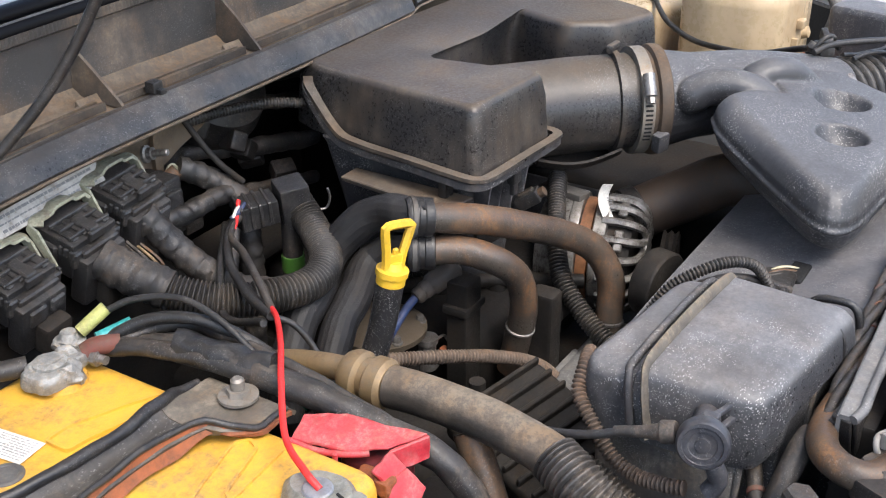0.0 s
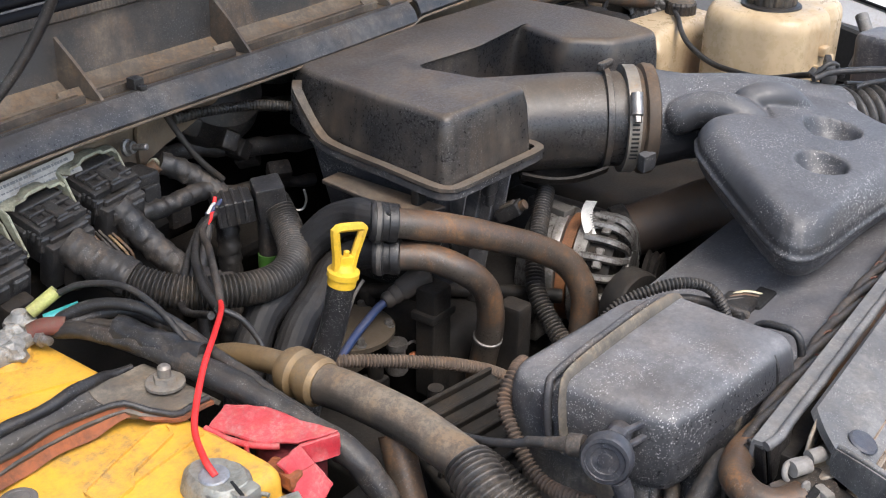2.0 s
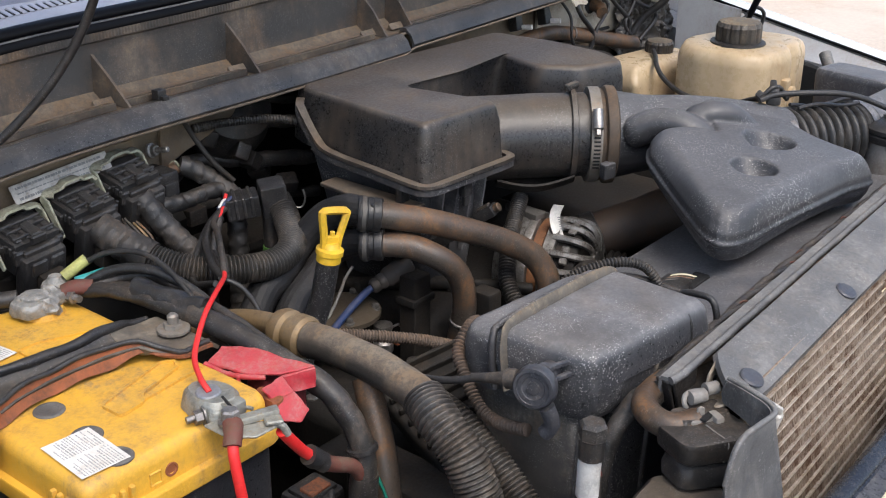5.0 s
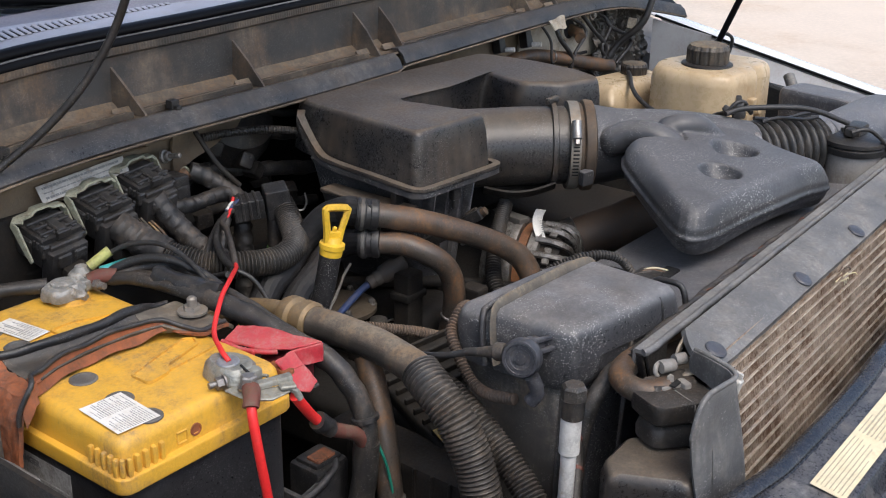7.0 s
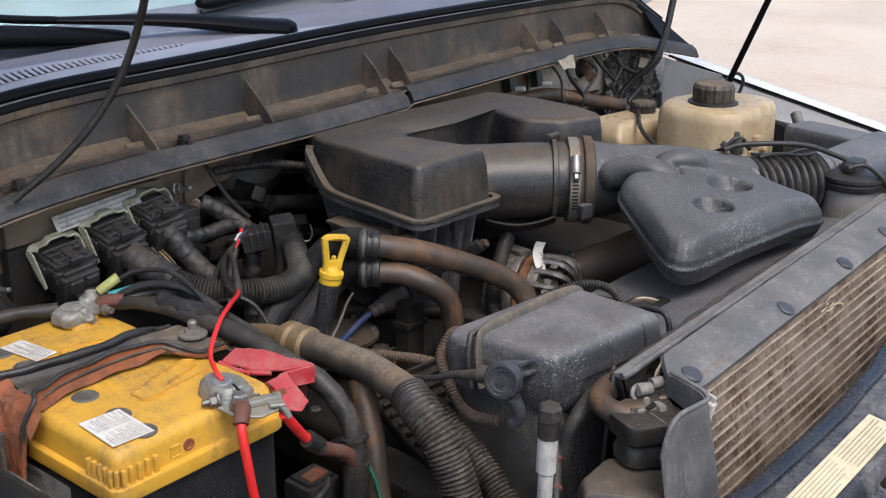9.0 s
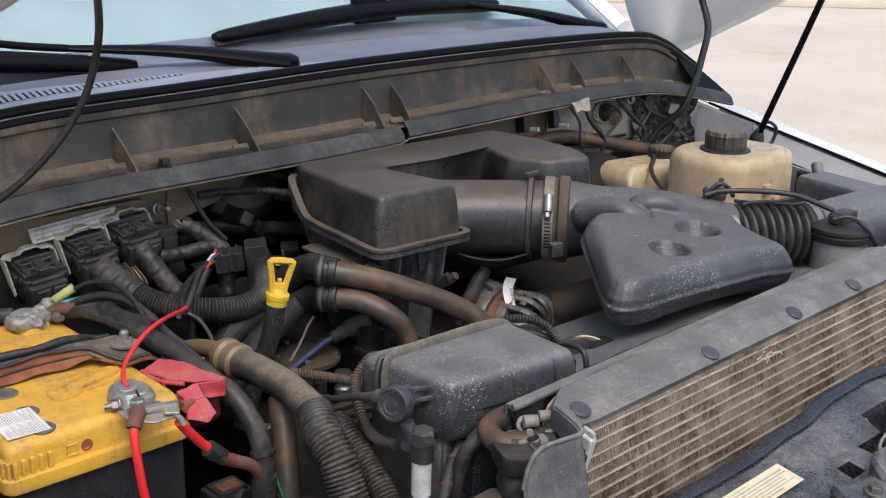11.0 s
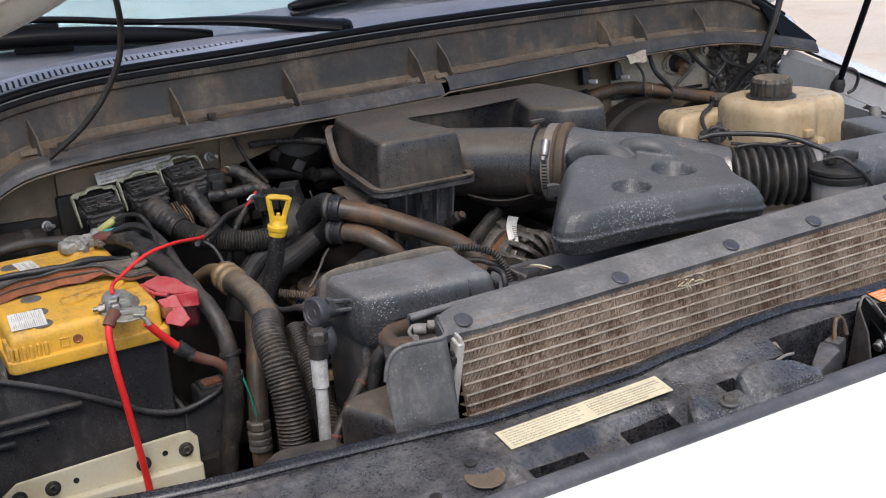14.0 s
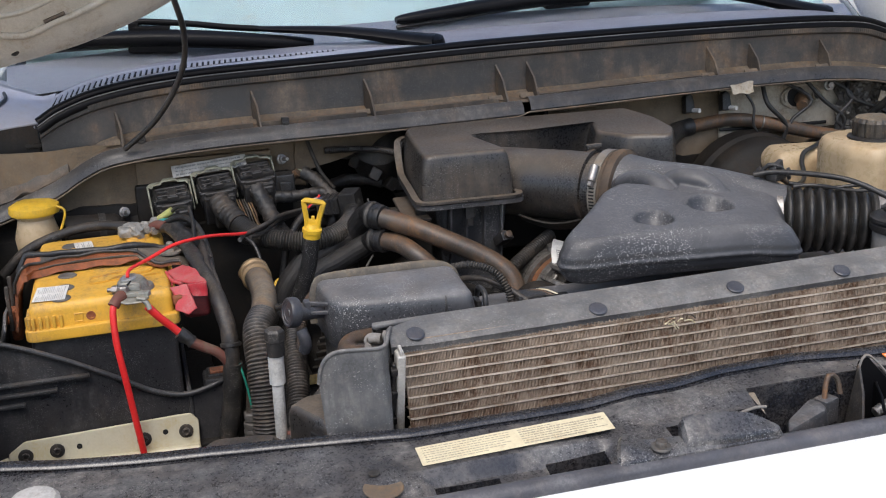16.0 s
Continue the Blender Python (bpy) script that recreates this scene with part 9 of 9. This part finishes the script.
part("channel_wall", plate([(0.6985, 0.1000, 1.1315), (0.737, 0.0985, 1.1330), (0.737, 0.0985, 1.100), (0.712, 0.0985, 1.094)], 0.003), RUBBER, tankend)
part("channel_end", plate([(0.6985, 0.1000, 1.1315), (0.712, 0.0985, 1.094), (0.716, 0.112, 1.094), (0.702, 0.114, 1.1315)], 0.003), RUBBER, tankend)
SLOTTED = mat("tan_dusted_steel_plate", (0.30, 0.27, 0.225), 0.5, metal=0.2, dust=(0.28, 0.225, 0.165), amount=0.6, up=0.2, blotch=22)
sp = part("slotted_plate", join(plate([(0.716, 0.0770, 1.112), (0.752, 0.0790, 1.112), (0.752, 0.0795, 1.1400), (0.738, 0.0790, 1.1415), (0.724, 0.0780, 1.1350), (0.718, 0.0772, 1.124)], 0.0025), ribbon([(x, 0.080 + 0.03 * (x - 0.75), 1.127) for x in span(0.752, 1.44, 30)], 0.0025, 0.028)), SLOTTED, tankend, "tan-dusted slotted steel plate")
part("plate_foot", plate([(0.700, 0.060, 1.1200), (0.716, 0.0765, 1.1130), (0.752, 0.0785, 1.1130), (0.742, 0.052, 1.1260), (0.712, 0.048, 1.1240)], 0.0025), SLOTTED, tankend)
for x in (0.729, 0.835, 1.02):
    part("slot", lathe([(0.0030, 0), (0.0030, 0.0006)], (x, 0.0765 + 0.03 * max(0, x - 0.73), 1.130), (0, -1, 0), 14), HOLE, sp)
wire = part("spring_loop", tube([(0.688, 0.078, 1.1185), (0.684, 0.080, 1.126), (0.690, 0.081, 1.1315), (0.702, 0.074, 1.1315), (0.716, 0.066, 1.130), (0.722, 0.058, 1.126)], 0.0022, 8, 0.003), FRAY, tankend, "grey wire loop")
for p, q, r in (((0.688, 0.077, 1.1295), (0.700, 0.0705, 1.1295), 0.0058), ((0.703, 0.072, 1.1325), (0.713, 0.0665, 1.1325), 0.0054), ((0.716, 0.060, 1.1265), (0.727, 0.054, 1.1255), 0.0056)):
    part("sleeve", finish(sweep(even([p, Vector(p).lerp(Vector(q), 0.5), q], 0.003), r, 12), 40), FRAY, wire)
part("pale_tab", plate([(0.678, 0.0655, 1.112), (0.686, 0.0610, 1.112), (0.6865, 0.0625, 1.1265), (0.6835, 0.0640, 1.1290), (0.6800, 0.0655, 1.1275)], 0.0025), FRAY, tankend)
part("tab_foot", join(box(-0.013, 0.013, -0.004, 0.004, 0, 0.006, 0.002, 2, pose(0.682, 0.0615, 1.1150, 0, 0, -28)), box(-0.004, 0.004, -0.007, 0.007, 0, 0.008, 0.002, 2, pose(0.690, 0.0545, 1.1150, 0, 0, -28))), FRAY, tankend)
lowb = thing("lower_duct_block", (0.56, 0.05, 1.0), "dusty brown plastic duct block with a square opening", "duct block")
BLOCK = [(0.590, 0.070), (0.6215, 0.006), (0.664, 0.012), (0.690, 0.050), (0.660, 0.092), (0.610, 0.088)]
lid_shape([(rounded(BLOCK, 0.006), 0.99), (rounded(BLOCK, 0.006), 1.058), (rounded([(0.64 + (x - 0.64) * 0.94, 0.05 + (y - 0.05) * 0.94) for x, y in BLOCK], 0.006), 1.0655), (rounded([(0.64 + (x - 0.64) * 0.84, 0.05 + (y - 0.05) * 0.84) for x, y in BLOCK], 0.006), 1.0695)], AIRBOX, lowb, "body", 0.0)
part("opening", box(-0.012, 0.012, -0.001, 0.002, 0, 0.024, 0.001, 1, pose(0.6145, 0.0195, 1.028, 0, 0, -63.8)), HOLE, lowb)
lid_shape([(rounded([(0.46, 0.02), (0.575, 0.008), (0.588, 0.055), (0.50, 0.068)], 0.012), 0.99), (rounded([(0.465, 0.024), (0.575, 0.012), (0.586, 0.052), (0.50, 0.064)], 0.012), 1.036), (rounded([(0.49, 0.030), (0.565, 0.020), (0.572, 0.046), (0.51, 0.055)], 0.010), 1.048)], CABLE, lowb, "scoop", 0.0)
solo("drain_cable", worn([(0.690, 0.16, 1.075), (0.660, 0.145, 1.062), (0.631, 0.124, 1.045), (0.600, 0.105, 1.02), (0.588, 0.095, 0.99)], 0.0060, 0.0009, 12, 40, 9), CABLE, "dirty dark brown cable dropping behind the white tube", "cable")
side_cover = thing("inner_duct_panel", (0.62, 0.3, 0.9), "ribbed panel beside the hoses, dark with painted shade", "panel")
# Panel and ribs coloured as the shade between the hoses.
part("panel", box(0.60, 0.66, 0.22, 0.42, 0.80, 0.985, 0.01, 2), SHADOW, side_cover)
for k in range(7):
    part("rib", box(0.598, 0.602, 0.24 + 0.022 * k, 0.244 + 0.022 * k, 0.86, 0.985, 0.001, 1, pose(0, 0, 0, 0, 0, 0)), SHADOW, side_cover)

# ---- bulkhead clutter on the far side ----
for p in ((1.435, 0.790, 1.190), (1.504, 0.782, 1.190)):
    t = thing("pipe_clip", p, "black pipe clip with a pale stud on the bulkhead", "clip", "bulkhead clips")
    part("body", prism([(-0.010, 0), (0.010, 0), (0.008, 0.03), (0.0, 0.036), (-0.008, 0.03)], 0, 0.018, 0.003, 2, m=Matrix.Translation(p) @ pose(0, 0, 0, 75, 0, 0)), RUBBER, t)
    part("stud", lathe([(0.004, 0), (0.004, 0.02)], Vector(p) + Vector((0.004, -0.012, 0.008)), (0.3, -1, 0.1), 10), WHITE_WIRE, t)
ht = thing("hinge_reinforcement", (1.62, 0.785, 1.2), "grey pressed reinforcement with round holes at the bulkhead corner", "reinforcement")
part("plate", crumple(sheet(span(1.50, 1.86, 20), span(1.14, 1.245, 8), lambda u, v: Vector((u, 0.792 - 0.06 * max(0, u - 1.74), v)), 0.004), 0.003, 30, 9.0), PALE_PRESS, ht)
for x, r in ((1.655, 0.024), (1.70, 0.010), (1.765, 0.022)):
    part("hole_ring", lathe([(r, 0), (r, 0.004), (r * 0.8, 0.005), (r * 0.75, 0.001)], (x, 0.788, 1.203), (0, -1, 0.1), 24), PALE_PRESS, ht)
    part("hole", lathe([(r * 0.78, 0.002), (0.001, 0.0025)], (x, 0.786, 1.203), (0, -1, 0.1), 24), HOLE, ht)
part("grommet", worn([(1.662, 0.790, 1.200), (1.660, 0.768, 1.196), (1.650, 0.755, 1.190)], 0.011, 0.002, 12, 60, 3), BROWN_HOSE, ht, "rust-brown grommet in the round hole")
part("hinge_bolt", hexbolt((1.715, 0.772, 1.222), (0, -1, 0.1), 0.007, 0.011), STEEL, ht)
part("loose_foil", finish(sheet(span(1.735, 1.915, 96), span(1.05, 1.222, 80), lambda u, v: Vector((u, 0.768 - 0.10 * max(0, u - 1.80) + 0.020 * abs(noise.noise(Vector((u * 30, v * 26, 4.0)))) + 0.012 * abs(noise.noise(Vector((u * 75, v * 60, 9.0)))) + 0.005 * abs(noise.noise(Vector((u * 160, v * 140, 5.0)))), v)), 0.002), 25), FOIL, ht, "dark crumpled insulating foil")
part("corner_panel", sheet(span(0, 1, 12), span(0, 1, 10), lambda u, v: Vector((1.888 + 0.034 * u, 0.735 - 0.11 * u, 1.196 - 0.024 * u - 0.20 * v + 0.003 * math.sin(9 * v))), 0.004), APRON, ht, "grey inner wing corner panel")
part("torn_tape", crumple(sheet(span(1.480, 1.522, 12), span(0, 1, 8), lambda u, v: Vector((u, 0.716 - 0.012 * v, 1.252 - 0.016 * v)), 0.002), 0.005, 70, 2.0), PALE_PRESS, ht, "peeling pale tape")
part("plate_ridge", tube([(1.50, 0.785, 1.155), (1.60, 0.784, 1.152), (1.72, 0.783, 1.150)], 0.003, 8, 0.02), HOLE, ht)
part("oval_rim", finish(sweep([Vector((1.665 + 0.040 * math.cos(a), 0.786, 1.203 + 0.021 * math.sin(a))) for a in span(0, 6.2832, 32)], 0.0032, 8), 60), PALE_PRESS, ht)
part("tape_patch", box(-0.010, 0.010, -0.001, 0.001, -0.010, 0.010, 0.0006, 1, pose(1.815, 0.742, 1.196, 0, 12, -25)), PALE_PRESS, ht)
for k in range(6):
    rnd = random.Random(50 + k)
    x0 = 1.53 + 0.045 * k
    solo("bulkhead_wire", tube([(x0, 0.77, 1.235), (x0 + rnd.uniform(-0.01, 0.05), 0.755, 1.20), (x0 + rnd.uniform(0.0, 0.08), 0.75, 1.16), (x0 + rnd.uniform(0.02, 0.1), 0.755, 1.12)], rnd.uniform(0.0018, 0.0048), 8), RUBBER, "thin black wire hanging on the bulkhead", "wire", "bulkhead wires")
solo("filler_wire", tube([(1.288, 0.303, 1.200), (1.318, 0.285, 1.205), (1.38, 0.225, 1.202), (1.425, 0.180, 1.180)], 0.0038, 10), RUBBER, "black wire over the bellows to the fluid tank", "wire")
solo("cap_wire", tube([(1.396, 0.165, 1.176), (1.410, 0.148, 1.180), (1.426, 0.133, 1.166), (1.446, 0.127, 1.146), (1.455, 0.124, 1.128), (1.462, 0.128, 1.10)], 0.003, 8), RUBBER, "thin black wire looped over the fluid tank lid", "wire")
solo("wing_wire", tube([(1.80, 0.20, 1.165), (1.84, 0.16, 1.185), (1.92, 0.10, 1.17), (2.0, 0.05, 1.18)], 0.004, 8), RUBBER, "thin black wire lying on the wing edge", "wire")

# ---- small fittings between the hoses ----
solo("frayed_wire", worn([(0.735, 0.560, 0.985), (0.752, 0.552, 1.010), (0.770, 0.548, 1.035), (0.782, 0.545, 1.060), (0.790, 0.54, 1.075)], 0.0017, 0.0008, 8, 120, 61, 0.003), FRAY, "thin frayed grey wire rising behind the dipstick", "wire")
fit = thing("fuel_fitting", (0.835, 0.545, 0.96), "dull steel fitting with a spring clip below the hoses", "fitting")
part("barrel", lathe([(0.010, 0), (0.012, 0.003), (0.012, 0.014), (0.009, 0.017), (0.009, 0.028), (0.011, 0.030), (0.011, 0.036)], (0.828, 0.530, 0.955), (0, 0, 1), 20), STEEL, fit)
part("spring_clip", tube([(0.840, 0.520, 0.962), (0.850, 0.518, 0.972), (0.848, 0.522, 0.985), (0.836, 0.524, 0.986)], 0.0015, 6, 0.003), STEEL, fit)
part("yellow_core", box(0.836, 0.846, 0.514, 0.522, 0.964, 0.976, 0.002, 2), RUST, fit)
for p, d in (((0.905, 0.500, 1.085), (0.4, -0.6, 0.4)), ((0.985, 0.500, 1.090), (0.2, -0.7, 0.5))):
    pl2 = thing("engine_connector", p, "small dusty black wiring connector on the engine", "connector", "engine connectors")
    M2 = frame_at(p, d)
    part("shell", box(-0.010, 0.010, -0.007, 0.007, -0.016, 0.012, 0.002, 2, M2), RUBBER, pl2)
    part("lock_tab", box(-0.004, 0.004, 0.006, 0.010, -0.010, 0.008, 0.001, 1, M2), CABLE, pl2)
    part("seal", lathe([(0.0055, 0.011), (0.0055, 0.018), (0.004, 0.019)], M2.translation, M2.to_3x3() @ Vector((0, 0, 1)), 12), BROWN_HOSE, pl2)
rail = thing("fuel_rail", (0.90, 0.50, 0.99), "steel fuel rail with injector caps, darkened for the deep bay's shade", "fuel rail")
# Rail and injectors: painted shade instead of bare steel.
part("tube", tube([(0.86, 0.62, 1.005), (0.90, 0.56, 1.01), (0.95, 0.50, 1.008), (1.0, 0.44, 1.0)], 0.008, 12), CABLE_SHADED, rail)
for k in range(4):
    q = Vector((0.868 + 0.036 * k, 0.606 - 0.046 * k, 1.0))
    part("injector", lathe([(0.008, -0.03), (0.011, -0.018), (0.011, 0.004), (0.007, 0.010)], q, (0, 0, 1), 14), CABLE_SHADED, rail)

deb = thing("dry_debris", (1.04, 0.046, 1.118), "dry grass and seed fluff caught on the condenser edge", "debris")
rnd = random.Random(77)
for k in range(9):
    a = Vector((1.040 + rnd.uniform(-0.014, 0.014), 0.040 + rnd.uniform(-0.006, 0.002), 1.116 + rnd.uniform(-0.006, 0.005)))
    b = a + Vector((rnd.uniform(-0.016, 0.016), rnd.uniform(-0.008, 0.002), rnd.uniform(-0.008, 0.006)))
    part("stalk", tube([a, a.lerp(b, 0.5) + Vector((0, -0.002, 0.003)), b], 0.0009, 5, 0.003), (BEIGE, CREAM_LABEL, BROWN_HOSE)[k % 3], deb)

rnd = random.Random(5)
fleck = thing("drain_cable_marks", (0.63, 0.124, 1.045), "short red tracer marks on the dark drain cable", "cable marks")
DR = spline([(0.690, 0.16, 1.075), (0.660, 0.145, 1.062), (0.631, 0.124, 1.045), (0.600, 0.105, 1.02), (0.588, 0.095, 0.99)], 8)
for k in (5, 12, 18, 25):
    part("mark", lathe([(0.0064, -0.002), (0.0069, -0.001), (0.0069, 0.001), (0.0064, 0.002)], DR[k], DR[k + 1] - DR[k], 12), RED_BROWN, fleck)
for k in range(7):
    x = 0.605 + 0.004 * k
    solo("thin_wire", tube([(x, 0.712, 1.140), (x + 0.006, 0.700 - 0.002 * k, 1.122), (x + 0.010, 0.684, 1.104 + 0.002 * (k % 3)), (x + 0.010 + 0.002 * k, 0.668, 1.085)], 0.0014, 6, 0.004), (CABLE, BRASS, BROWN_HOSE, CABLE)[k % 4], "thin tan and brown wire beside the module plug", "wire", "loose plug wires")
crimp = thing("pipe_fitting", (0.575, 0.292, 0.94), "ribbed metal crimp on the brown pipe below the hoses", "pipe fitting")
part("crimp", lathe([(0.0130, 0), (0.0148, 0.002), (0.0148, 0.007), (0.0136, 0.009), (0.0148, 0.011), (0.0148, 0.016), (0.0136, 0.018), (0.0148, 0.020), (0.0148, 0.026), (0.0130, 0.028)], (0.571, 0.289, 0.925), (0.03, 0.06, 1), 22), CAST_DARK, crimp)
part("hex", lathe([(0.0148, 0.030), (0.0148, 0.038), (0.0130, 0.040)], (0.571, 0.289, 0.925), (0.03, 0.06, 1), 6, 20), CAST_DARK, crimp)
solo("teal_wire", tube([(0.560, 0.30, 1.03), (0.566, 0.292, 1.00), (0.570, 0.287, 0.96), (0.572, 0.285, 0.90)], 0.0016, 6, 0.005), bpy.data.materials["green_insulation"], "thin green wire hanging beside the taped cable", "wire")
